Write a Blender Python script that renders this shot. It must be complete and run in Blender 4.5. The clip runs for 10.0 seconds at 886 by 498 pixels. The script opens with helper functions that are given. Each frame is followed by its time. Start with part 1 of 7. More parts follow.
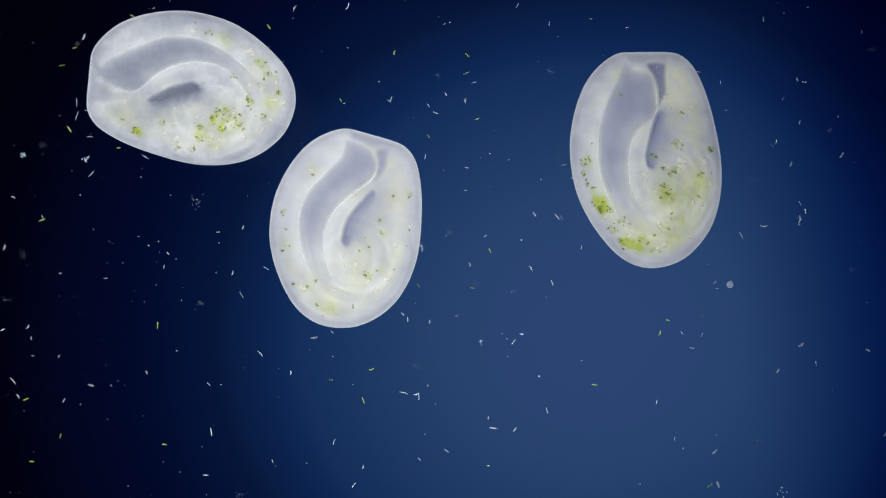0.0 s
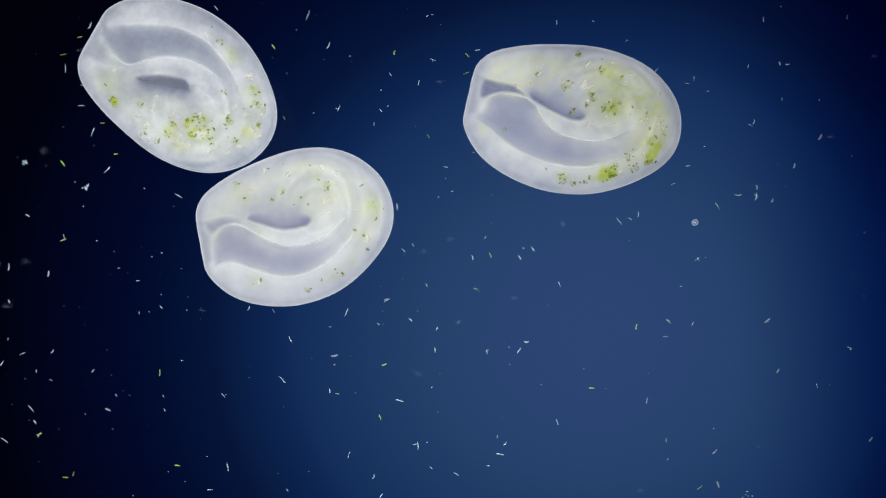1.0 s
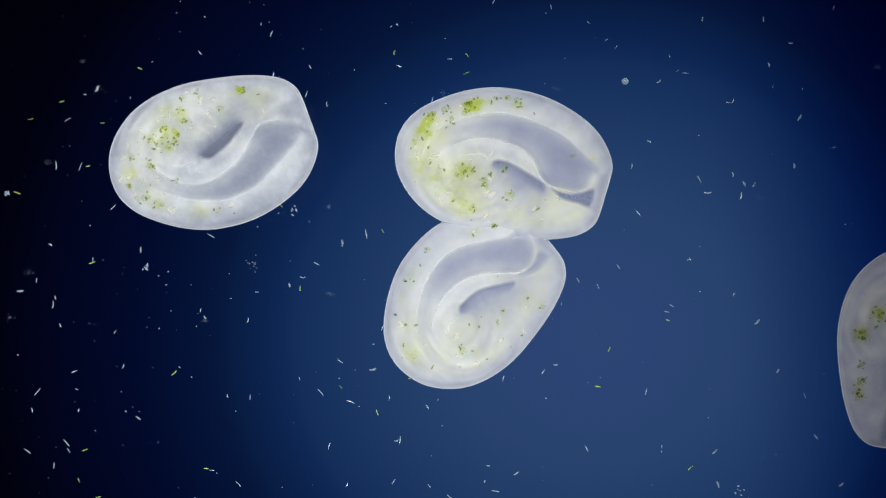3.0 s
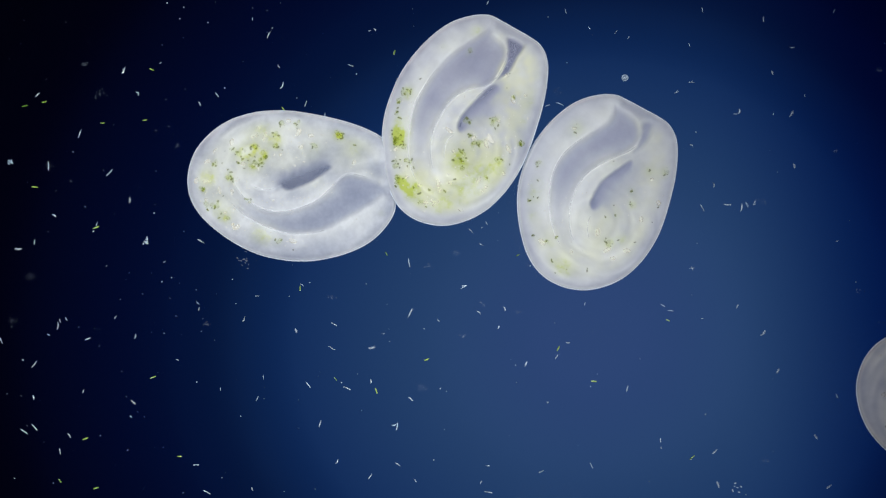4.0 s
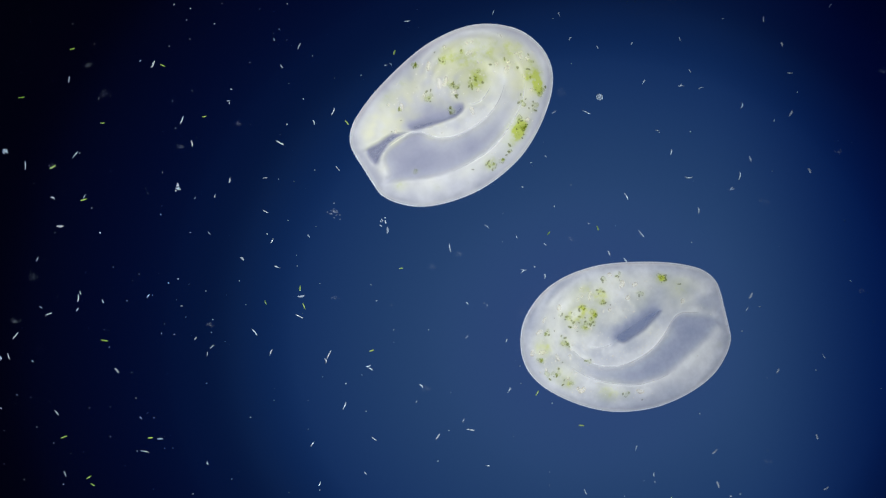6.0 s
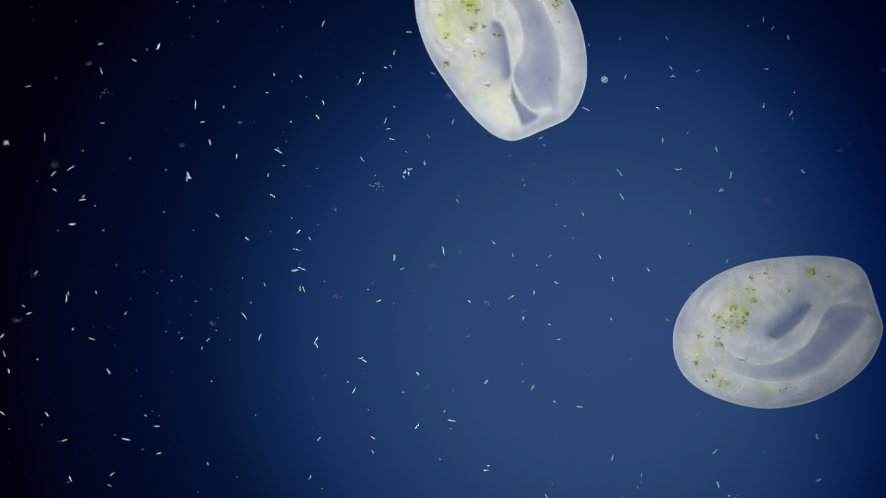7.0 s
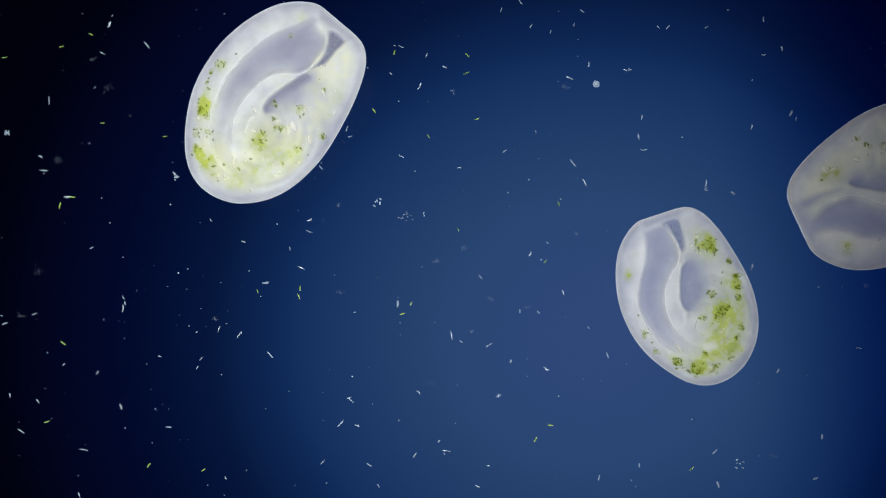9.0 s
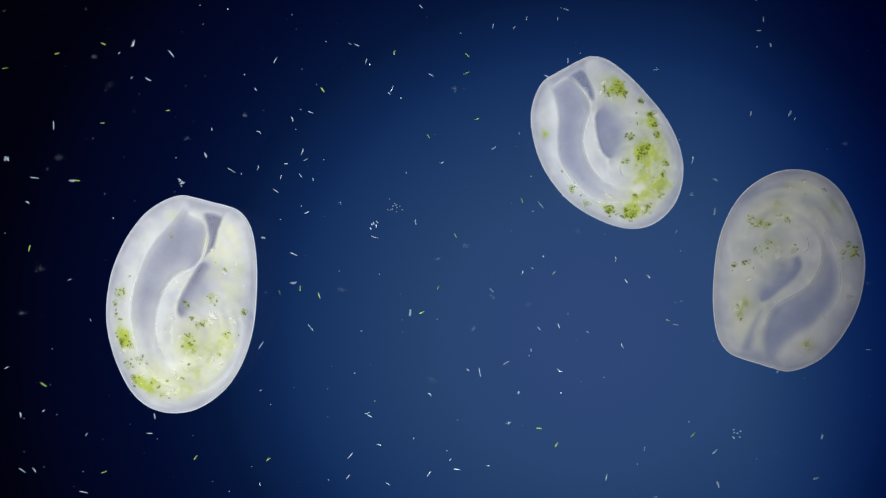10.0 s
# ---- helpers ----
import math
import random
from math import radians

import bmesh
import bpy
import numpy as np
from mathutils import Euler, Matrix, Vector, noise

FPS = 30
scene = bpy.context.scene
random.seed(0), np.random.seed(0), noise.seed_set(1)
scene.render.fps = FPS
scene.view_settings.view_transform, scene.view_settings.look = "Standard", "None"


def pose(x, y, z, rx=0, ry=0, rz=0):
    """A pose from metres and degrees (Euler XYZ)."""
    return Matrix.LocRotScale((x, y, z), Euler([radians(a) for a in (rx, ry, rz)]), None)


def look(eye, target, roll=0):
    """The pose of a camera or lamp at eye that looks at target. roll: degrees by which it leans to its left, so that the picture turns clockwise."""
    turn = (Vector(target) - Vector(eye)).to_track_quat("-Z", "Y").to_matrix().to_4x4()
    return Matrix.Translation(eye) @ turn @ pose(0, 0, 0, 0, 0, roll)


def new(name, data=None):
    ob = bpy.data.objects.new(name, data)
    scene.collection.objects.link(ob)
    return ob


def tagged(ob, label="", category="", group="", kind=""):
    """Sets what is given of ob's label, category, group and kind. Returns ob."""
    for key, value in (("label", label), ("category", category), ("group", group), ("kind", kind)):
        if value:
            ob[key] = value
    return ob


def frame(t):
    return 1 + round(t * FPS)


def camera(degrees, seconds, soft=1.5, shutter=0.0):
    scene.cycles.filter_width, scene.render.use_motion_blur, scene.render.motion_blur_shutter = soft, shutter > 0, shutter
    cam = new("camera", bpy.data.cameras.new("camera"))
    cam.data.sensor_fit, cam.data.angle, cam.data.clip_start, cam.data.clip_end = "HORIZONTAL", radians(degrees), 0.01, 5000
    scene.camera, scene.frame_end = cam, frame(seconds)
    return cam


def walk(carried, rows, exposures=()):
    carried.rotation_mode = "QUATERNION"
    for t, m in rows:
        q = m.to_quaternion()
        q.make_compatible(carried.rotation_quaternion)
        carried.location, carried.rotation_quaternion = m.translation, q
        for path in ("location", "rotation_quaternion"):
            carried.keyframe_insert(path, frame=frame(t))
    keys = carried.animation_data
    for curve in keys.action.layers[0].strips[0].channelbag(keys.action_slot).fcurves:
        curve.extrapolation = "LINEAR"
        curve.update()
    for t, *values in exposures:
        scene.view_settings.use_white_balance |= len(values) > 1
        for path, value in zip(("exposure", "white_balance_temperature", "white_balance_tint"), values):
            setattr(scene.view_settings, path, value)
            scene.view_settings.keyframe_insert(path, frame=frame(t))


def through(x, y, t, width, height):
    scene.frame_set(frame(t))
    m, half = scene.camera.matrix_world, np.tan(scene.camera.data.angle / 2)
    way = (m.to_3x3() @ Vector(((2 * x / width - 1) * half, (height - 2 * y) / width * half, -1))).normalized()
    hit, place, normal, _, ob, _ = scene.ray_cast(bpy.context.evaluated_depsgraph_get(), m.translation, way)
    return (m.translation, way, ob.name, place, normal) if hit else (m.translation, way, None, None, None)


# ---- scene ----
# A drop of pond water on a microscope slide, seen straight down through the objective,
# built four hundred times enlarged, so that a ciliate is about as long as a forearm.
# Lengths in the plan are steps (2 micrometres of the slide), counted from the field's upper-left corner.
STEP = 0.0008
WIDE, HIGH = 1568, 882
EYE = 2.4
LENS = math.degrees(2 * math.atan(WIDE / 2 * STEP / EYE))

cam = camera(LENS, 10.0, soft=1.3)
walk(cam, [(0.0, pose(0, 0, EYE)), (10.0, pose(0, 0, EYE))], [(0.0, -0.04), (3.0, -0.03), (6.0, 0.08), (7.5, 0.11), (10.0, 0.07)])


def at(u, v, z=0.0, turn=0.0):
    """Pose of a thing at the plan's place (u, v), z steps above the middle of the drop."""
    deep = 1 - z * STEP / EYE
    return pose((u - WIDE / 2) * STEP * deep, (HIGH / 2 - v) * STEP * deep, z * STEP, 0, 0, turn)


# ---- world and light: a dark room, a ring of oblique lamps, a painted blue glow below ----
world = bpy.data.worlds.new("dark_room")
world.use_nodes = True
world.node_tree.nodes["Background"].inputs[0].default_value = (0.35, 0.45, 0.8, 1)
world.node_tree.nodes["Background"].inputs[1].default_value = 0.03
scene.world = world

LAMPS = 6
POWER = 147.0
POOL = (-0.3, -0.09, 0.0)
for i in range(LAMPS):
    a = 2 * math.pi * (i + 0.35) / LAMPS
    lamp = bpy.data.lights.new("ring_lamp", "SPOT")
    lamp.energy, lamp.color = POWER, (0.975, 0.985, 1.0)
    lamp.spot_size, lamp.spot_blend, lamp.shadow_soft_size = radians(32.0), 0.8, 0.3
    ob = new("ring_lamp", lamp)
    ob.matrix_world = look((POOL[0] + 2.4 * math.cos(a), POOL[1] + 2.4 * math.sin(a), 1.9), POOL)


# ---- materials ----
def material(name):
    m = bpy.data.materials.new(name)
    m.use_nodes = True
    m.node_tree.nodes.clear()
    n, l = m.node_tree.nodes, m.node_tree.links

    def add(kind, **values):
        node = n.new(kind)
        for key, value in values.items():
            node.inputs[key.replace("_", " ")].default_value = value
        return node

    out = add("ShaderNodeOutputMaterial")
    return m, add, l.new, out


def grain(add, link, scale, detail=4.0, rough=0.6):
    """Noise of that many cells per 0.4 m, fixed to the thing."""
    co = add("ShaderNodeTexCoord")
    tex = add("ShaderNodeTexNoise", Scale=scale * 2.5, Detail=detail, Roughness=rough)
    link(co.outputs["Object"], tex.inputs["Vector"])
    return tex.outputs["Fac"]


def maths(add, link, op, a, b, clamp=False):
    node = add("ShaderNodeMath")
    node.operation, node.use_clamp = op, clamp
    for k, x in enumerate((a, b)):
        if isinstance(x, (int, float)):
            node.inputs[k].default_value = x
        else:
            link(x, node.inputs[k])
    return node.outputs[0]


def attribute(add, name):
    node = add("ShaderNodeAttribute")
    node.attribute_name = name
    return node.outputs["Fac"]


def mixed(add, link, fac, a, b):
    node = add("ShaderNodeMix")
    node.data_type = "RGBA"
    link(fac, node.inputs[0])
    for k, x in ((6, a), (7, b)):
        if isinstance(x, tuple):
            node.inputs[k].default_value = x
        else:
            link(x, node.inputs[k])
    return node.outputs[2]


def haze(add, link, out, colour, density, through=0.35):
    """A thin milky skin: scatters to both sides, lets the rest of the light pass."""
    front, back, clear = add("ShaderNodeBsdfDiffuse"), add("ShaderNodeBsdfTranslucent"), add("ShaderNodeBsdfTransparent")
    for sh in (front, back):
        if isinstance(colour, tuple):
            sh.inputs["Color"].default_value = colour
        else:
            link(colour, sh.inputs["Color"])
    both, skin = add("ShaderNodeMixShader", Fac=through), add("ShaderNodeMixShader")
    link(front.outputs[0], both.inputs[1])
    link(back.outputs[0], both.inputs[2])
    if isinstance(density, (int, float)):
        skin.inputs[0].default_value = density
    else:
        link(density, skin.inputs[0])
    link(clear.outputs[0], skin.inputs[1])
    link(both.outputs[0], skin.inputs[2])
    link(skin.outputs[0], out.inputs["Surface"])


def cytoplasm_material(name, milk, clear, tint, coarse, rough):
    """Milky plasma: cloudier and whiter where thick, clear and lavender where the cavity lies, green near food."""
    m, add, link, out = material(name)
    fine = grain(add, link, coarse, 4.0, 0.6)
    broad = grain(add, link, coarse * 0.3, 3.0)
    milkiness = attribute(add, "milkiness")
    thick = maths(add, link, "ADD", milkiness, maths(add, link, "MULTIPLY", maths(add, link, "SUBTRACT", fine, 0.5), 0.25 * rough))
    thick = maths(add, link, "ADD", thick, maths(add, link, "MULTIPLY", maths(add, link, "SUBTRACT", broad, 0.5), 0.2 * rough), True)
    whiter = maths(add, link, "MULTIPLY", maths(add, link, "SUBTRACT", milkiness, 0.4), 2.3, True)
    base = mixed(add, link, whiter, clear, milk)
    cloud = maths(add, link, "ADD", maths(add, link, "MULTIPLY", maths(add, link, "SUBTRACT", fine, 0.5), 2.2 * rough),
                  maths(add, link, "ADD", maths(add, link, "MULTIPLY", maths(add, link, "SUBTRACT", broad, 0.5), 1.6 * rough), 0.72), True)
    dim = add("ShaderNodeMix")
    dim.data_type, dim.blend_type = "RGBA", "MULTIPLY"
    dim.inputs[0].default_value = 1.0
    link(base, dim.inputs[6])
    link(mixed(add, link, cloud, (0.66, 0.66, 0.68, 1), (1, 1, 1, 1)), dim.inputs[7])
    pigment = attribute(add, "pigment")
    blot = maths(add, link, "ADD", maths(add, link, "MULTIPLY", pigment, 0.75), maths(add, link, "MULTIPLY", grain(add, link, 36.0, 4.0, 0.6), 2.4))
    blot = maths(add, link, "MULTIPLY", maths(add, link, "SUBTRACT", blot, 1.45), 1.8, True)
    green = maths(add, link, "ADD", maths(add, link, "MULTIPLY", pigment, 0.5), maths(add, link, "MULTIPLY", blot, maths(add, link, "MULTIPLY", pigment, 0.95, True)), True)
    spot = maths(add, link, "ADD", maths(add, link, "MULTIPLY", pigment, 0.4), grain(add, link, 80.0, 2.0))
    spot = maths(add, link, "MULTIPLY", maths(add, link, "SUBTRACT", spot, 0.95), 4.0, True)
    tint = mixed(add, link, spot, tint, tuple(c * k for c, k in zip(tint, (0.42, 0.52, 0.3))) + (1.0,))
    creamy = mixed(add, link, maths(add, link, "MULTIPLY", attribute(add, "cream"), 1.0, True), dim.outputs[2], tuple(0.35 * c + 0.65 * k for c, k in zip(milk, (0.80, 0.81, 0.52))) + (1.0,))
    haze(add, link, out, mixed(add, link, green, creamy, tint), thick, 0.3)
    return m


def skin_material(name, colour, density, scale=60.0):
    m, add, link, out = material(name)
    fac = grain(add, link, scale, 3.0)
    dens = maths(add, link, "ADD", density - 0.12, maths(add, link, "MULTIPLY", fac, 0.24), True)
    haze(add, link, out, colour, dens, 0.4)
    return m


def speckled_material(name, dark, light, density=0.95, scale=90.0, through=0.1, gloss=0.0):
    """Algae and food balls: colour varies from piece to piece and in grain."""
    m, add, link, out = material(name)
    info = add("ShaderNodeObjectInfo")
    fac = maths(add, link, "ADD", maths(add, link, "MULTIPLY", info.outputs["Random"], 0.75),
                maths(add, link, "MULTIPLY", grain(add, link, scale, 3.0), 0.4), True)
    haze(add, link, out, mixed(add, link, fac, dark, light), density, through)
    if gloss:
        skin, shine, both = out.inputs["Surface"].links[0].from_socket, add("ShaderNodeBsdfGlossy", Roughness=0.35, Color=(0.82, 0.95, 1.0, 1)), add("ShaderNodeMixShader", Fac=gloss)
        link(skin, both.inputs[1])
        link(shine.outputs[0], both.inputs[2])
        link(both.outputs[0], out.inputs["Surface"])
    return m


MILK = cytoplasm_material("milky_cytoplasm", (0.83, 0.86, 0.885, 1), (0.66, 0.68, 0.83, 1), (0.57, 0.66, 0.13, 1), 40.0, 0.16)
MILK_COARSE = cytoplasm_material("grainy_cytoplasm", (0.80, 0.835, 0.875, 1), (0.56, 0.61, 0.75, 1), (0.64, 0.71, 0.10, 1), 60.0, 0.28)
# duller plasma, its colour also lowered for the dim light on the right
MILK_DULL_SHADED = cytoplasm_material("dull_shaded_cytoplasm", (0.70, 0.70, 0.69, 1), (0.52, 0.54, 0.68, 1), (0.46, 0.50, 0.13, 1), 34.0, 0.16)
# shaded copy of the milk: the right rim's weak light put into colour
MILK_SHADED = cytoplasm_material("shaded_cytoplasm", (0.76, 0.76, 0.75, 1), (0.52, 0.55, 0.70, 1), (0.46, 0.50, 0.10, 1), 34.0, 0.16)
PELLICLE = skin_material("clear_pellicle", (0.86, 0.93, 1.0, 1), 0.85)
CILIA = skin_material("white_ciliary_band", (0.92, 0.94, 0.97, 1), 0.3)
VACUOLE = skin_material("cream_vacuole", (0.95, 0.92, 0.78, 1), 0.28)
VESICLE = skin_material("bright_vesicle", (0.93, 0.92, 0.86, 1), 0.6)
FOOD = speckled_material("green_food_ball", (0.09, 0.13, 0.005, 1), (0.40, 0.50, 0.03, 1), 0.5, through=0.3)
REMAINS = skin_material("green_food_vacuole", (0.48, 0.58, 0.06, 1), 0.15, 110.0)
GRAIN = speckled_material("pale_granule", (0.75, 0.74, 0.62, 1), (0.92, 0.92, 0.88, 1), 0.8)
ALGA_WHITE = speckled_material("white_alga", (0.68, 0.87, 1.0, 1), (0.86, 0.97, 1.0, 1), 1.0, through=0.25, gloss=0.25)
ALGA_GREEN = speckled_material("green_alga", (0.08, 0.20, 0.01, 1), (0.40, 0.58, 0.08, 1), 0.9, gloss=0.08)
DUST = speckled_material("pale_dust", (0.55, 0.75, 0.95, 1), (0.80, 0.95, 1.0, 1), 0.9, gloss=0.2)
WISP = speckled_material("debris_wisp", (0.50, 0.62, 0.78, 1), (0.66, 0.78, 0.90, 1), 0.3)
ALGA_DIM = speckled_material("dim_alga", (0.50, 0.66, 0.82, 1), (0.74, 0.86, 0.95, 1), 0.6)
ALGA_FAINT = speckled_material("faint_alga", (0.50, 0.62, 0.75, 1), (0.68, 0.80, 0.88, 1), 0.3)


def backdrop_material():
    """Blue filter with its light pool painted as emission: brightest to one side of the middle, fading outwards."""
    m, add, link, out = material("blue_filter_glow")
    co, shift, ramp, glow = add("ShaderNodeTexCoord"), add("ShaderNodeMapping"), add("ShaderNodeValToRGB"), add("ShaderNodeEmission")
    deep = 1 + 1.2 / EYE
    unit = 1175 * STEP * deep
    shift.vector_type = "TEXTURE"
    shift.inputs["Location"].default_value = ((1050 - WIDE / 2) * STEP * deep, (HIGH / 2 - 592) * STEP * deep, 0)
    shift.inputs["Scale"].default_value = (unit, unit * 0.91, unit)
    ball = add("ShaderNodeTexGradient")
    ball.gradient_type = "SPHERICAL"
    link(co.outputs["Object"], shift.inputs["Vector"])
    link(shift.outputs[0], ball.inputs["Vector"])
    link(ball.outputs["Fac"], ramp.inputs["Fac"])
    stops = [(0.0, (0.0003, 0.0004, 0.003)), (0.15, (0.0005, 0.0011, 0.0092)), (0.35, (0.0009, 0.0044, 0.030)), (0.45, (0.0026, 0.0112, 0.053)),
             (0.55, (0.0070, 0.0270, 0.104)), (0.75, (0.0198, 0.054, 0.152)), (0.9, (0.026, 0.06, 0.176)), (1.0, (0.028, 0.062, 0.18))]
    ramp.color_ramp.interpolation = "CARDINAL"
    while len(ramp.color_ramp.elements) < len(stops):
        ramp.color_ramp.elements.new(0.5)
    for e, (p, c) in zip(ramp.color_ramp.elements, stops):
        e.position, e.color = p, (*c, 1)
    # painted vignette: the glow is darkened towards the right edge
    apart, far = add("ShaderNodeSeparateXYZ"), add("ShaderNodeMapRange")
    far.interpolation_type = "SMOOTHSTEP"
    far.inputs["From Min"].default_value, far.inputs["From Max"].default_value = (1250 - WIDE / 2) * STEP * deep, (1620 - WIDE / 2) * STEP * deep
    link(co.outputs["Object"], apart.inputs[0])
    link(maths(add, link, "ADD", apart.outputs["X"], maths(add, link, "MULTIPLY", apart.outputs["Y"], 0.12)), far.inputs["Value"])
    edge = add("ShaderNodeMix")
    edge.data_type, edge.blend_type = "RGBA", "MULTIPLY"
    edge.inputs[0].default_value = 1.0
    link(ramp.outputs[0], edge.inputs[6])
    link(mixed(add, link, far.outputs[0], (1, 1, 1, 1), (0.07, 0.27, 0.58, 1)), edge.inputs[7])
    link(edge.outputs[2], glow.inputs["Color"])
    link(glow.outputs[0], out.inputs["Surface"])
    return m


def glass_material():
    m, add, link, out = material("slide_glass")
    g = add("ShaderNodeBsdfGlass", IOR=1.14, Roughness=0.0)
    g.inputs["Color"].default_value = (0.985, 0.99, 0.99, 1)
    link(g.outputs[0], out.inputs["Surface"])
    return m


# ---- mesh helpers ----
def mesh(name, verts, faces, mat, smooth=True):
    me = bpy.data.meshes.new(name)
    me.from_pydata([tuple(float(c) for c in v) for v in verts], [], faces)
    me.materials.append(mat)
    if smooth:
        me.polygons.foreach_set("use_smooth", [True] * len(me.polygons))
    me.update()
    return me


def part(name, data, parent, m=None, label=""):
    ob = new(name, data)
    ob.parent = parent
    if m is not None:
        ob.matrix_basis = m
    return tagged(ob, label) if label else ob


def curve_points(ctrl, closed=False, n=12):
    """Smooth line through a few bends."""
    p = [np.array(c, float) for c in ctrl]
    k = len(p)
    out = []
    for i in range(k if closed else k - 1):
        if closed:
            a, b, c, d = p[(i - 1) % k], p[i], p[(i + 1) % k], p[(i + 2) % k]
        else:
            a, b, c, d = p[max(i - 1, 0)], p[i], p[i + 1], p[min(i + 2, k - 1)]
        for s in np.arange(n) / n:
            out.append(0.5 * (2 * b + (c - a) * s + (2 * a - 5 * b + 4 * c - d) * s * s + (3 * b - a - 3 * c + d) * s ** 3))
    if not closed:
        out.append(p[-1])
    return np.array(out)


def tube(name, pts, radius, mat, closed=False, sides=8, squash=1.0):
    """A round strand along pts (n x 3); radius may vary along it."""
    pts = np.asarray(pts, float)
    n = len(pts)
    rad = np.broadcast_to(radius, (n,))
    tan = np.roll(pts, -1, 0) - np.roll(pts, 1, 0)
    if not closed:
        tan[0], tan[-1] = pts[1] - pts[0], pts[-1] - pts[-2]
    tan /= np.linalg.norm(tan, axis=1)[:, None] + 1e-30
    side = np.cross(tan, (0, 0, 1.0))
    side /= np.linalg.norm(side, axis=1)[:, None] + 1e-30
    up = np.cross(side, tan)
    ang = 2 * np.pi * np.arange(sides) / sides
    v = (pts[:, None] + rad[:, None, None] * (np.cos(ang)[None, :, None] * side[:, None] + squash * np.sin(ang)[None, :, None] * up[:, None])).reshape(-1, 3)
    f = []
    for i in range(n if closed else n - 1):
        j = (i + 1) % n
        for k in range(sides):
            q = (k + 1) % sides
            f.append((i * sides + k, j * sides + k, j * sides + q, i * sides + q))
    if not closed:
        f += [tuple(range(sides)), tuple(range((n - 1) * sides, n * sides))[::-1]]
    return mesh(name, v, f, mat)


def pebble(name, mat, a, b, c, bend=0.0, lumps=0.15, seed=0, rings=7, sides=8, blunt=0.8):
    """A small lumpy or bent spindle of half-lengths a, b, c (steps)."""
    rng = np.random.RandomState(seed)
    v, f = [], []
    wob = rng.uniform(-lumps, lumps, (rings + 1, sides))
    for i in range(1, rings):
        t = math.pi * i / rings
        for k in range(sides):
            p = 2 * math.pi * k / sides
            s = math.sin(t) ** blunt * (1 + wob[i, k])
            x = -math.cos(t) * a
            v.append((x, s * b * math.cos(p) + bend * (x / a) ** 2 * b, s * c * math.sin(p)))
    for i in range(rings - 2):
        for k in range(sides):
            q = (k + 1) % sides
            f.append((i * sides + k, i * sides + q, (i + 1) * sides + q, (i + 1) * sides + k))
    lo, hi = len(v), len(v) + 1
    v += [(-a, bend * b, 0), (a, bend * b, 0)]
    for k in range(sides):
        q = (k + 1) % sides
        f += [(lo, q, k), (hi, (rings - 2) * sides + k, (rings - 2) * sides + q)]
    return mesh(name, np.array(v) * STEP, f, mat)


# ---- the setting: slide and glowing backdrop ----
def slab(name, wide, high, top, thick, mat):
    bm = bmesh.new()
    bmesh.ops.create_cube(bm, size=1.0)
    bmesh.ops.scale(bm, vec=(wide, high, thick), verts=bm.verts)
    bmesh.ops.translate(bm, vec=(0, 0, top - thick / 2), verts=bm.verts)
    bmesh.ops.bevel(bm, geom=bm.edges[:], offset=thick * 0.12, segments=2, affect="EDGES")
    me = bpy.data.meshes.new(name)
    bm.to_mesh(me)
    bm.free()
    me.materials.append(mat)
    return new(name, me)


FLOOR = -120
slide = slab("slide_glass", 3.0, 1.9, FLOOR * STEP, 0.1, glass_material())
slide.visible_shadow = False
tagged(slide, "clear glass microscope slide under the water drop", "slide", kind="structure")

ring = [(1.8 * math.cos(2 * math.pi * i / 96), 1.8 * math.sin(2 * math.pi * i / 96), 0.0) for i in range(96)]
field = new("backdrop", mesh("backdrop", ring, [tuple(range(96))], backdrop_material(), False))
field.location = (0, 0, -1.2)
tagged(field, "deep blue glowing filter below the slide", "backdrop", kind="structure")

# ---- the ciliates ----
RIM = [(-77, 169), (-48, 186), (-20, 188), (8, 187.5), (37, 187), (62, 183), (83, 168), (99, 143), (115, 101), (127, 52), (135, 3), (136, -37), (130, -79), (116, -117),
       (92, -150), (60, -175), (20, -187), (-18, -184), (-52, -166), (-82, -135), (-109, -95), (-128, -51), (-137, 0), (-136, 47), (-124, 98), (-104, 140)]
LIP = [(-36, 188), (46, 186), (38, 168), (-30, 174)]
# lines of the mouth, animal by animal: the sleeve's two crests, the slit beside it, the dark pocket and its tail
C_MOUTH = {
    "outer": [(-40, 184), (-36, 172), (-50, 142), (-76, 92), (-86, 50), (-89, 12), (-88, -14), (-80, -44), (-60, -86), (-40, -112), (-14, -130), (22, -138), (60, -132)],
    "inner": [(-24, 160), (4, 153), (17, 138), (20, 112), (18, 88), (8, 70), (-12, 55), (-26, 38), (-33, 18), (-36, -6), (-35, -36), (-26, -64), (-12, -86), (8, -104), (36, -116), (66, -114)],
    "slit": [(4, 167), (34, 168), (35, 142), (35, 116), (26, 100), (20, 94), (19, 116), (16, 142)],
    "slit_edge": [(42, 180), (38, 150), (38, 116), (27, 97)],
    "leaf": [(19, 78), (9, 51), (1, 24), (-3, 4), (0, -12), (10, -18), (24, -6), (30, 24), (35, 56), (33, 82)],
    "leaf_edge": [(16, 80), (6, 54), (-3, 28), (-6, 6), (-3, -12)],
    "tail": [(10, -20), (-1, -32), (-4, -46), (2, -64), (15, -86), (35, -104)],
}
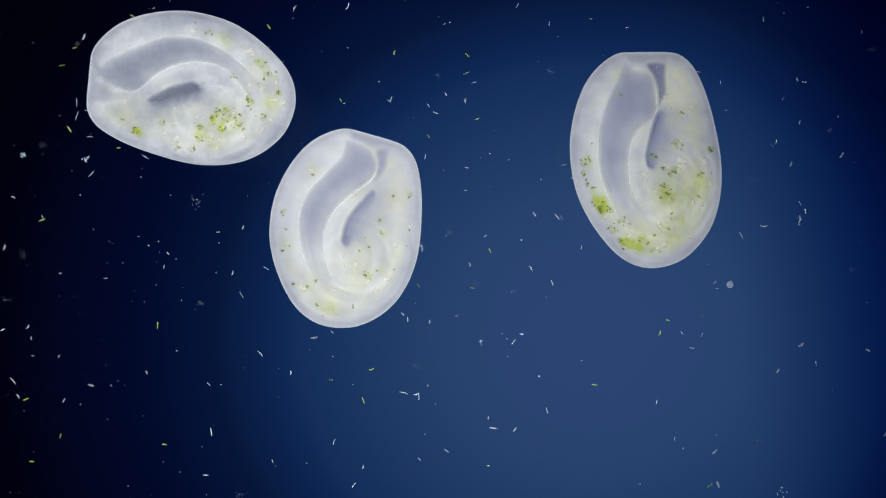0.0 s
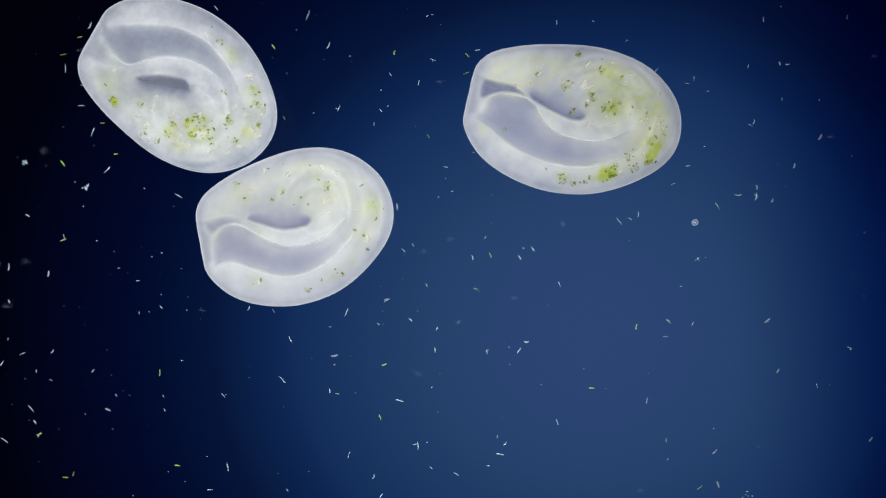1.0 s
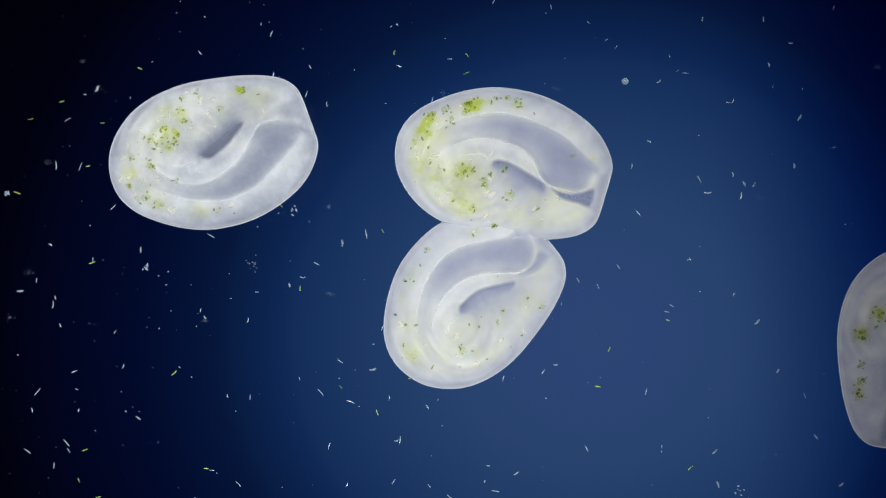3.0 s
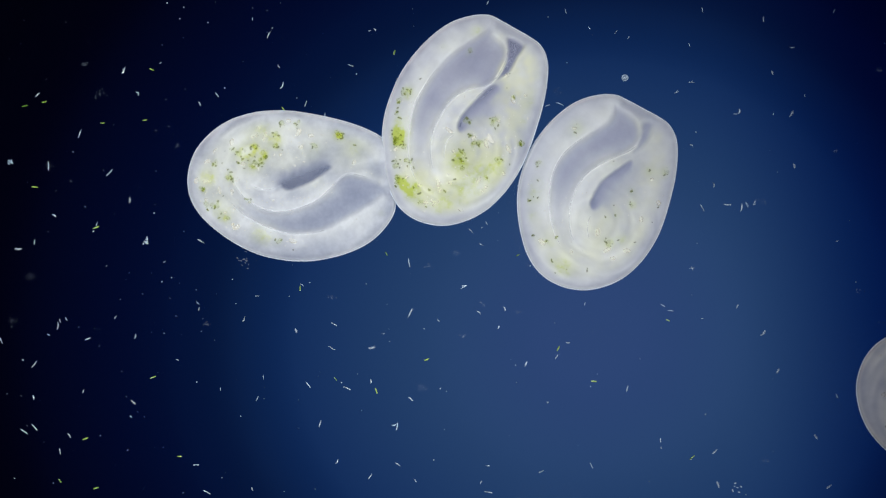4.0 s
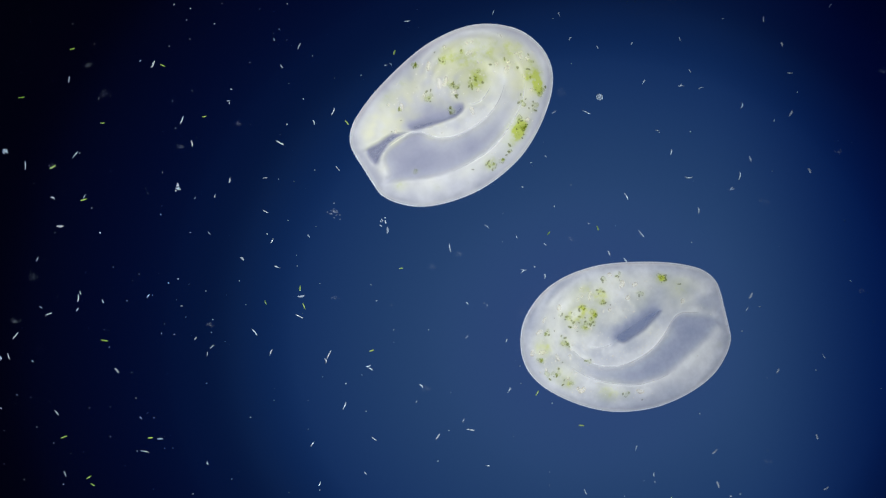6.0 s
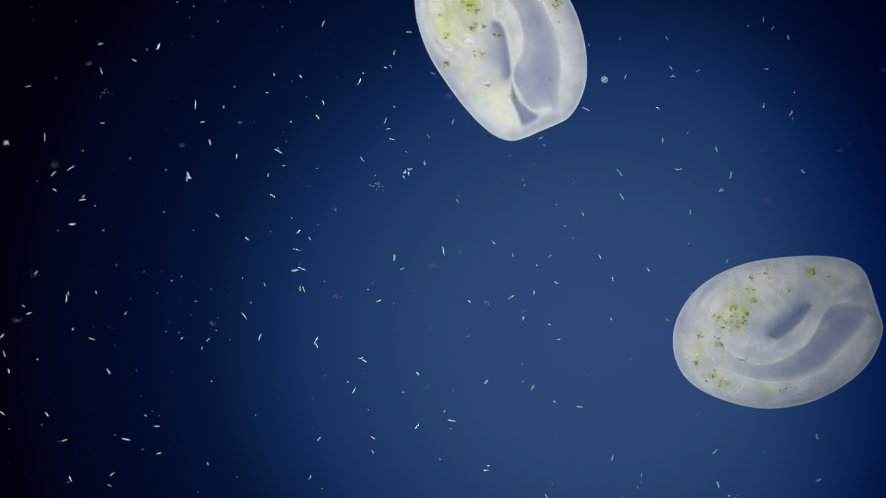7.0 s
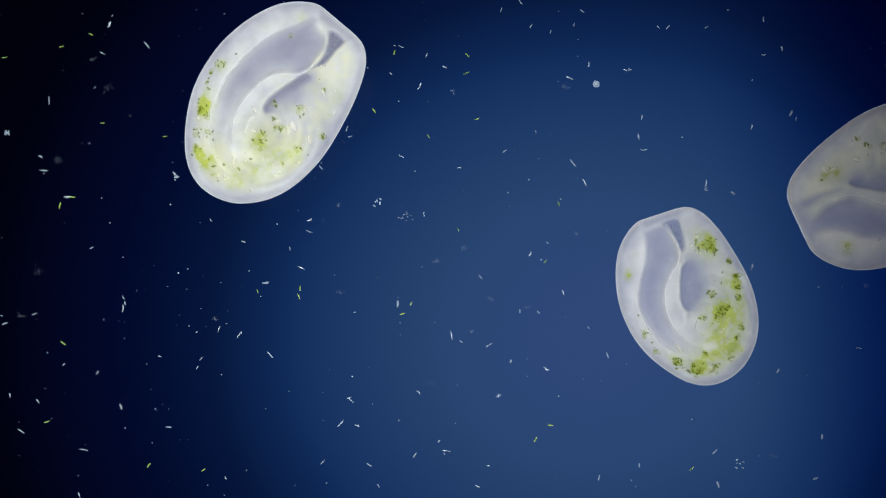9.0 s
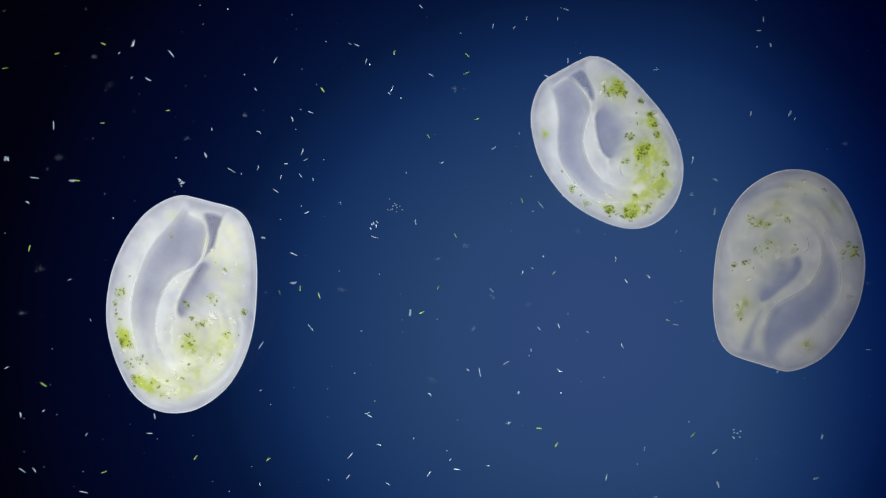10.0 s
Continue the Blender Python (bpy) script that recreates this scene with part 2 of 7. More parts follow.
A_MOUTH = {
    "outer": [(-22, 187), (-23, 169), (-38, 147), (-58, 113), (-73, 84), (-84, 59), (-89, 29), (-89, -2), (-80, -33), (-67, -63), (-47, -92), (-18, -116), (20, -128)],
    "inner": [(-2, 175), (8, 156), (16, 133), (21, 107), (13, 90), (-7, 71), (-27, 48), (-40, 20), (-47, -10), (-46, -38), (-35, -66), (-16, -88), (11, -104), (42, -110), (71, -99)],
    "slit": [(41, 164), (16, 174), (10, 158), (22, 137), (23, 112), (32, 115), (39, 141)],
    "slit_edge": [(45, 171), (42, 136), (35, 113), (26, 99)],
    "leaf": [(33, 72), (22, 58), (7, 38), (-2, 14), (-8, -5), (2, -17), (14, -2), (23, 23), (33, 53)],
    "leaf_edge": [(28, 78), (12, 57), (-2, 34), (-11, 9), (-15, -10)],
    "tail": [(-2, -18), (-8, -39), (-4, -62), (11, -82)],
}
B_MOUTH = {
    "outer": [(-43, 169), (-39, 149), (-44, 124), (-62, 91), (-78, 58), (-85, 28), (-84, -5), (-75, -37), (-61, -66), (-41, -94), (-17, -116), (10, -130), (44, -137), (80, -133)],
    "inner": [(-12, 166), (8, 159), (23, 144), (27, 122), (20, 101), (0, 75), (-19, 47), (-30, 21), (-34, -8), (-30, -40), (-18, -71), (1, -96), (26, -109), (58, -111), (90, -90)],
    "slit": [(18, 162), (35, 171), (41, 141), (35, 117), (27, 103), (27, 128)],
    "slit_edge": [(40, 181), (45, 147), (42, 119), (32, 98)],
    "leaf": [(31, 86), (15, 57), (3, 31), (-1, 7), (0, -21), (11, -31), (23, -13), (32, 14), (38, 41), (40, 67)],
    "leaf_edge": [(26, 87), (9, 55), (-4, 26), (-6, -3), (-2, -22)],
    "tail": [(13, -30), (11, -51), (19, -72), (33, -87), (53, -92)],
}
G_MOUTH = {
    "outer": [(-28, 187), (-24, 173), (-32, 135), (-63, 99), (-81, 66), (-94, 37), (-92, 1), (-81, -32), (-64, -57), (-41, -81), (-15, -96), (19, -101)],
    "inner": [(-3, 181), (16, 142), (20, 112), (16, 86), (1, 62), (-24, 37), (-40, 10), (-46, -21), (-40, -53), (-25, -76), (-4, -91), (23, -95)],
    "slit": [(28, 171), (30, 127), (29, 91), (37, 96), (43, 124), (45, 151), (44, 171)],
    "slit_edge": [(45, 178), (46, 140), (42, 101), (37, 84)],
    "leaf": [(35, 73), (11, 43), (-8, 15), (-15, -9), (-5, -25), (7, -15), (24, 5), (38, 31), (43, 56)],
    "leaf_edge": [(28, 77), (4, 48), (-15, 20), (-22, -9), (-14, -28)],
    "tail": [(-5, -27), (-17, -45), (-9, -65), (12, -75)],
}
H_MOUTH = {
    "outer": [(-42, 188), (-44, 169), (-50, 138), (-64, 103), (-86, 68), (-103, 31), (-104, 2), (-99, -33), (-86, -69), (-69, -93), (-42, -115), (-5, -128)],
    "inner": [(-38, 166), (2, 168), (12, 138), (14, 112), (6, 86), (-21, 60), (-40, 37), (-50, 7), (-53, -23), (-47, -53), (-31, -79), (-1, -102)],
    "slit": [(1, 169), (32, 168), (32, 135), (27, 109), (19, 100), (15, 124), (10, 148)],
    "slit_edge": [(37, 175), (37, 135), (32, 105), (17, 80)],
    "leaf": [(10, 70), (33, 78), (40, 57), (38, 33), (41, 9), (26, -8), (9, -21), (-10, -22), (-17, 0), (-10, 29), (0, 53)],
    "leaf_edge": [(8, 76), (-7, 47), (-19, 12), (-17, -20)],
    "tail": [(4, -40), (-6, -60), (1, -85)],
}
WHORLS = [[(2, -104), (40, -112), (76, -98), (94, -68), (98, -36)], [(18, -94), (44, -92), (64, -74), (72, -48)]]


def gap(pts, line, closed=False):
    """Distance of each of pts from a line."""
    a = line
    b = np.roll(line, -1, 0) if closed else line[1:]
    a = a if closed else a[:-1]
    best = np.full(len(pts), 1e9)
    for p, q in zip(a, b):
        d = q - p
        s = np.clip(((pts - p) @ d) / (d @ d + 1e-12), 0, 1)
        best = np.minimum(best, np.hypot(*(pts - p - s[:, None] * d).T))
    return best


def within(pts, poly):
    x, y = pts.T
    c = np.zeros(len(pts), bool)
    for (ax, ay), (bx, by) in zip(poly, np.roll(poly, 1, 0)):
        cross = ((ay > y) != (by > y)) & (x < (bx - ax) * (y - ay) / (by - ay + 1e-12) + ax)
        c ^= cross
    return c


def depth_in(pts, poly):
    """Signed distance: positive inside."""
    return np.where(within(pts, poly), 1, -1) * gap(pts, poly, True)


def ease(a, b, x):
    s = np.clip((x - a) / (b - a), 0, 1)
    return s * s * (3 - 2 * s)


def cloudy(p, cell, rng):
    """Smooth random field from -1 to 1 with lumps of about that size."""
    n = int(460 / cell) + 3
    grid = rng.uniform(-1, 1, (n, n))
    q = (p + 230) / cell
    i = np.clip(q.astype(int), 0, n - 2)
    f = q - i
    f = f * f * (3 - 2 * f)
    (x, y), (a, b) = i.T, f.T
    return (grid[x, y] * (1 - a) + grid[x + 1, y] * a) * (1 - b) + (grid[x, y + 1] * (1 - a) + grid[x + 1, y + 1] * a) * b


class Plan:
    """Shape of one animal: its outline and the folds of its mouth."""

    def __init__(self, sx, sy, flip, seed, mouth, shade=0.35, blur=1.0, hollow=0.47, deep=0.08, lumpy=1.0, rift=0.09, thick=26.0):
        self.sx, self.sy, self.flip, self.seed, self.thick = sx, sy, flip, seed, thick
        self.shade, self.blur, self.hollow, self.deep, self.lumpy, self.rift = shade, blur, hollow, deep, lumpy, rift
        self.rim = curve_points(RIM, True, 12)
        self.slit, self.leaf = (curve_points(mouth[k], True, 6) for k in ("slit", "leaf"))
        self.folds = {k: curve_points(mouth[k], False, 6) for k in ("outer", "inner", "slit_edge", "leaf_edge", "tail")}
        self.whorls = [curve_points(c, False, 6) for c in WHORLS]
        self.cavity = np.concatenate([self.folds["outer"], self.folds["inner"][::-1]])
        self.lip = np.array(LIP, float)

    def place(self, p, z):
        return np.column_stack([p[:, 0] * self.sx * self.flip, p[:, 1] * self.sy, z]) * STEP

    def fields(self, p, r):
        """Relief, density and edge distance at points p (steps); r runs from 0 in the middle to 1 at the rim."""
        x, y = p.T
        rng = np.random.RandomState(self.seed)
        broad, lumps, fine = cloudy(p, 58, rng), cloudy(p, 24, rng), cloudy(p, 11, rng)
        edge = gap(p, self.rim, True)
        to = {k: gap(p, c) for k, c in self.folds.items()}
        low = ease(-140, 10, y)
        dome = self.thick * np.sqrt(np.clip(1 - r ** 9, 0, 1)) * (0.86 + 0.14 * np.cos(r * 2.2))
        cav = ease(-5 * self.blur, 12 * self.blur, depth_in(p, self.cavity)) * (0.3 + 0.7 * low)
        shut = min(1.0, 0.3 + 8 * self.rift)
        slit = shut * ease(-4 / shut, 6 / shut, depth_in(p, self.slit))
        # the pocket has a sharp bank on the sleeve's side and runs out softly on the other
        pocket = depth_in(p, self.leaf)
        bank = np.exp(-(to["leaf_edge"] / 15) ** 2)
        leaf = bank * ease(-4, 5, pocket) + (1 - bank) * ease(-22, 16, pocket)
        leaf = leaf * (self.shade + (1 - self.shade) * ease(30, 0, to["leaf_edge"]))
        wash = 0.8 * ease(-44, 0, pocket) * ease(0, 26, x) * (1 - leaf)
        lip = ease(-8, 8, depth_in(p, self.lip))
        fold, halo = np.zeros(len(p)), np.zeros(len(p))
        for k, wide, high in (("outer", 4.5, 0.95), ("inner", 6.0, 0.95), ("leaf_edge", 5.0, 0.5), ("tail", 6.0, 0.72), ("slit_edge", 3.5, 0.66 * shut)):
            fade = (0.45 + 0.55 * ease(-135, -50, y)) * (1 - (0.9 - 6 * self.rift) * ease(110, 150, y) * (k == "inner")) * (0.86 + 0.14 * lumps)
            fold = np.maximum(fold, high * fade * self.blur ** -0.4 * np.exp(-(to[k] / (wide * self.blur)) ** 2))
            halo = np.maximum(halo, high * fade * np.exp(-(to[k] / (3.2 * wide * self.blur)) ** 2))
        halo = halo * (1 - 0.75 * ease(55, 90, y) * ease(-12, 6, x))
        # faint wrinkles that curl round the end of the pocket
        across, along = np.hypot(x - 22, y + 48), np.arctan2(y + 48, x - 22)
        curl = cloudy(np.column_stack([across * 2.2 - 215, along * 34]), 19, rng) * ease(18, 40, across) * ease(-40, 10, x - 0.4 * y) * ease(60, 5, y)
        ring = np.zeros(len(p))
        for c in self.whorls:
            ring = np.maximum(ring, np.exp(-(gap(p, c) / 8) ** 2))
        lift = dome - 6 * cav - 7 * slit - 7 * leaf - 3 * lip + 2 * fold + 1.5 * halo + ring + 1.2 * curl + self.lumpy * (1.2 * lumps + 0.5 * fine)
        dens = 0.715 + self.lumpy * (0.06 * broad + 0.06 * lumps + 0.025 * fine)
        dens += (0.02 + 0.06 * self.lumpy) * ring + (0.045 + 0.03 * self.lumpy) * curl
        dens += 0.03 * ease(10, 40, edge) - 0.03 * ease(14, 2, edge)
        dens -= 0.13 * wash
        hollow = self.hollow - 0.045 + 0.09 * np.exp(-to["inner"] / 26) + 0.10 * (1 - low) + 0.03 * broad + 0.02 * lumps
        dens = dens * (1 - cav) + hollow * cav
        dens += 0.15 * halo * (1 - leaf) * (1 - slit)
        dens = dens * (1 - slit) + (self.hollow - 0.07 - self.rift + 0.04 * lumps) * slit
        dens = dens * (1 - leaf) + (self.hollow - 0.07 - self.deep + 0.03 * lumps) * leaf
        dens = dens * (1 - 0.7 * lip) + 0.6 * 0.7 * lip
        dens = np.maximum(dens, 0.97 * fold)
        dens += 0.14 * np.exp(-((edge - 2.5) / 2.5) ** 2)
        return lift, np.clip(dens, 0, 1), edge


def pigment_at(p, clusters, patches):
    out = np.zeros(len(p))
    for x, y, spread, strong in [(x, y, s + 2, 0.07 + 0.03 * n) for x, y, s, n in clusters] + patches:
        out += strong * np.exp(-((p[:, 0] - x) ** 2 + (p[:, 1] - y) ** 2) / (2 * spread ** 2))
    return np.clip(out, 0, 1)


BALLS = [(2.0, 1.3), (2.8, 1.5), (4.4, 1.9), (1.5, 1.3), (2.4, 1.9), (1.2, 1.0), (3.4, 2.3), (1.7, 1.5)]


def ciliate(label, sx, sy, clusters, patches, seed, mouth, flip=1, milk=None, lumpy=1.0, shade=0.35, blur=1.0, hollow=0.47, deep=0.08, rift=0.09, vesicle=None, yellow=0.0, specks=260, crystals=22, vacuoles=12, plenty=1.0, strewn=10, mottle=0.4):
    """One sac-shaped ciliate lying on its side, mouth towards +y."""
    plan = Plan(sx, sy, flip, seed, mouth, shade, blur, hollow, deep, lumpy, rift)
    rng = np.random.RandomState(seed + 50)
    top = new("ciliate")
    tagged(top, label, "ciliate", "ciliates in the drop")

    # body: a lens of milky plasma, dense rings of faces towards the rim
    sides, rings = 260, 92
    rim = plan.rim
    around = np.array([rim[int(i * len(rim) / sides) % len(rim)] for i in range(sides)])
    rr = 1 - (1 - np.arange(1, rings + 1) / rings) ** 1.3
    flat = np.concatenate([[(0.0, 0.0)]] + [around * r for r in rr])
    ring_r = np.concatenate([[0.0]] + [np.full(sides, r) for r in rr])
    lift, dens, edge = plan.fields(flat, ring_r)
    side = np.maximum(ease(-40, 40, flat[:, 0]), ease(-70, -120, flat[:, 1]))
    cream = yellow * (0.25 + 0.75 * side) * ease(6, 36, edge) * ease(0.45, 0.7, dens) * (1.0 + 0.5 * cloudy(flat, 34, np.random.RandomState(seed + 9)) + 0.5 * mottle * cloudy(flat, 11, np.random.RandomState(seed + 19)))
    pig = pigment_at(flat, clusters, patches)
    pig = np.clip(pig, 0, 1) * ease(6, 26, edge) * (0.35 + 0.65 * ease(0.95, 0.85, dens))
    n = len(flat)
    upper = plan.place(flat, lift)
    low_r = np.concatenate([[0.0]] + [np.full(sides, r) for r in rr[:-1]])
    flat_low = flat[:n - sides]
    lower = plan.place(flat_low, -0.5 * plan.thick * np.sqrt(np.clip(1 - low_r ** 4, 0, 1)))
    faces = [(0, 1 + k, 1 + (k + 1) % sides) for k in range(sides)]
    for i in range(rings - 1):
        for k in range(sides):
            q = (k + 1) % sides
            a, b = 1 + i * sides, 1 + (i + 1) * sides
            faces.append((a + k, b + k, b + q, a + q))
    under = [(n, n + 1 + (k + 1) % sides, n + 1 + k) for k in range(sides)]
    for i in range(rings - 2):
        for k in range(sides):
            q = (k + 1) % sides
            a, b = n + 1 + i * sides, n + 1 + (i + 1) * sides
            under.append((a + k, a + q, b + q, b + k))
    a, b = n + 1 + (rings - 2) * sides, 1 + (rings - 1) * sides
    under += [(a + k, a + (k + 1) % sides, b + (k + 1) % sides, b + k) for k in range(sides)]
    if flip < 0:
        faces, under = [f[::-1] for f in faces], [f[::-1] for f in under]
    me = mesh("body", np.concatenate([upper, lower]), faces + under, milk or MILK)
    for name, up, low in (("milkiness", dens, dens[:n - sides] * 0.45), ("pigment", pig, pig[:n - sides] * 0.8), ("cream", cream, cream[:n - sides])):
        att = me.attributes.new(name, "FLOAT", "POINT")
        att.data.foreach_set("value", np.concatenate([up, low]).astype(np.float32))
    body = part("body", me, top)

    # the clear skin seen edge-on round the outline
    edge_line = plan.place(rim, np.full(len(rim), 1.0))
    part("pellicle", tube("pellicle", edge_line, 1.25 * STEP, PELLICLE, True, 8), body, label="thin bright outer skin")

    # ciliary bands along the folds of the mouth
    for key, wide in (("outer", 1.3), ("inner", 1.6), ("leaf_edge", 0.9), ("tail", 1.3), ("slit_edge", 0.9)):
        line = plan.folds[key]
        inner_r = np.clip(np.hypot(line[:, 0] / 136, line[:, 1] / 186), 0, 0.97)
        z, _, _ = plan.fields(line, inner_r)
        taper = np.interp(np.linspace(0, 1, len(line)), [0, 0.25, 0.6, 1], [0.2, 1, 0.9, 0.15])
        part("ciliary_band", tube("ciliary_band", plan.place(line, z - 0.4), wide / plan.blur * taper * STEP, CILIA, False, 8, 0.45), body,
             label="bright curved ciliary band")

    def height(p):
        r = np.clip(np.hypot(p[:, 0] / 136, p[:, 1] / 186), 0, 0.95)
        return plan.fields(p, r)

    # food balls, one by one
    shapes = [pebble("food_ball", FOOD, a, b, b * 0.7, 0.6 * (i % 3 - 1), 0.28, seed * 10 + i, 7, 8) for i, (a, b) in enumerate(BALLS)]
    spots = np.array([(x + rng.normal(0, s * 1.1), y + rng.normal(0, s * 1.1)) for x, y, s, k in clusters for _ in range(int(1 + 0.9 * k * plenty))])
    loose = np.column_stack([rng.uniform(-122, 122, strewn * 8), rng.uniform(-170, 120, strewn * 8)])
    _, d, e = height(loose)
    loose = loose[within(loose, rim) & (e > 16) & (d > 0.66) & ((loose[:, 0] > 25) | (loose[:, 1] < -100) | (loose[:, 0] < -98))][:strewn]
    spots = np.concatenate([spots, loose])
    z, d, e = height(spots)
    for i, (p, h, ee) in enumerate(zip(spots, z, e)):
        if ee < 12 or not within(p[None], rim)[0]:
            continue
        place = plan.place(p[None], np.array([h + 0.2]))[0]
        part("food_ball", shapes[rng.randint(len(shapes))], top,
             Matrix.Translation(place) @ pose(0, 0, 0, rng.uniform(0, 360), 0, rng.uniform(0, 360)))

    # larger vacuoles full of half-digested food, one or two in each cluster
    sacs = [pebble("food_vacuole", REMAINS, a, b, b * 0.5, 0.6 * (i % 3 - 1), 0.5, seed * 3 + i, 7, 10) for i, (a, b) in enumerate([(4.5, 3.0), (7.0, 3.6), (3.2, 2.2), (5.5, 4.2)])]
    spots = np.array([(x + rng.normal(0, s * 0.8), y + rng.normal(0, s * 0.8)) for x, y, s, k in clusters for _ in range(int((1 + k // 3) * plenty + 0.4))])
    z, d, e = height(spots)
    for p, h, ee in zip(spots, z, e):
        if ee > 14 and within(p[None], rim)[0]:
            part("food_vacuole", sacs[rng.randint(4)], top, Matrix.Translation(plan.place(p[None], np.array([h]))[0]) @ pose(0, 0, 0, 0, 0, rng.uniform(0, 360)))

    # pale granules strewn through the plasma
    v, f = [], []
    seeds = np.column_stack([rng.uniform(-130, 130, specks * 4), rng.uniform(-180, 180, specks * 4)])
    hh, dd, ee = height(seeds)
    fit = within(seeds, rim) & (ee > 14) & (dd > 0.66)
    for p, h in list(zip(seeds[fit], hh[fit]))[:specks]:
        s = rng.uniform(0.5, 1.3)
        c = np.array([p[0], p[1], h + 0.1])
        k = len(v)
        for q in ((s, 0, 0), (-s, 0, 0), (0, s, 0), (0, -s, 0), (0, 0, s * 0.8), (0, 0, -s * 0.8)):
            w = c + q
            v.append((w[0] * sx * flip * STEP, w[1] * sy * STEP, w[2] * STEP))
        f += [(k, k + 2, k + 4), (k + 2, k + 1, k + 4), (k + 1, k + 3, k + 4), (k + 3, k, k + 4),
              (k + 2, k, k + 5), (k + 1, k + 2, k + 5), (k + 3, k + 1, k + 5), (k, k + 3, k + 5)]
    tagged(part("granules", mesh("granules", v, f, GRAIN), top, label="pale granules in the plasma"), kind="stuff")

    # pale crystals, single bright flecks on the plasma's side
    flecks = [pebble("crystal", VESICLE, a, b, b * 0.7, 0.3, 0.35, seed * 7 + i, 5, 6) for i, (a, b) in enumerate([(1.6, 1.0), (2.6, 1.3), (3.6, 1.6), (1.2, 1.0)])]
    spots = np.column_stack([rng.uniform(-118, 122, crystals * 6), rng.uniform(-170, 130, crystals * 6)])
    z, d, e = height(spots)
    good = within(spots, rim) & (e > 14) & (d > 0.64) & (rng.uniform(0, 1, len(spots)) < 0.3 + 0.7 * ((spots[:, 0] > 10) | (spots[:, 1] < -90)))
    for p, h in list(zip(spots[good], z[good]))[:crystals]:
        part("crystal", flecks[rng.choice(4, p=[0.35, 0.25, 0.1, 0.3])], top, Matrix.Translation(plan.place(p[None], np.array([h + 0.1]))[0]) @ pose(0, 0, 0, 0, 0, rng.uniform(0, 360)))

    # cream vacuoles, soft lumps mostly behind the mouth
    lumps = [pebble("vacuole", VACUOLE, a, b, b * 0.5, 0.3, 0.3, seed * 5 + i, 7, 10) for i, (a, b) in enumerate([(5.0, 3.8), (7.5, 4.2), (3.6, 2.8), (9.0, 3.4)])]
    spots = np.column_stack([rng.uniform(-118, 122, vacuoles * 12), rng.uniform(-170, 130, vacuoles * 12)])
    z, d, e = height(spots)
    good = within(spots, rim) & (e > 18) & (d > 0.68) & (rng.uniform(0, 1, len(spots)) < 0.12 + 0.88 * ((spots[:, 0] > 20) | (spots[:, 1] < -95)))
    for p, h in list(zip(spots[good], z[good]))[:vacuoles]:
        part("vacuole", lumps[rng.choice(4, p=[0.3, 0.2, 0.4, 0.1])], top, Matrix.Translation(plan.place(p[None], np.array([h + 0.2]))[0]) @ pose(0, 0, 0, 0, 0, rng.uniform(0, 360)))

    if vesicle:
        p = np.array([vesicle[:2]], float)
        h, _, _ = height(p)
        part("vesicle", pebble("vesicle", VESICLE, vesicle[2], vesicle[3], 4.0, 0.5, 0.18, seed, 7, 10), top,
             Matrix.Translation(plan.place(p, h)[0]) @ pose(0, 0, 0, 0, 0, vesicle[4]), "bright white vesicle")
    return top


# food: x, y, spread, number; soft green patches: x, y, spread, strength
C_FOOD = [(-88, -79, 6, 7), (-75, -87, 6, 4), (-50, -142, 6, 6), (4, -154, 6, 3), (-49, -107, 4, 3), (-74, -120, 6, 5), (97, -27, 4, 3), (93, -67, 3, 2), (53, 25, 4, 4), (51, -19, 4, 3), (29, -57, 6, 6), (41, -27, 5, 3), (12, 4, 3, 3), (115, 17, 5, 4), (84, 134, 3, 2), (-110, -1, 5, 5), (-115, -21, 3, 2), (-109, -38, 3, 2), (-94, 101, 3, 1), (-45, 115, 2, 1), (65, 79, 2, 1), (33, -66, 8, 4)]
C_GREEN = [(-88, -77, 13, 1), (-21, -147, 16, 0.9), (-44, -147, 8, 0.8), (95, -45, 18, 0.45), (29, -57, 20, 0.3), (94, 87, 14, 0.4), (-97, -60, 15, 0.4), (62, -62, 26, 0.22), (100, 44, 14, 0.25), (-110, -1, 10, 0.4), (-54, 153, 8, 0.4), (53, 25, 6, 0.3), (66, -104, 24, 0.45), (38, -142, 16, 0.5)]
A_FOOD = [(52, -47, 4, 4), (67, -66, 4, 3), (55, -90, 6, 4), (66, -104, 3, 2), (90, -24, 3, 3), (71, -27, 3, 3), (109, -15, 3, 2), (114, 13, 5, 3), (90, 86, 4, 6), (74, 42, 2, 1), (39, -136, 3, 2), (13, -109, 4, 3), (-8, -159, 3, 3), (-39, -150, 4, 2), (-25, -74, 3, 2), (-56, -123, 5, 2), (-102, -19, 3, 2), (-51, 164, 2, 1), (34, -67, 5, 4), (38, -54, 4, 3), (55, -77, 8, 5), (-28, -129, 10, 3)]
A_GREEN = [(61, -81, 14, 0.35), (55, -50, 8, 0.55), (66, -68, 8, 0.3), (79, -26, 9, 0.7), (60, 40, 16, 0.2), (91, 86, 6, 1), (14, -149, 12, 0.6), (-56, -123, 12, 0.5), (-95, -54, 14, 0.5), (34, -67, 10, 0.35), (68, 113, 16, 0.35), (97, -55, 16, 0.4), (13, -109, 6, 0.4)]
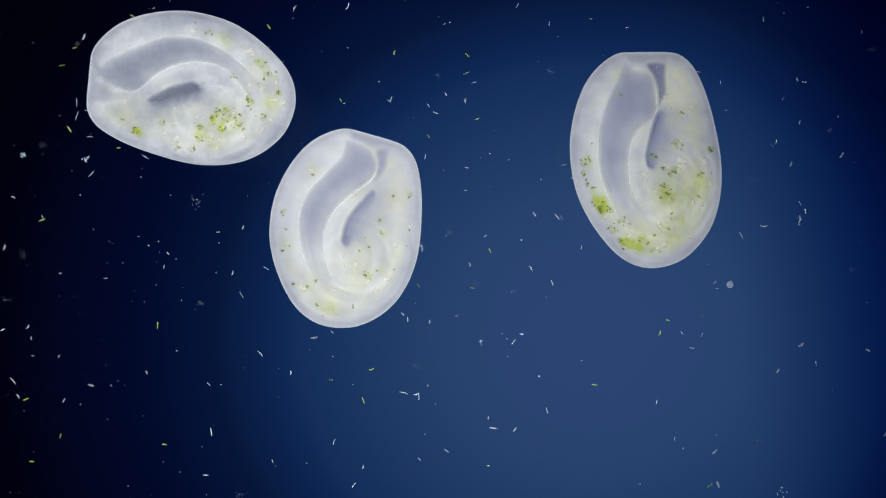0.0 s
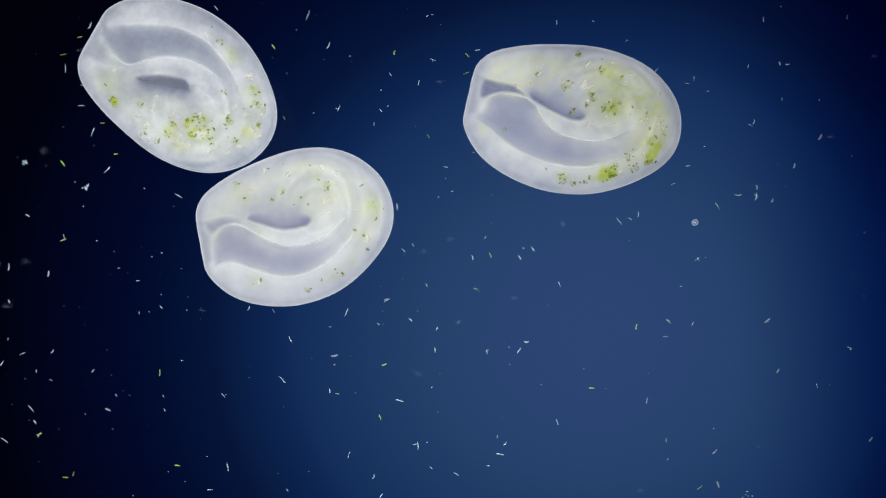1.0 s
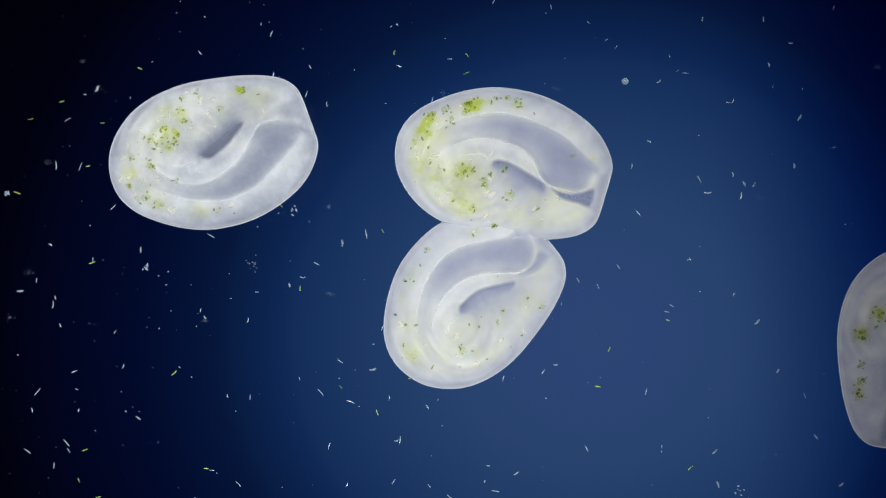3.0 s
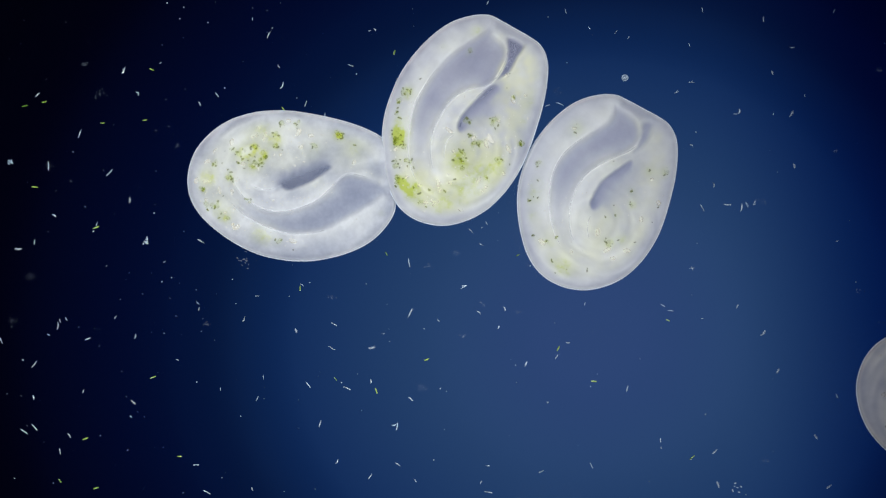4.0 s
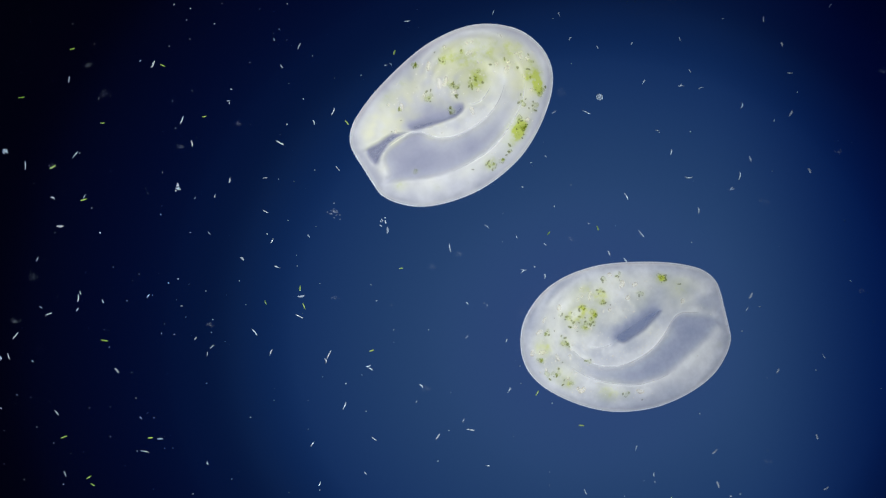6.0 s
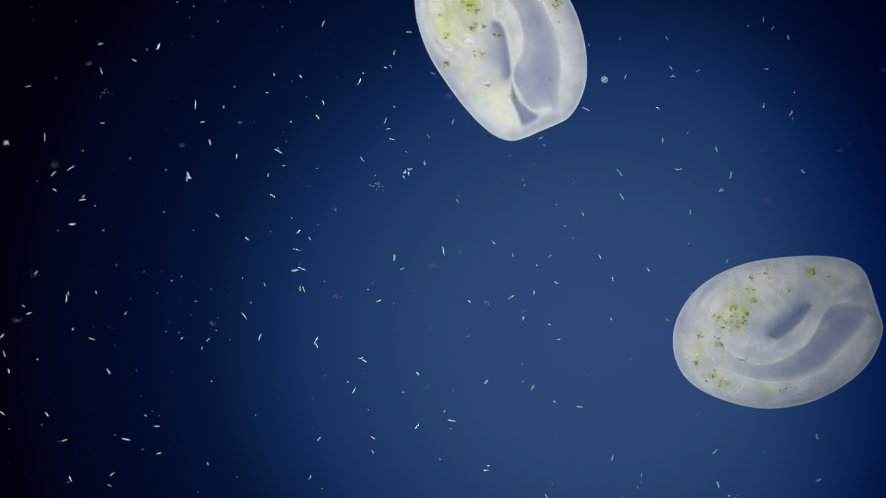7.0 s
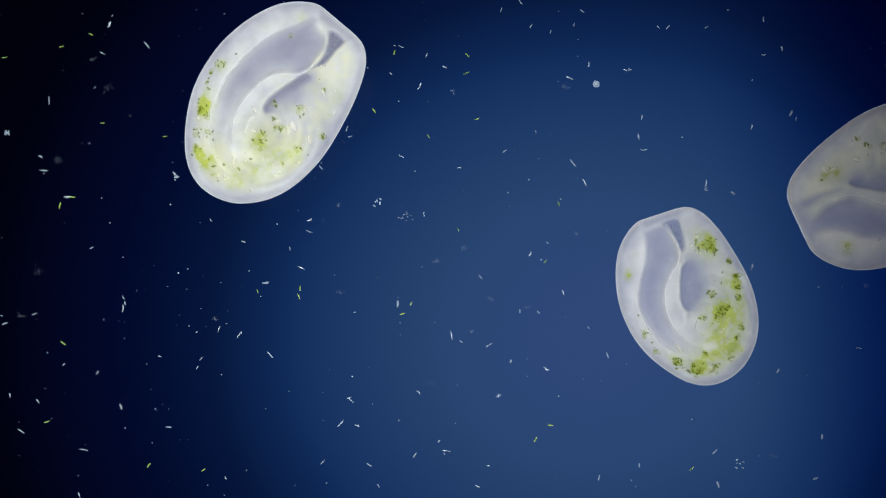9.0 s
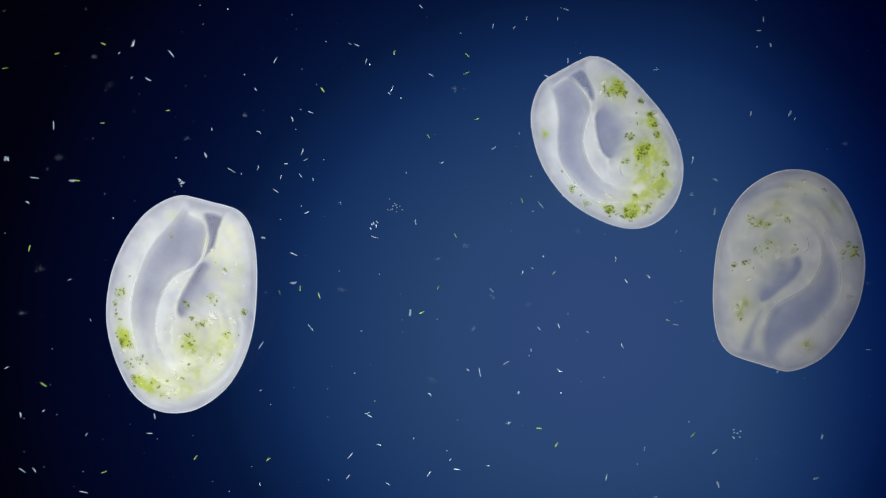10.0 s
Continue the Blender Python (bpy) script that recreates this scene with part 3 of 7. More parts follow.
B_FOOD = [(-102, -26, 5, 1), (-87, -62, 3, 2), (-61, -128, 2, 1), (-32, -125, 4, 3), (-12, -156, 2, 1), (17, -156, 4, 1), (68, 85, 3, 2), (94, 96, 4, 3), (99, 109, 3, 1), (56, 36, 4, 3), (69, 12, 4, 5), (42, -7, 3, 2), (53, -17, 3, 2), (43, -33, 3, 1), (64, -74, 5, 4), (81, -55, 4, 2), (109, 30, 3, 2), (1, 66, 3, 2), (-115, 3, 4, 4), (-97, -71, 6, 6), (-82, 97, 6, 3), (60, -74, 6, 4), (9, -163, 5, 2)]
B_GREEN = [(-82, 92, 12, 0.3), (-102, -52, 14, 0.3), (-84, -96, 9, 0.3), (-41, -126, 9, 0.24), (17, -156, 13, 0.3), (81, -55, 10, 0.27), (68, 85, 8, 0.24), (94, 96, 8, 0.24), (67, 20, 12, 0.18), (2, -149, 14, 0.24)]
G_FOOD = [(95, -69, 4, 5), (78, -66, 4, 4), (63, -67, 3, 3), (47, -89, 3, 2), (33, -89, 4, 3), (67, -22, 5, 3), (7, -39, 3, 2), (102, 21, 3, 2), (82, 11, 3, 3), (64, 118, 4, 4), (-106, -68, 5, 6), (-81, -53, 3, 2), (-85, -72, 2, 1), (-67, 128, 6, 6), (-77, 143, 3, 2), (52, -154, 4, 1), (-17, -161, 4, 2), (-114, 18, 3, 1), (52, -36, 10, 2)]
G_GREEN = [(62, 86, 11, 0.7), (67, 107, 8, 0.6), (-98, -63, 13, 0.7), (-67, 128, 10, 0.6), (-47, -139, 13, 0.6), (58, -106, 16, 0.5), (43, -34, 20, 0.4), (78, -69, 12, 0.4), (33, -155, 16, 0.3)]
H_FOOD = [(82, 97, 7, 8), (85, 82, 4, 4), (58, 100, 6, 3), (109, 49, 4, 3), (112, 13, 4, 6), (107, -9, 4, 5), (101, -29, 4, 4), (47, -6, 5, 4), (57, -41, 6, 7), (70, -41, 4, 4), (45, -53, 4, 4), (14, -46, 4, 2), (-105, 92, 4, 6), (-75, 130, 5, 2), (87, -90, 5, 4), (69, -109, 5, 3), (74, -136, 4, 3), (-2, -117, 3, 2), (-30, -146, 8, 9), (2, -156, 6, 5), (-66, -120, 7, 6), (47, -142, 5, 3), (-100, -87, 6, 4), (-109, -37, 7, 4)]
H_GREEN = [(79, 101, 14, 1), (107, 0, 10, 0.7), (55, -45, 14, 0.7), (-105, 92, 9, 0.8), (45, -98, 30, 0.55), (6, -129, 24, 0.6), (-28, -142, 14, 0.9), (98, 10, 20, 0.45), (95, -48, 24, 0.42), (56, -48, 32, 0.36), (66, 88, 22, 0.3), (-70, -113, 14, 0.5), (56, -126, 14, 0.5), (62, 127, 12, 0.4)]
D_FOOD = [(94, 36, 3, 2), (96, 92, 6, 7), (92, 66, 5, 4), (70, -60, 9, 7), (-60, -110, 9, 6), (100, -20, 6, 6)]
D_GREEN = [(95, 84, 13, 0.7), (100, -18, 14, 0.7), (70, -60, 16, 0.5), (-60, -110, 16, 0.5)]
E_FOOD = [(100, 60, 6, 6), (110, -10, 6, 5), (60, -80, 10, 7), (-40, -150, 9, 6), (84, 110, 5, 4)]
E_GREEN = [(100, 50, 14, 0.9), (70, -80, 20, 0.5), (-40, -150, 16, 0.7)]

ANIMALS = {
    "A": ciliate("grainy greyish-white ciliate with bright green food balls", 0.967, 0.975, A_FOOD, A_GREEN, 11, A_MOUTH, flip=-1, milk=MILK_COARSE, lumpy=1.3, shade=1.0, yellow=0.3, hollow=0.475, deep=0.16, rift=0.015, specks=400, crystals=34, vacuoles=24),
    "B": ciliate("smooth creamy white ciliate with few green spots", 0.98, 0.92, B_FOOD, B_GREEN, 12, B_MOUTH, hollow=0.51, lumpy=0.7, shade=0.4, deep=0.12, rift=0.05, yellow=0.55, specks=80, crystals=5, vacuoles=10, plenty=0.35, strewn=5),
    "C": ciliate("milky ciliate with green posterior and a white vesicle", 0.965, 1.01, C_FOOD, C_GREEN, 13, C_MOUTH, hollow=0.485, lumpy=1.0, shade=0.3, deep=0.15, vesicle=(62, -4, 10, 5, -30), yellow=0.72, specks=240, crystals=22, vacuoles=26, strewn=14, mottle=1.0),
    "D": ciliate("dim grey ciliate with dark green spots at the field's rim", 0.97, 0.95, D_FOOD, D_GREEN, 14, G_MOUTH, milk=MILK_SHADED, rift=0.03, blur=1.3, plenty=1.8),
    "E": ciliate("pale ciliate with green spots below the others", 0.9, 0.92, E_FOOD, E_GREEN, 15, C_MOUTH, yellow=0.4),
    "G": ciliate("dull white ciliate with a few dark green spots", 0.975, 0.935, G_FOOD, G_GREEN, 16, G_MOUTH, milk=MILK_DULL_SHADED, rift=0.03, hollow=0.5, shade=0.35, deep=0.07, blur=1.2, yellow=0.5, specks=60, crystals=6, vacuoles=10, strewn=5),
    "H": ciliate("small whitish ciliate crowded with green food balls", 0.84, 0.84, H_FOOD, H_GREEN, 17, H_MOUTH, shade=0.8, deep=0.04, yellow=0.42, specks=120, crystals=8, vacuoles=10, plenty=1.7, strewn=14),
}

# ---- the drifting algae ----
def round_cell(name):
    """A small clear ball with a dark cross-wall, a bright ring round it."""
    a = 2 * np.pi * np.arange(24) / 24
    ring = tube(name, np.column_stack([5.2 * np.cos(a), 5.6 * np.sin(a), 0 * a]) * STEP, 0.75 * STEP, ALGA_DIM, True, 6)
    core = pebble(name, ALGA_FAINT, 5.0, 5.2, 3.0, 0.0, 0.08, 77, 9, 14)
    bm = bmesh.new()
    bm.from_mesh(ring)
    bm.from_mesh(core)
    for f in bm.faces[len(ring.polygons):]:
        f.material_index = 1
    bm.to_mesh(ring)
    bm.free()
    ring.materials.append(ALGA_FAINT)
    return ring


KINDS = {
    "white": [pebble("rod_alga", ALGA_WHITE, 3.6 + (i * 5 % 13) * 0.42, 0.5 + 0.07 * (i % 4), 0.55, 1.4 * (i % 4 - 1.2), 0.1, 200 + i, 10, 6, 1.15)
              for i in range(13)],
    "green": [pebble("green_alga", ALGA_GREEN, 4.2 + 0.6 * i, 0.95 + 0.15 * (i % 3), 1.0, 0.3, 0.1, 300 + i, 8, 7) for i in range(5)],
    "dim": [pebble("rod_alga", ALGA_DIM, 2.0 + 0.6 * (i * 3 % 7), 0.55, 0.6, 0.8 * (i % 3 - 1), 0.15, 250 + i, 8, 6, 0.8) for i in range(7)],
    "cell": [round_cell("round_cell")],
    "faint": [pebble("faint_alga", ALGA_FAINT, 4.2 + 0.8 * i, 1.6 + 0.3 * (i % 2), 1.6, 0.3, 0.2, 400 + i, 8, 6) for i in range(4)],
}
TOLD = {
    "white": ("rod_alga", "tiny white curved rod-shaped alga drifting in water", "alga", "white rod algae"),
    "dim": ("rod_alga", "tiny dim greyish rod-shaped alga drifting in water", "alga", "white rod algae"),
    "green": ("green_alga", "tiny yellow-green spindle-shaped alga drifting in water", "alga", "green spindle algae"),
    "faint": ("faint_alga", "faint blurred pale alga deep in the water", "alga", "faint algae"),
    "cell": ("round_cell", "pale round cell with a bright rim drifting in water", "cell", "round cells"),
    "clump": ("debris_clump", "loose clump of white debris flakes drifting", "debris", "debris clumps"),
    "dots": ("cell_cluster", "loose cluster of tiny pale round cells", "cell cluster", "cell clusters"),
}


def clump(seed, dots):
    rng = np.random.RandomState(seed)
    top = new(TOLD["dots" if dots else "clump"][0])
    for i in range(14 if dots else 6):
        r = 8 if dots else 4.5
        ob = part("cell" if dots else "flake", pebble("cell" if dots else "flake", ALGA_FAINT if dots else ALGA_DIM, *((0.9, 0.9, 0.9) if dots else (rng.uniform(1.6, 3.6), 1.0, 0.9)),
                  0.3, 0.3, seed * 9 + i, 5, 6), top)
        ob.matrix_basis = pose(rng.normal(0, r) * STEP, rng.normal(0, r) * STEP, rng.normal(0, 2) * STEP, 0, 0, rng.uniform(0, 360))
    return top


def alga(kind, i):
    name, label, category, group = TOLD[kind]
    ob = clump(500 + i, kind == "dots") if kind in ("clump", "dots") else new(name, KINDS[kind][i % len(KINDS[kind])])
    return tagged(ob, label, category, group)


def stuck(u, v, kind, i):
    """An alga that lies still on the glass."""
    name, label, category, group = TOLD[kind]
    ob = new(name, KINDS[kind][i % len(KINDS[kind])])
    tagged(ob, label.replace("drifting in water", "stuck to the glass").replace("deep in the water", "stuck to the glass"), category, group)
    ob.matrix_basis = at(u, v, FLOOR + 2.4, (i * 67) % 180)
    return ob


def speck_cloud(u0, u1, v0, v1, n, seed):
    """Dust too fine to count, hanging in one part of the drop."""
    rng = np.random.RandomState(seed)
    v, f = [], []
    for _ in range(n):
        s = rng.choice([0.4, 0.6, 0.85, 1.2], p=[0.4, 0.3, 0.2, 0.1])
        m = at(rng.uniform(u0, u1), rng.uniform(v0, v1), rng.uniform(-110, -60)).translation / STEP
        k = len(v)
        for q in ((s * 1.5, 0, 0), (-s, 0.3, 0), (0, s, 0), (0, -s, 0), (0, 0, s), (0, 0, -s)):
            v.append(tuple((m[j] + q[j]) * STEP for j in range(3)))
        f += [(k, k + 2, k + 4), (k + 2, k + 1, k + 4), (k + 1, k + 3, k + 4), (k + 3, k, k + 4),
              (k + 2, k, k + 5), (k + 1, k + 2, k + 5), (k + 3, k + 1, k + 5), (k, k + 3, k + 5)]
    ob = new("dust_specks", mesh("dust_specks", v, f, DUST))
    return tagged(ob, "fine pale dust specks hanging in the water", "dust", kind="stuff")


def smudge_cloud(n, seed):
    """Blurred wisps of debris, each a puff of the finest grains."""
    rng = np.random.RandomState(seed)
    v, f = [], []
    for _ in range(n):
        u, w, wide = rng.uniform(0, WIDE), rng.uniform(0, HIGH), rng.uniform(2.5, 6)
        for _ in range(16):
            s = rng.uniform(0.3, 0.75)
            m = at(u + rng.normal(0, wide), w + rng.normal(0, wide * 0.6), rng.uniform(-112, -70)).translation / STEP
            k = len(v)
            for q in ((s, 0, 0), (-s, 0, 0), (0, s, 0), (0, -s, 0), (0, 0, s), (0, 0, -s)):
                v.append(tuple((m[j] + q[j]) * STEP for j in range(3)))
            f += [(k, k + 2, k + 4), (k + 2, k + 1, k + 4), (k + 1, k + 3, k + 4), (k + 3, k, k + 4),
                  (k + 2, k, k + 5), (k + 1, k + 2, k + 5), (k + 3, k + 1, k + 5), (k, k + 3, k + 5)]
    return tagged(new("debris_wisps", mesh("debris_wisps", v, f, WISP)), "faint blurred wisps of debris in the water", "debris", kind="stuff")


WISPS = smudge_cloud(26, 21)
CLOUDS = [speck_cloud(-60, 520, -60, 480, 70, 1), speck_cloud(-60, 520, 420, 940, 75, 2), speck_cloud(450, 1050, -60, 940, 60, 3), speck_cloud(1000, 1620, -60, 940, 34, 4)]


# the ones that lie still on the glass
stuck(182, 218, "green", 0)
stuck(698, 93, "green", 1)
stuck(827, 98, "green", 2)
stuck(825, 130, "green", 3)
stuck(1351, 34, "dim", 4)
stuck(1182, 567, "green", 5)
stuck(1265, 800, "faint", 6)
stuck(1271, 858, "faint", 7)
stuck(863, 825, "white", 8)
stuck(1377, 657, "faint", 9)
stuck(758, 241, "green", 10)
stuck(844, 211, "green", 11)
stuck(531, 511, "green", 12)


def swim(ob, z, *rows):
    """Ways of the ciliates: seconds, place in the plan, turn in degrees."""
    walk(ob, [(t, at(u, v, z, a)) for t, u, v, a in rows])


def drift(kind, i, *rows, turn=()):
    """An alga carried by the stirred water: seconds and place; turn gives the way it points, seconds and degrees."""
    ob = alga(kind, i)
    z = -62 - 7 * (i % 7)
    if turn:
        times, angles = zip(*turn)
    else:
        times, angles = (0, 10), ((i * 71) % 180, (i * 71) % 180 + ((i * 37) % 41 - 20) * 5)
    walk(ob, [(t, at(u, v, z, float(np.interp(t, times, angles)))) for t, u, v in rows])


def motions():
    swim(ANIMALS["C"], 6,
        (0, 1143.4, 283.9, 1.3), (0.25, 1119.1, 258.6, 20.8), (0.5, 1092.1, 236.3, 40.2), (0.75, 1055, 219.4, 58.9), (1, 1014.9, 211, 78.2),
        (1.25, 976.8, 214.5, 99.5), (1.5, 942.6, 229.3, 121), (1.75, 914.4, 261.9, 140.4), (2, 896.8, 295.7, 160.4), (2.25, 900.5, 318.4, 184.2),
        (2.5, 909.3, 324.6, 208.3), (2.7, 909.5, 309.9, 225.8), (2.98, 892.4, 291.1, 251.6), (3.25, 859.4, 273.4, 278.5),
        (3.52, 827.2, 254.8, 303.1), (3.8, 812.5, 233.3, 321.9), (4, 815.4, 215.6, 331.5), (4.25, 812.4, 188.9, 347.4), (4.5, 804.5, 168.8, 365.2),
        (4.75, 791.5, 168.1, 382.6), (5, 778.3, 174.4, 400.2), (5.25, 769.1, 185.3, 416.9), (5.5, 767.9, 195.2, 435.3), (5.75, 781.3, 203.9, 459),
        (6, 808.6, 203.2, 483.3), (6.2, 841.4, 188, 500.3), (6.47, 872.4, 151.7, 522.9), (6.75, 887.2, 100.7, 544.9), (7.03, 885.6, 49.3, 566.8),
        (7.3, 867.7, 11.3, 589.4), (7.5, 844.2, -5.6, 606.3), (7.75, 791.4, -9.3, 623.2), (8, 726.6, 4.5, 637.5), (8.25, 659.9, 34.0, 651.4),
        (8.5, 594.9, 76.2, 663.6), (8.75, 532.6, 124.8, 672.9), (9, 476.8, 183.9, 680.6), (9.25, 426.3, 253.4, 688.1), (9.5, 383.2, 335.4, 694.8),
        (9.75, 350.4, 434.9, 700.9), (10, 321.7, 541.1, 706.6))
    swim(ANIMALS["B"], 2,
        (0, 611.7, 406.7, -15.2), (0.25, 596.4, 400, 8.6), (0.5, 578.2, 395.6, 34.6), (0.75, 548.8, 393.4, 67.1), (1, 525.5, 402, 101),
        (1.25, 510.6, 437.5, 131.3), (1.5, 513.4, 481.3, 161.1), (1.75, 535.7, 524.4, 192.4), (2, 574.2, 559, 224.1), (2.25, 630.2, 572.7, 259),
        (2.5, 695.2, 570, 288.2), (2.7, 747.3, 556.3, 301), (2.98, 821.1, 531.6, 310), (3.25, 893, 497, 315), (3.52, 961.3, 448.6, 321.6),
        (3.8, 1019.9, 390, 328), (4, 1051.6, 342.8, 332.7), (4.25, 1085, 281.5, 338.4), (4.5, 1112.3, 218.1, 344.1), (4.75, 1131.9, 152.0, 350.1),
        (5, 1144.5, 88.0, 355.5), (5.25, 1161.1, 27.4, 359.1), (5.5, 1174.1, -43, 361.2), (5.8, 1190, -140, 362), (6, 1198.1, -202, 362.9),
        (6.2, 1205, -260, 364), (6.47, 1213.2, -334.8, 365.8), (6.75, 1219.6, -403.2, 367.9), (7.03, 1225, -465, 370.1), (7.3, 1230, -520, 372),
        (7.6, 1234.8, -568.6, 373.6), (7.9, 1238.4, -603.8, 374.9), (8.2, 1241, -628.2, 375.9), (8.5, 1242.9, -644.7, 376.7),
        (8.8, 1244.3, -655.7, 377.4), (9.1, 1245.5, -664.1, 377.9), (9.4, 1246.7, -672.5, 378.5), (9.7, 1248.1, -683.6, 379.2),
        (10, 1250, -700, 380))
    swim(ANIMALS["A"], 0,
        (0, 340.5, 156.4, 83.7), (0.25, 323.5, 145.1, 83.2), (0.5, 311.7, 137.8, 80.5), (0.75, 314.7, 139.4, 71.6), (1, 323.5, 150.2, 59.2),
        (1.25, 334, 175.1, 44.9), (1.5, 341.1, 205.5, 28.2), (1.75, 335.1, 235.5, 7.9), (2, 325.9, 261.4, -12.8), (2.25, 317.2, 277.8, -31),
        (2.5, 319, 283.4, -47.1), (2.7, 337.2, 277.6, -58), (2.98, 371, 272.5, -69.7), (3.25, 413, 272, -77.9), (3.52, 456.2, 280.7, -83.6),
        (3.8, 493.6, 303, -87.8), (4, 516, 328.6, -89.9), (4.25, 566.8, 367.7, -97.6), (4.5, 630.5, 411.5, -104.1), (4.75, 705.5, 455.0, -102.1),
        (5, 785.0, 497.0, -97.2), (5.25, 866.0, 535.0, -93.3), (5.5, 946, 567.5, -88.9), (5.75, 1028.6, 585.1, -82.6), (6, 1104.8, 595.9, -77.2),
        (6.2, 1160.5, 599.8, -75.5), (6.47, 1236, 601.1, -73.7), (6.75, 1310.1, 597.5, -72.8), (7.03, 1382.1, 587.7, -73),
        (7.3, 1451.1, 570.5, -75.1), (7.5, 1499.2, 553.1, -77.8), (7.75, 1561.2, 543.3, -80.2), (8, 1624, 539.5, -82.9), (8.2, 1678, 545, -86),
        (8.5, 1766, 551, -89), (8.75, 1827.8, 556, -92), (9, 1880, 560, -95), (9.25, 1920.1, 561.7, -97.7), (9.5, 1949, 561.5, -100.2),
        (9.75, 1973.4, 560.6, -102.6), (10, 2000, 560, -105))
    swim(ANIMALS["G"], 0,
        (0, 2200, 100, -120), (0.29, 2188.5, 107.2, -115), (0.57, 2176.9, 114.6, -110.1), (0.86, 2165.2, 122, -105.3), (1.14, 2153.6, 129.3, -100.3),
        (1.43, 2142.1, 136.4, -95.4), (1.71, 2130.9, 143.4, -90.3), (2, 2120, 150, -85), (2.29, 2109.7, 156.2, -79.6), (2.57, 2099.9, 161.9, -74.1),
        (2.86, 2090.3, 167.3, -68.5), (3.14, 2080.9, 172.7, -62.8), (3.43, 2071.2, 178.1, -56.9), (3.71, 2061, 183.8, -51), (4, 2050, 190, -45),
        (4.29, 2039, 196.4, -39), (4.57, 2028.5, 202.9, -33.1), (4.86, 2017.9, 209.5, -27.1), (5.14, 2006.3, 216.4, -21),
        (5.43, 1993.3, 223.7, -14.5), (5.71, 1978.1, 231.5, -7.5), (6, 1960, 240, 0), (6.26, 1941.8, 248.4, 7.1), (6.52, 1922.5, 257.4, 14.4),
        (6.78, 1901.3, 266.7, 22.1), (7.04, 1877.4, 276, 30.6), (7.3, 1850, 285, 40), (7.53, 1822.4, 293.1, 49.7), (7.77, 1792.4, 301, 60),
        (8, 1760, 308, 70), (8.25, 1723.9, 314.1, 79.7), (8.5, 1682.6, 319.1, 90), (8.75, 1629.7, 319.7, 102.9), (9, 1574.2, 326.9, 116.1),
        (9.25, 1523.5, 354.3, 126.6), (9.5, 1476.3, 391.5, 137.2), (9.75, 1435.3, 432.6, 150.2), (10, 1396.6, 476.3, 163.9))
    swim(ANIMALS["H"], -2,
        (0, 1050, 1800, -160), (0.29, 1051.3, 1778.6, -155.7), (0.57, 1052.6, 1757.1, -151.4), (0.86, 1053.8, 1735.7, -147.1),
        (1.14, 1055, 1714.3, -142.9), (1.43, 1056.4, 1692.9, -138.6), (1.71, 1058, 1671.4, -134.3), (2, 1060, 1650, -130),
        (2.29, 1062.2, 1629.2, -125.7), (2.57, 1064.7, 1609.2, -121.4), (2.86, 1067.3, 1589.4, -117.1), (3.14, 1070.2, 1569.2, -112.9),
        (3.43, 1073.3, 1548, -108.6), (3.71, 1076.5, 1525.1, -104.3), (4, 1080, 1500, -100), (4.29, 1083.4, 1473.4, -95.8),
        (4.57, 1086.7, 1446.1, -91.8), (4.86, 1090.1, 1417.6, -87.8), (5.14, 1093.8, 1387.3, -83.8), (5.43, 1098.2, 1354.6, -79.5),
        (5.71, 1098, 1319, -75), (6, 1092, 1280, -70), (6.25, 1084, 1243, -65.4), (6.5, 1078, 1203.8, -60), (6.75, 1075, 1160, -54), (7, 1078, 1115, -48.5), (7.25, 1090, 1068, -43), (7.5, 1118, 1018, -38), (7.7, 1158, 968, -32), (8, 1222, 882, -22.5),
        (8.25, 1247.4, 794.5, -9.6), (8.5, 1259.6, 704.3, 2.3), (8.75, 1244.4, 614.4, 11.5), (9, 1215.7, 530.1, 18.8), (9.25, 1182.2, 461.6, 23.3),
        (9.5, 1145.4, 397.6, 26.2), (9.75, 1110.1, 329.4, 28.2), (10, 1074.9, 260.6, 29.8))
    swim(ANIMALS["D"], 0,
        (0, 1900, 440, 5), (0.23, 1866.2, 444.3, 16.4), (0.47, 1832.4, 448.5, 27.7), (0.7, 1800, 455, 40), (0.95, 1767.7, 465, 55.3),
        (1.2, 1735, 480.8, 70), (1.5, 1696.6, 501.5, 84), (1.75, 1662.3, 510, 96.6), (2, 1632.6, 520.8, 110.2), (2.25, 1613.8, 546, 125),
        (2.5, 1603.9, 575.1, 141.2), (2.7, 1602.2, 595.7, 155.6), (3, 1613.2, 618.1, 174.7), (3.3, 1630, 640, 193), (3.55, 1647.1, 663.8, 209.7),
        (3.8, 1669, 692, 226), (4, 1688, 719, 238), (4.25, 1731, 760, 253), (4.5, 1748, 822, 268), (4.75, 1678.6, 895.9, 285.5), (5, 1614, 938, 302),
        (5.2, 1634, 916, 312), (5.5, 1674, 894, 330), (5.73, 1714, 919.6, 342.5), (5.97, 1759.1, 972.7, 353.9), (6.2, 1800, 1020, 365),
        (6.5, 1840.2, 1054.1, 379), (6.8, 1870.7, 1073.9, 392.3), (7.1, 1894.2, 1084, 405.1), (7.4, 1913.5, 1088.8, 417.3),
        (7.7, 1931.2, 1092.7, 428.9), (8, 1950, 1100, 440), (8.29, 1968, 1109.3, 449.9), (8.57, 1983.7, 1117.3, 458.9),
        (8.86, 1997.8, 1124.3, 467.4), (9.14, 2010.8, 1130.7, 475.6), (9.43, 2023.5, 1136.9, 483.6), (9.71, 2036.3, 1143.2, 491.6),
        (10, 2050, 1150, 500))
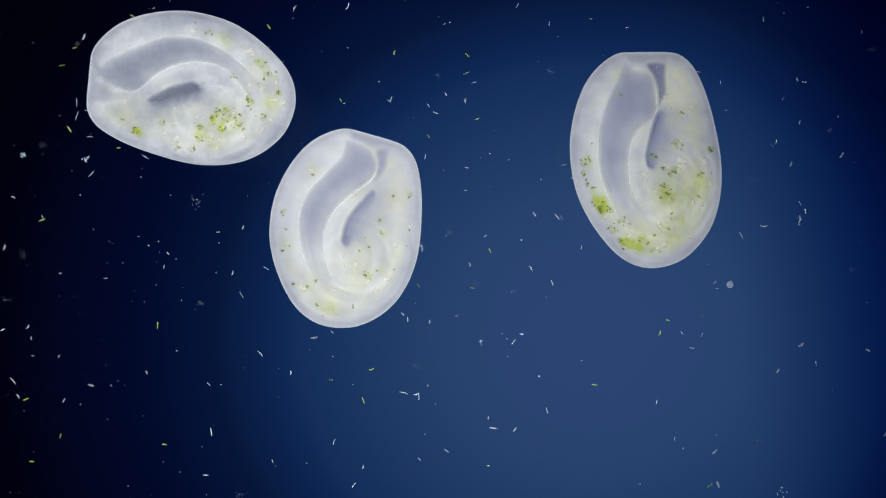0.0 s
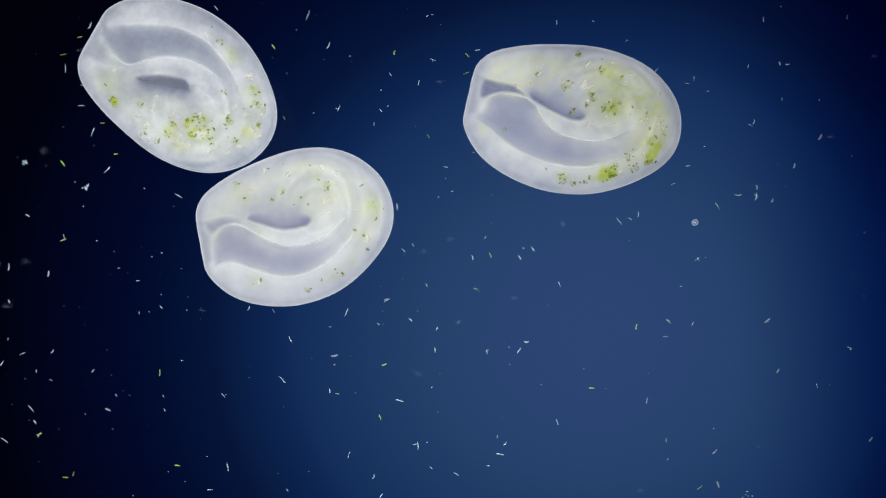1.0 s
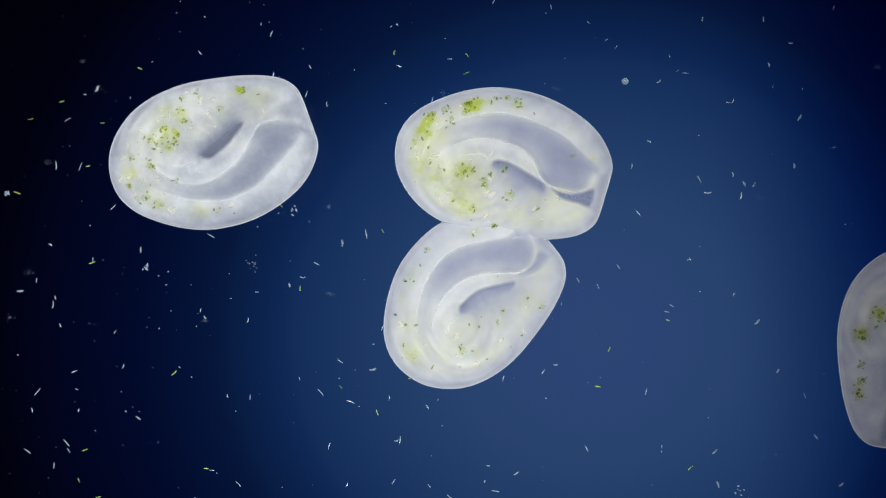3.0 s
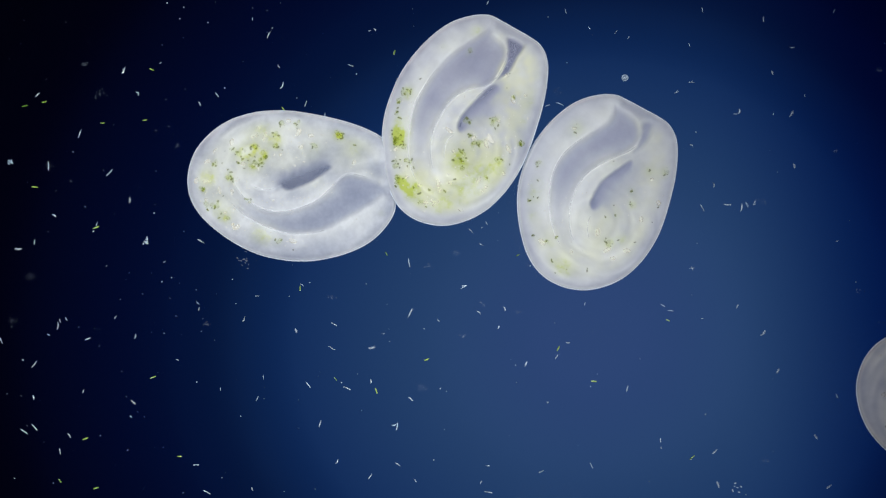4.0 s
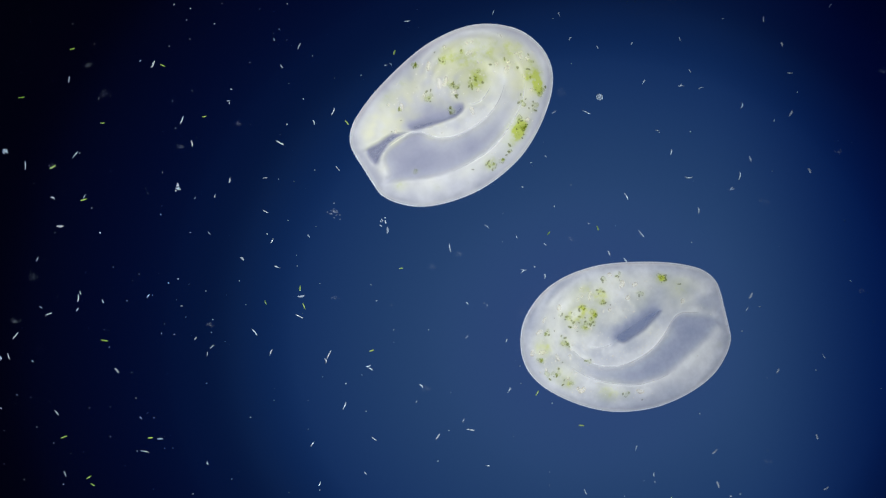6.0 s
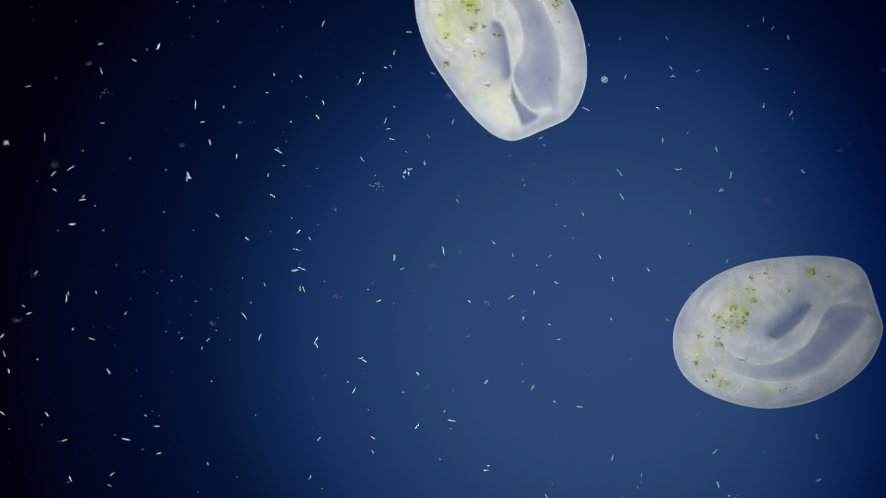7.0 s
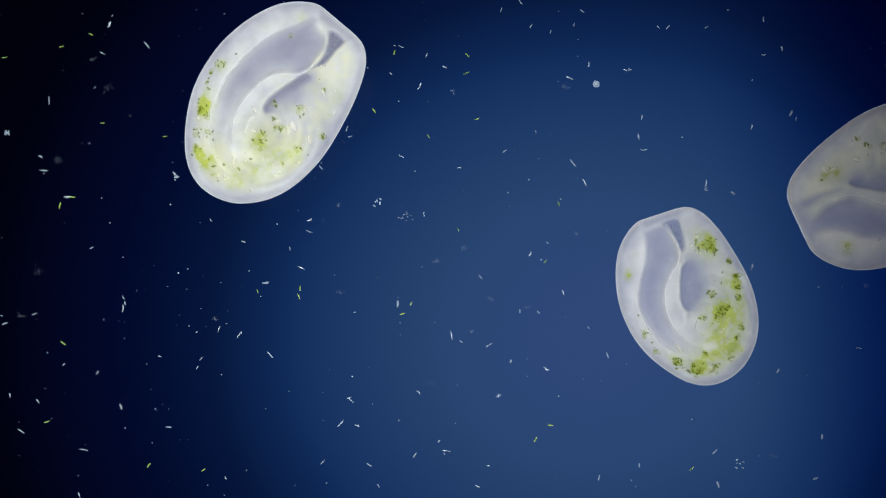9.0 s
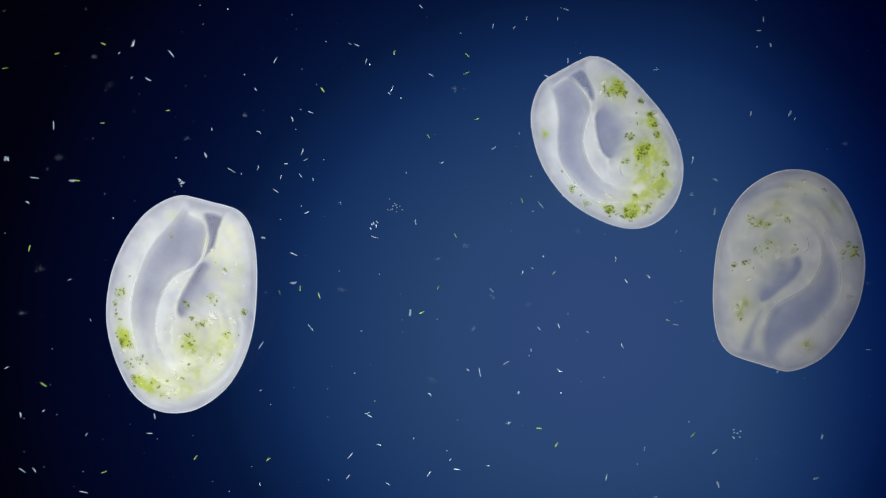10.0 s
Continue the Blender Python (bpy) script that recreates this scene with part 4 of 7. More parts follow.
    swim(ANIMALS["E"], 0,
        (0, 1250, 1500, -90), (0.29, 1236.3, 1479.4, -85.2), (0.57, 1223.3, 1460, -80.7), (0.86, 1210.6, 1440.9, -76.2),
        (1.14, 1197.4, 1421.1, -71.6), (1.43, 1183.3, 1400, -66.7), (1.71, 1167.7, 1376.6, -61.2), (2, 1150, 1350, -55),
        (2.26, 1131.9, 1323.9, -48.8), (2.52, 1112.3, 1296.6, -42.3), (2.78, 1091.8, 1267.4, -35.4), (3.04, 1070.9, 1235.5, -28),
        (3.3, 1050, 1200, -20), (3.57, 1032.2, 1158.1, -12), (3.83, 1014.2, 1113, -3.5), (4.1, 985, 1070, 8), (4.3, 966, 1026, 19),
        (4.5, 932, 997, 34), (4.75, 872, 973, 61), (5, 791, 962, 95), (5.25, 774, 991, 135), (5.5, 768, 1033, 175), (5.75, 754.2, 1076.4, 198.7),
        (6, 740, 1110, 215), (6.26, 726.6, 1142.6, 233.1), (6.52, 714, 1172.5, 249.3), (6.78, 702.1, 1200.1, 263.9), (7.04, 690.8, 1225.8, 277.4),
        (7.3, 680, 1250, 290), (7.6, 668.5, 1275, 302.9), (7.9, 658.2, 1296.1, 313.3), (8.2, 648.9, 1314.1, 321.9), (8.5, 640.3, 1329.7, 329.1),
        (8.8, 632.3, 1343.8, 335.2), (9.1, 624.4, 1357, 341), (9.4, 616.6, 1370.3, 346.7), (9.7, 608.6, 1384.4, 352.9), (10, 600, 1400, 360))
    drift("white", 0, (0, 1415, 217), (0.5, 1400, 199), (1, 1384, 175), (1.5, 1378, 153), (2, 1366, 147), (2.5, 1367, 148), (4, 1369, 201), (4.5, 1352, 233), (5, 1364, 208), (5.5, 1361, 211), (6, 1370, 213), (7.5, 1409, 210), (8, 1409, 210), (8.5, 1409, 210), (9, 1409, 210), (9.5, 1409, 210), (10, 1407, 210), turn=((5, 75),))
    drift("faint", 1, (0, 1400, 291), (0.5, 1406, 294), (1, 1406, 294), (1.5, 1406, 294), (2, 1406, 294), (2.5, 1406, 294), (4, 1406, 294), (4.5, 1406, 294), (5, 1406, 294), (5.5, 1433, 302), (6, 1433, 302), (7.5, 1392, 306), (8, 1334, 338), (8.5, 1317, 368), (9, 1297, 342), (9.5, 1288, 289), (10, 1266, 318))
    drift("white", 2, (0, 23, 674), (0.5, 38, 695), (1, 55, 723), (1.5, 83, 746), (2, 110, 781), (2.5, 127, 790), (4, 61, 756), (4.5, 26, 723), (5, 5, 648), (5.5, 2, 647), (6, -6, 646), (7.5, -28, 649), (8, -29, 651), (8.5, -32, 660), (9, -36, 681), (9.5, -39, 713), (10, -45, 750), turn=((1, 130),))
    drift("faint", 3, (0, 1418, 611), (0.5, 1390, 593), (1, 1358, 568), (1.5, 1331, 548), (2, 1320, 544), (2.5, 1329, 554), (4, 1351, 590), (4.5, 1341, 577), (5, 1326, 554), (5.5, 1322, 534), (6, 1329, 524), (7.5, 1318, 524), (8, 1343, 530), (8.5, 1351, 570), (9, 1331, 473), (9.5, 1283, 389), (10, 1265, 375))
    drift("dim", 4, (0, 1444, 643), (0.5, 1450, 649), (1, 1446, 683), (1.5, 1430, 694), (2, 1416, 684), (2.5, 1404, 698), (4, 1481, 701), (4.5, 1468, 688), (5, 1456, 665), (5.5, 1449, 643), (6, 1458, 631), (7.5, 1478, 612), (8, 1504, 594), (8.5, 1544, 580), (9, 1588, 582), (9.5, 1621, 592), (10, 1625, 595))
    drift("dim", 5, (0, 1269, 511), (0.5, 1226, 510), (1, 1205, 507), (1.5, 1204, 504), (2, 1214, 496), (2.5, 1231, 499), (4, 1243, 564), (4.5, 1222, 573), (5, 1240, 583), (5.5, 1280, 625), (6, 1313, 586), (7.5, 1268, 568), (8, 1259, 557), (8.5, 1236, 548), (9, 1228, 539), (9.5, 1218, 532), (10, 1206, 533))
    drift("dim", 6, (0, 1242, 593), (0.5, 1226, 583), (1, 1226, 573), (1.5, 1237, 557), (2, 1262, 531), (2.5, 1285, 518), (4, 1305, 542), (4.5, 1285, 553), (5, 1272, 556), (5.5, 1280, 556), (6, 1322, 547), (7.5, 1259, 440), (8, 1243, 464), (8.5, 1242, 449), (9, 1229, 438), (9.5, 1212, 421), (10, 1197, 410))
    drift("white", 7, (0, 1352, 401), (0.5, 1355, 366), (1, 1306, 346), (1.5, 1286, 326), (2, 1254, 322), (2.5, 1240, 328), (4, 1288, 363), (4.5, 1269, 360), (5, 1233, 351), (5.5, 1222, 320), (6, 1219, 315), (7.5, 1179, 288), (8, 1158, 277), (8.5, 1156, 273), (9, 1139, 266), (9.5, 1117, 256), (10, 1095, 249), turn=((5, 0),))
    drift("white", 8, (0, 104, 631), (0.5, 155, 642), (1, 164, 657), (1.5, 173, 586), (2, 184, 600), (2.5, 202, 594), (4, 204, 562), (4.5, 204, 544), (5, 193, 553), (5.5, 220, 519), (6, 262, 524), (7.5, 201, 577), (8, 194, 599), (8.5, 179, 617), (9, 172, 660), (9.5, 176, 717), (10, 153, 769), turn=((9, 55),))
    drift("white", 9, (0, 968, 727), (0.5, 971, 734), (1, 986, 747), (1.5, 1014, 769), (2, 1030, 790), (2.5, 1034, 784), (4, 1047, 825), (4.5, 1055, 821), (5, 1083, 867), (5.5, 1081, 894), (6, 1036, 871), (7.5, 955, 890), (8, 947, 903), (8.5, 944, 921), (9, 951, 940), (9.5, 960, 954), (10, 968, 962), turn=((1, 110), (5, 120),))
    drift("dim", 10, (0, 1046, 34), (0.5, 1047, 26), (1, 1050, 38), (1.5, 1050, 31), (2, 1047, 41), (2.5, 1041, 38), (4, 1043, 50), (4.5, 1043, 55), (5, 1042, 62), (5.5, 1048, 63), (6, 1057, 84), (7.5, 1024, 74), (8, 1003, 68), (8.5, 988, 62), (9, 974, 57), (9.5, 959, 56), (10, 932, 33))
    drift("dim", 11, (0, 1386, 175), (0.5, 1348, 141), (1, 1324, 118), (1.5, 1295, 107), (2, 1260, 87), (2.5, 1243, 57), (4, 1243, 18), (4.5, 1220, 62), (5, 1216, 71), (5.5, 1208, 69), (6, 1203, 69), (7.5, 1155, 67), (8, 1106, 40), (8.5, 1037, 12), (9, 1030, 20), (9.5, 1020, 20), (10, 1002, 17))
    drift("green", 12, (0, 476, 48), (0.5, 481, 70), (1, 484, 83), (1.5, 462, 100), (2, 444, 106), (2.5, 488, 172), (4, 502, 194), (4.5, 520, 202), (5, 549, 213), (5.5, 580, 220), (6, 614, 217), (7.5, 544, 205), (8, 548, 207), (8.5, 632, 248), (9, 662, 196), (9.5, 596, 150), (10, 571, 159), turn=((1, 125),))
    drift("white", 13, (0, 259, 660), (0.5, 270, 692), (1, 291, 726), (1.5, 342, 720), (2, 404, 723), (2.5, 407, 709), (4, 390, 689), (4.5, 424, 659), (5, 389, 628), (5.5, 368, 612), (6, 346, 599), (7.5, 318, 599), (8, 308, 616), (8.5, 283, 620), (9, 283, 631), (9.5, 302, 643), (10, 317, 669), turn=((1, 120), (5, 75), (9, -5),))
    drift("green", 14, (0, 279, 576), (0.5, 279, 609), (1, 283, 660), (1.5, 291, 675), (2, 303, 688), (2.5, 311, 658), (4, 271, 668), (4.5, 239, 654), (5, 224, 629), (5.5, 170, 634), (6, 185, 603), (7.5, 152, 600), (8, 147, 602), (8.5, 126, 593), (9, 112, 608), (9.5, 101, 651), (10, 77, 681), turn=((1, 88), (5, 0), (9, -35),))
    drift("green", 15, (0, 740, 505), (0.5, 760, 516), (1, 755, 505), (1.5, 755, 493), (2, 729, 446), (2.5, 677, 395), (4, 684, 449), (4.5, 705, 436), (5, 743, 352), (5.5, 765, 352), (6, 786, 350), (7.5, 814, 366), (8, 816, 382), (8.5, 815, 395), (9, 811, 406), (9.5, 808, 414), (10, 806, 417), turn=((1, 120),))
    drift("dim", 16, (0, 1224, 616), (0.5, 1196, 606), (1, 1178, 596), (1.5, 1165, 585), (2, 1167, 567), (2.5, 1173, 556), (4, 1187, 550), (4.5, 1178, 554), (5, 1178, 561), (5.5, 1184, 571), (6, 1189, 580), (7.5, 1305, 678), (8, 1360, 636), (8.5, 1447, 576), (9, 1520, 616), (9.5, 1539, 617), (10, 1537, 619), turn=((1, 175),))
    drift("green", 17, (0, 1168, 590), (0.5, 1142, 573), (1, 1126, 579), (1.5, 1109, 593), (2, 1106, 608), (2.5, 1110, 619), (4, 988, 617), (4.5, 988, 580), (5, 1006, 619), (5.5, 1009, 643), (6, 951, 696), (7.5, 937, 683), (8, 926, 704), (8.5, 925, 743), (9, 948, 778), (9.5, 974, 790), (10, 985, 787), turn=((1, 75), (5, 60),))
    drift("dim", 18, (0, 839, 146), (0.5, 838, 146), (1, 845, 89), (1.5, 834, 88), (2, 821, 94), (2.5, 808, 102), (4, 770, 110), (4.5, 758, 126), (5, 762, 144), (5.5, 775, 150), (6, 789, 150), (7.5, 758, 123), (8, 803, 131), (8.5, 805, 118), (9, 787, 119), (9.5, 772, 129), (10, 763, 133))
    drift("white", 19, (0, 911, 761), (0.5, 897, 772), (1, 894, 786), (1.5, 905, 813), (2, 908, 828), (2.5, 900, 840), (4, 958, 835), (4.5, 960, 844), (5, 956, 867), (5.5, 938, 889), (6, 900, 892), (7.5, 854, 812), (8, 847, 824), (8.5, 838, 834), (9, 845, 861), (9.5, 858, 880), (10, 867, 892), turn=((1, 50), (9, -20),))
    drift("white", 20, (0, 616, 12), (0.5, 596, 58), (1, 582, 81), (1.5, 556, 106), (2, 522, 127), (2.5, 480, 129), (4, 500, 152), (4.5, 511, 160), (5, 534, 172), (5.5, 560, 179), (6, 590, 198), (7.5, 646, 126), (8, 648, 162), (8.5, 753, 172), (9, 743, 153), (9.5, 721, 153), (10, 694, 158), turn=((1, 65),))
    drift("white", 21, (0, 789, 167), (0.5, 726, 148), (1, 691, 132), (1.5, 658, 136), (2, 626, 138), (2.5, 586, 121), (4, 493, 118), (4.5, 475, 118), (5, 467, 113), (5.5, 469, 107), (6, 498, 118), (7.5, 534, 138), (8, 524, 119), (8.5, 523, 127), (9, 514, 142), (9.5, 462, 122), (10, 452, 158), turn=((5, 125),))
    drift("dim", 22, (0, 758, 187), (0.5, 721, 191), (1, 674, 196), (1.5, 636, 216), (2, 570, 231), (2.5, 540, 268), (4, 555, 296), (4.5, 582, 300), (5, 623, 309), (5.5, 664, 314), (6, 703, 306), (7.5, 735, 299), (8, 761, 309), (8.5, 795, 312), (9, 813, 297), (9.5, 805, 283), (10, 782, 288))
    drift("white", 23, (0, 136, 182), (0.5, 106, 155), (1, 116, 121), (1.5, 167, 126), (2, 175, 245), (2.5, 132, 291), (4, 86, 294), (4.5, 93, 286), (5, 103, 279), (5.5, 106, 275), (6, 45, 293), (7.5, 106, 210), (8, 121, 184), (8.5, 112, 155), (9, 87, 178), (9.5, 67, 217), (10, 95, 222), turn=((5, 92),))
    drift("white", 24, (0, 50, 579), (0.5, 69, 602), (1, 93, 623), (1.5, 142, 640), (2, 179, 672), (2.5, 204, 660), (4, 240, 596), (4.5, 266, 524), (5, 315, 436), (5.5, 354, 377), (6, 407, 320), (7.5, 430, 276), (8, 453, 291), (8.5, 451, 295), (9, 455, 304), (9.5, 460, 312), (10, 457, 297), turn=((1, 55), (5, 80),))
    drift("dim", 25, (0, 369, 680), (0.5, 378, 683), (1, 395, 700), (1.5, 406, 720), (2, 429, 707), (2.5, 436, 703), (4, 455, 706), (4.5, 421, 703), (5, 390, 672), (5.5, 374, 644), (6, 375, 614), (7.5, 363, 601), (8, 358, 610), (8.5, 353, 620), (9, 356, 635), (9.5, 371, 656), (10, 397, 675), turn=((1, 130), (5, 40),))
    drift("green", 26, (0, 107, 772), (0.5, 118, 802), (1, 130, 839), (1.5, 158, 853), (2, 179, 867), (2.5, 165, 850), (4, 106, 851), (4.5, 121, 854), (5, 135, 856), (5.5, 148, 859), (6, 164, 858), (7.5, 213, 862), (8, 230, 877), (8.5, 230, 882), (9, 242, 895), (9.5, 261, 914), (10, 280, 931), turn=((1, 75), (5, 150),))
    drift("white", 27, (0, 364, 841), (0.5, 366, 847), (1, 372, 867), (1.5, 394, 854), (2, 375, 833), (2.5, 378, 834), (4, 347, 823), (4.5, 322, 816), (5, 301, 803), (5.5, 288, 788), (6, 283, 777), (7.5, 277, 746), (8, 288, 741), (8.5, 292, 738), (9, 299, 756), (9.5, 318, 770), (10, 265, 767), turn=((9, 0),))
    drift("white", 28, (0, 714, 695), (0.5, 704, 709), (1, 707, 709), (1.5, 743, 740), (2, 721, 741), (2.5, 635, 730), (4, 614, 687), (4.5, 623, 692), (5, 556, 677), (5.5, 542, 612), (6, 530, 560), (7.5, 536, 460), (8, 531, 466), (8.5, 527, 471), (9, 533, 474), (9.5, 551, 474), (10, 520, 450), turn=((1, 165), (5, 155),))
    drift("white", 29, (0, 643, 827), (0.5, 648, 834), (1, 662, 844), (1.5, 680, 868), (2, 675, 880), (2.5, 640, 877), (4, 597, 818), (4.5, 588, 816), (5, 605, 867), (5.5, 584, 851), (6, 566, 857), (7.5, 547, 841), (8, 550, 861), (8.5, 550, 876), (9, 561, 893), (9.5, 581, 908), (10, 605, 920), turn=((1, 70), (5, 60),))
    drift("green", 30, (0, 836, 510), (0.5, 839, 502), (1, 841, 511), (1.5, 847, 516), (2, 854, 533), (2.5, 879, 550), (4, 916, 452), (4.5, 988, 407), (5, 1014, 392), (5.5, 1000, 380), (6, 971, 413), (7.5, 980, 455), (8, 988, 456), (8.5, 978, 453), (9, 965, 463), (9.5, 955, 475), (10, 980, 483), turn=((1, 165), (5, 230),))
    drift("dim", 31, (0, 859, 418), (0.5, 859, 418), (1, 859, 420), (1.5, 861, 487), (2, 943, 525), (2.5, 974, 538), (4, 1035, 538), (4.5, 1040, 496), (5, 1066, 530), (5.5, 1075, 541), (6, 1077, 555), (7.5, 1090, 565), (8, 1121, 560), (8.5, 1099, 548), (9, 1041, 580), (9.5, 1043, 590), (10, 1040, 588))
    drift("white", 32, (0, 940, 475), (0.5, 911, 436), (1, 920, 456), (1.5, 920, 469), (2, 943, 488), (2.5, 989, 505), (4, 1058, 457), (4.5, 1071, 446), (5, 1079, 442), (5.5, 1082, 443), (6, 1078, 448), (7.5, 1058, 464), (8, 1060, 478), (8.5, 1047, 485), (9, 997, 518), (9.5, 997, 559), (10, 989, 577), turn=((1, 120), (9, 110),))
    drift("faint", 33, (0, 1292, 504), (0.5, 1262, 484), (1, 1230, 394), (1.5, 1147, 309), (2, 1133, 225), (2.5, 1107, 159), (4, 1106, 138), (4.5, 1110, 148), (5, 1036, 172), (5.5, 1041, 170), (6, 1061, 172), (7.5, 1070, 130), (8, 1060, 132), (8.5, 1058, 144), (9, 1055, 148), (9.5, 1044, 150), (10, 1024, 147))
    drift("faint", 34, (0, 8, 438), (0.5, 44, 461), (1, 86, 485), (1.5, 156, 525), (2, 222, 565), (2.5, 256, 502), (4, 230, 354), (4.5, 279, 288), (5, 305, 271), (5.5, 315, 263), (6, 340, 254), (7.5, 375, 250), (8, 366, 246), (8.5, 357, 248), (9, 350, 256), (9.5, 352, 265), (10, 364, 275))
    drift("white", 35, (0, 692, 176), (0.5, 634, 227), (1, 600, 191), (1.5, 580, 194), (2, 560, 164), (2.5, 545, 164), (4, 541, 184), (4.5, 553, 195), (5, 580, 211), (5.5, 612, 221), (6, 648, 218), (7.5, 690, 214), (8, 697, 229), (8.5, 671, 198), (9, 614, 228), (9.5, 547, 266), (10, 535, 269), turn=((9, 70),))
    drift("green", 36, (0, 867, 444), (0.5, 864, 441), (1, 868, 452), (1.5, 867, 450), (2, 883, 472), (2.5, 917, 487), (4, 1036, 424), (4.5, 1054, 409), (5, 1064, 402), (5.5, 1064, 399), (6, 1058, 404), (7.5, 1021, 370), (8, 1017, 376), (8.5, 1018, 371), (9, 989, 361), (9.5, 945, 364), (10, 924, 355), turn=((1, 110),))
    drift("white", 37, (0, 1426, 374), (0.5, 1386, 352), (1, 1340, 332), (1.5, 1318, 315), (2, 1306, 308), (2.5, 1308, 304), (4, 1264, 328), (4.5, 1258, 342), (5, 1233, 387), (5.5, 1239, 374), (6, 1237, 372), (7.5, 1199, 381), (8, 1174, 394), (8.5, 1173, 416), (9, 1159, 413), (9.5, 1142, 405), (10, 1090, 458), turn=((5, 95),))
    drift("white", 38, (0, 521, 15), (0.5, 536, 28), (1, 544, 29), (1.5, 527, 32), (2, 506, 43), (2.5, 490, 56), (4, 475, 62), (4.5, 478, 67), (5, 490, 75), (5.5, 508, 80), (6, 529, 82), (7.5, 580, 28), (8, 547, 86), (8.5, 546, 93), (9, 532, 107), (9.5, 521, 74), (10, 487, 107), turn=((1, 65),))
    drift("white", 39, (0, 55, 599), (0.5, 57, 628), (1, 64, 657), (1.5, 21, 662), (2, 113, 723), (2.5, 135, 732), (4, 147, 693), (4.5, 142, 671), (5, 137, 654), (5.5, 132, 645), (6, 137, 548), (7.5, 126, 605), (8, 127, 614), (8.5, 119, 614), (9, 113, 645), (9.5, 110, 694), (10, 77, 727), turn=((1, 90), (9, 40),))
    drift("white", 40, (0, 113, 709), (0.5, 95, 735), (1, 69, 770), (1.5, 112, 753), (2, 70, 830), (2.5, 82, 833), (4, 106, 799), (4.5, 103, 807), (5, 101, 815), (5.5, 109, 822), (6, 115, 839), (7.5, 129, 849), (8, 132, 851), (8.5, 134, 857), (9, 140, 876), (9.5, 150, 906), (10, 161, 942), turn=((1, 60), (5, 110),))
    drift("green", 41, (0, 291, 787), (0.5, 300, 802), (1, 314, 824), (1.5, 335, 821), (2, 371, 833), (2.5, 375, 837), (4, 318, 808), (4.5, 296, 812), (5, 270, 802), (5.5, 260, 784), (6, 266, 775), (7.5, 294, 818), (8, 312, 822), (8.5, 328, 825), (9, 360, 832), (9.5, 413, 832), (10, 475, 813), turn=((5, 175), (9, 215),))
    drift("white", 42, (0, 1424, 146), (0.5, 1406, 133), (1, 1393, 115), (1.5, 1386, 107), (2, 1380, 101), (2.5, 1398, 77), (4, 1402, 85), (4.5, 1439, 139), (5, 1430, 138), (5.5, 1426, 135), (6, 1398, 130), (7.5, 1352, 122), (8, 1352, 127), (8.5, 1354, 130), (9, 1351, 98), (9.5, 1348, 70), (10, 1343, 55), turn=((5, 0),))
    drift("green", 43, (0, 46, 707), (0.5, 70, 718), (1, 69, 769), (1.5, 87, 793), (2, 107, 814), (2.5, 149, 806), (4, 151, 777), (4.5, 142, 762), (5, 135, 749), (5.5, 130, 741), (6, 113, 774), (7.5, 115, 780), (8, 116, 782), (8.5, 116, 789), (9, 83, 747), (9.5, 132, 787), (10, 184, 836), turn=((9, 20),))
    drift("white", 44, (0, 136, 205), (0.5, 155, 244), (1, 164, 234), (1.5, 162, 250), (2, 153, 285), (2.5, 143, 316), (4, 141, 237), (4.5, 133, 248), (5, 129, 256), (5.5, 132, 265), (6, 133, 274), (7.5, 122, 303), (8, 122, 282), (8.5, 112, 260), (9, 77, 302), (9.5, 35, 311), (10, 61, 315), turn=((5, 70), (9, -5),))
    drift("green", 45, (0, 585, 672), (0.5, 576, 678), (1, 597, 697), (1.5, 648, 747), (2, 665, 759), (2.5, 618, 718), (4, 594, 671), (4.5, 565, 660), (5, 490, 603), (5.5, 473, 569), (6, 470, 536), (7.5, 467, 501), (8, 460, 507), (8.5, 454, 512), (9, 456, 516), (9.5, 472, 520), (10, 495, 518), turn=((1, 170), (5, 110),))
    drift("green", 46, (0, 658, 654), (0.5, 668, 654), (1, 680, 646), (1.5, 706, 652), (2, 728, 666), (2.5, 721, 678), (4, 755, 637), (4.5, 764, 634), (5, 751, 643), (5.5, 723, 644), (6, 658, 621), (7.5, 684, 514), (8, 697, 514), (8.5, 700, 536), (9, 712, 556), (9.5, 730, 565), (10, 746, 554), turn=((1, 20),))
    drift("faint", 47, (0, 747, 440), (0.5, 740, 438), (1, 703, 366), (1.5, 658, 440), (2, 656, 454), (2.5, 603, 428), (4, 619, 437), (4.5, 626, 430), (5, 644, 423), (5.5, 671, 417), (6, 686, 408), (7.5, 699, 487), (8, 699, 503), (8.5, 699, 520), (9, 704, 538), (9.5, 714, 550), (10, 726, 554))
    drift("dim", 48, (0, 826, 297), (0.5, 801, 282), (1, 789, 296), (1.5, 773, 310), (2, 757, 331), (2.5, 750, 343), (4, 851, 433), (4.5, 925, 415), (5, 945, 401), (5.5, 948, 396), (6, 965, 433), (7.5, 985, 511), (8, 978, 514), (8.5, 962, 536), (9, 953, 553), (9.5, 951, 572), (10, 954, 582))
    drift("dim", 49, (0, 789, 418), (0.5, 760, 361), (1, 776, 349), (1.5, 773, 364), (2, 765, 386), (2.5, 769, 397), (4, 853, 403), (4.5, 891, 363), (5, 932, 311), (5.5, 945, 279), (6, 940, 288), (7.5, 920, 329), (8, 916, 335), (8.5, 910, 339), (9, 899, 341), (9.5, 887, 343), (10, 943, 374))
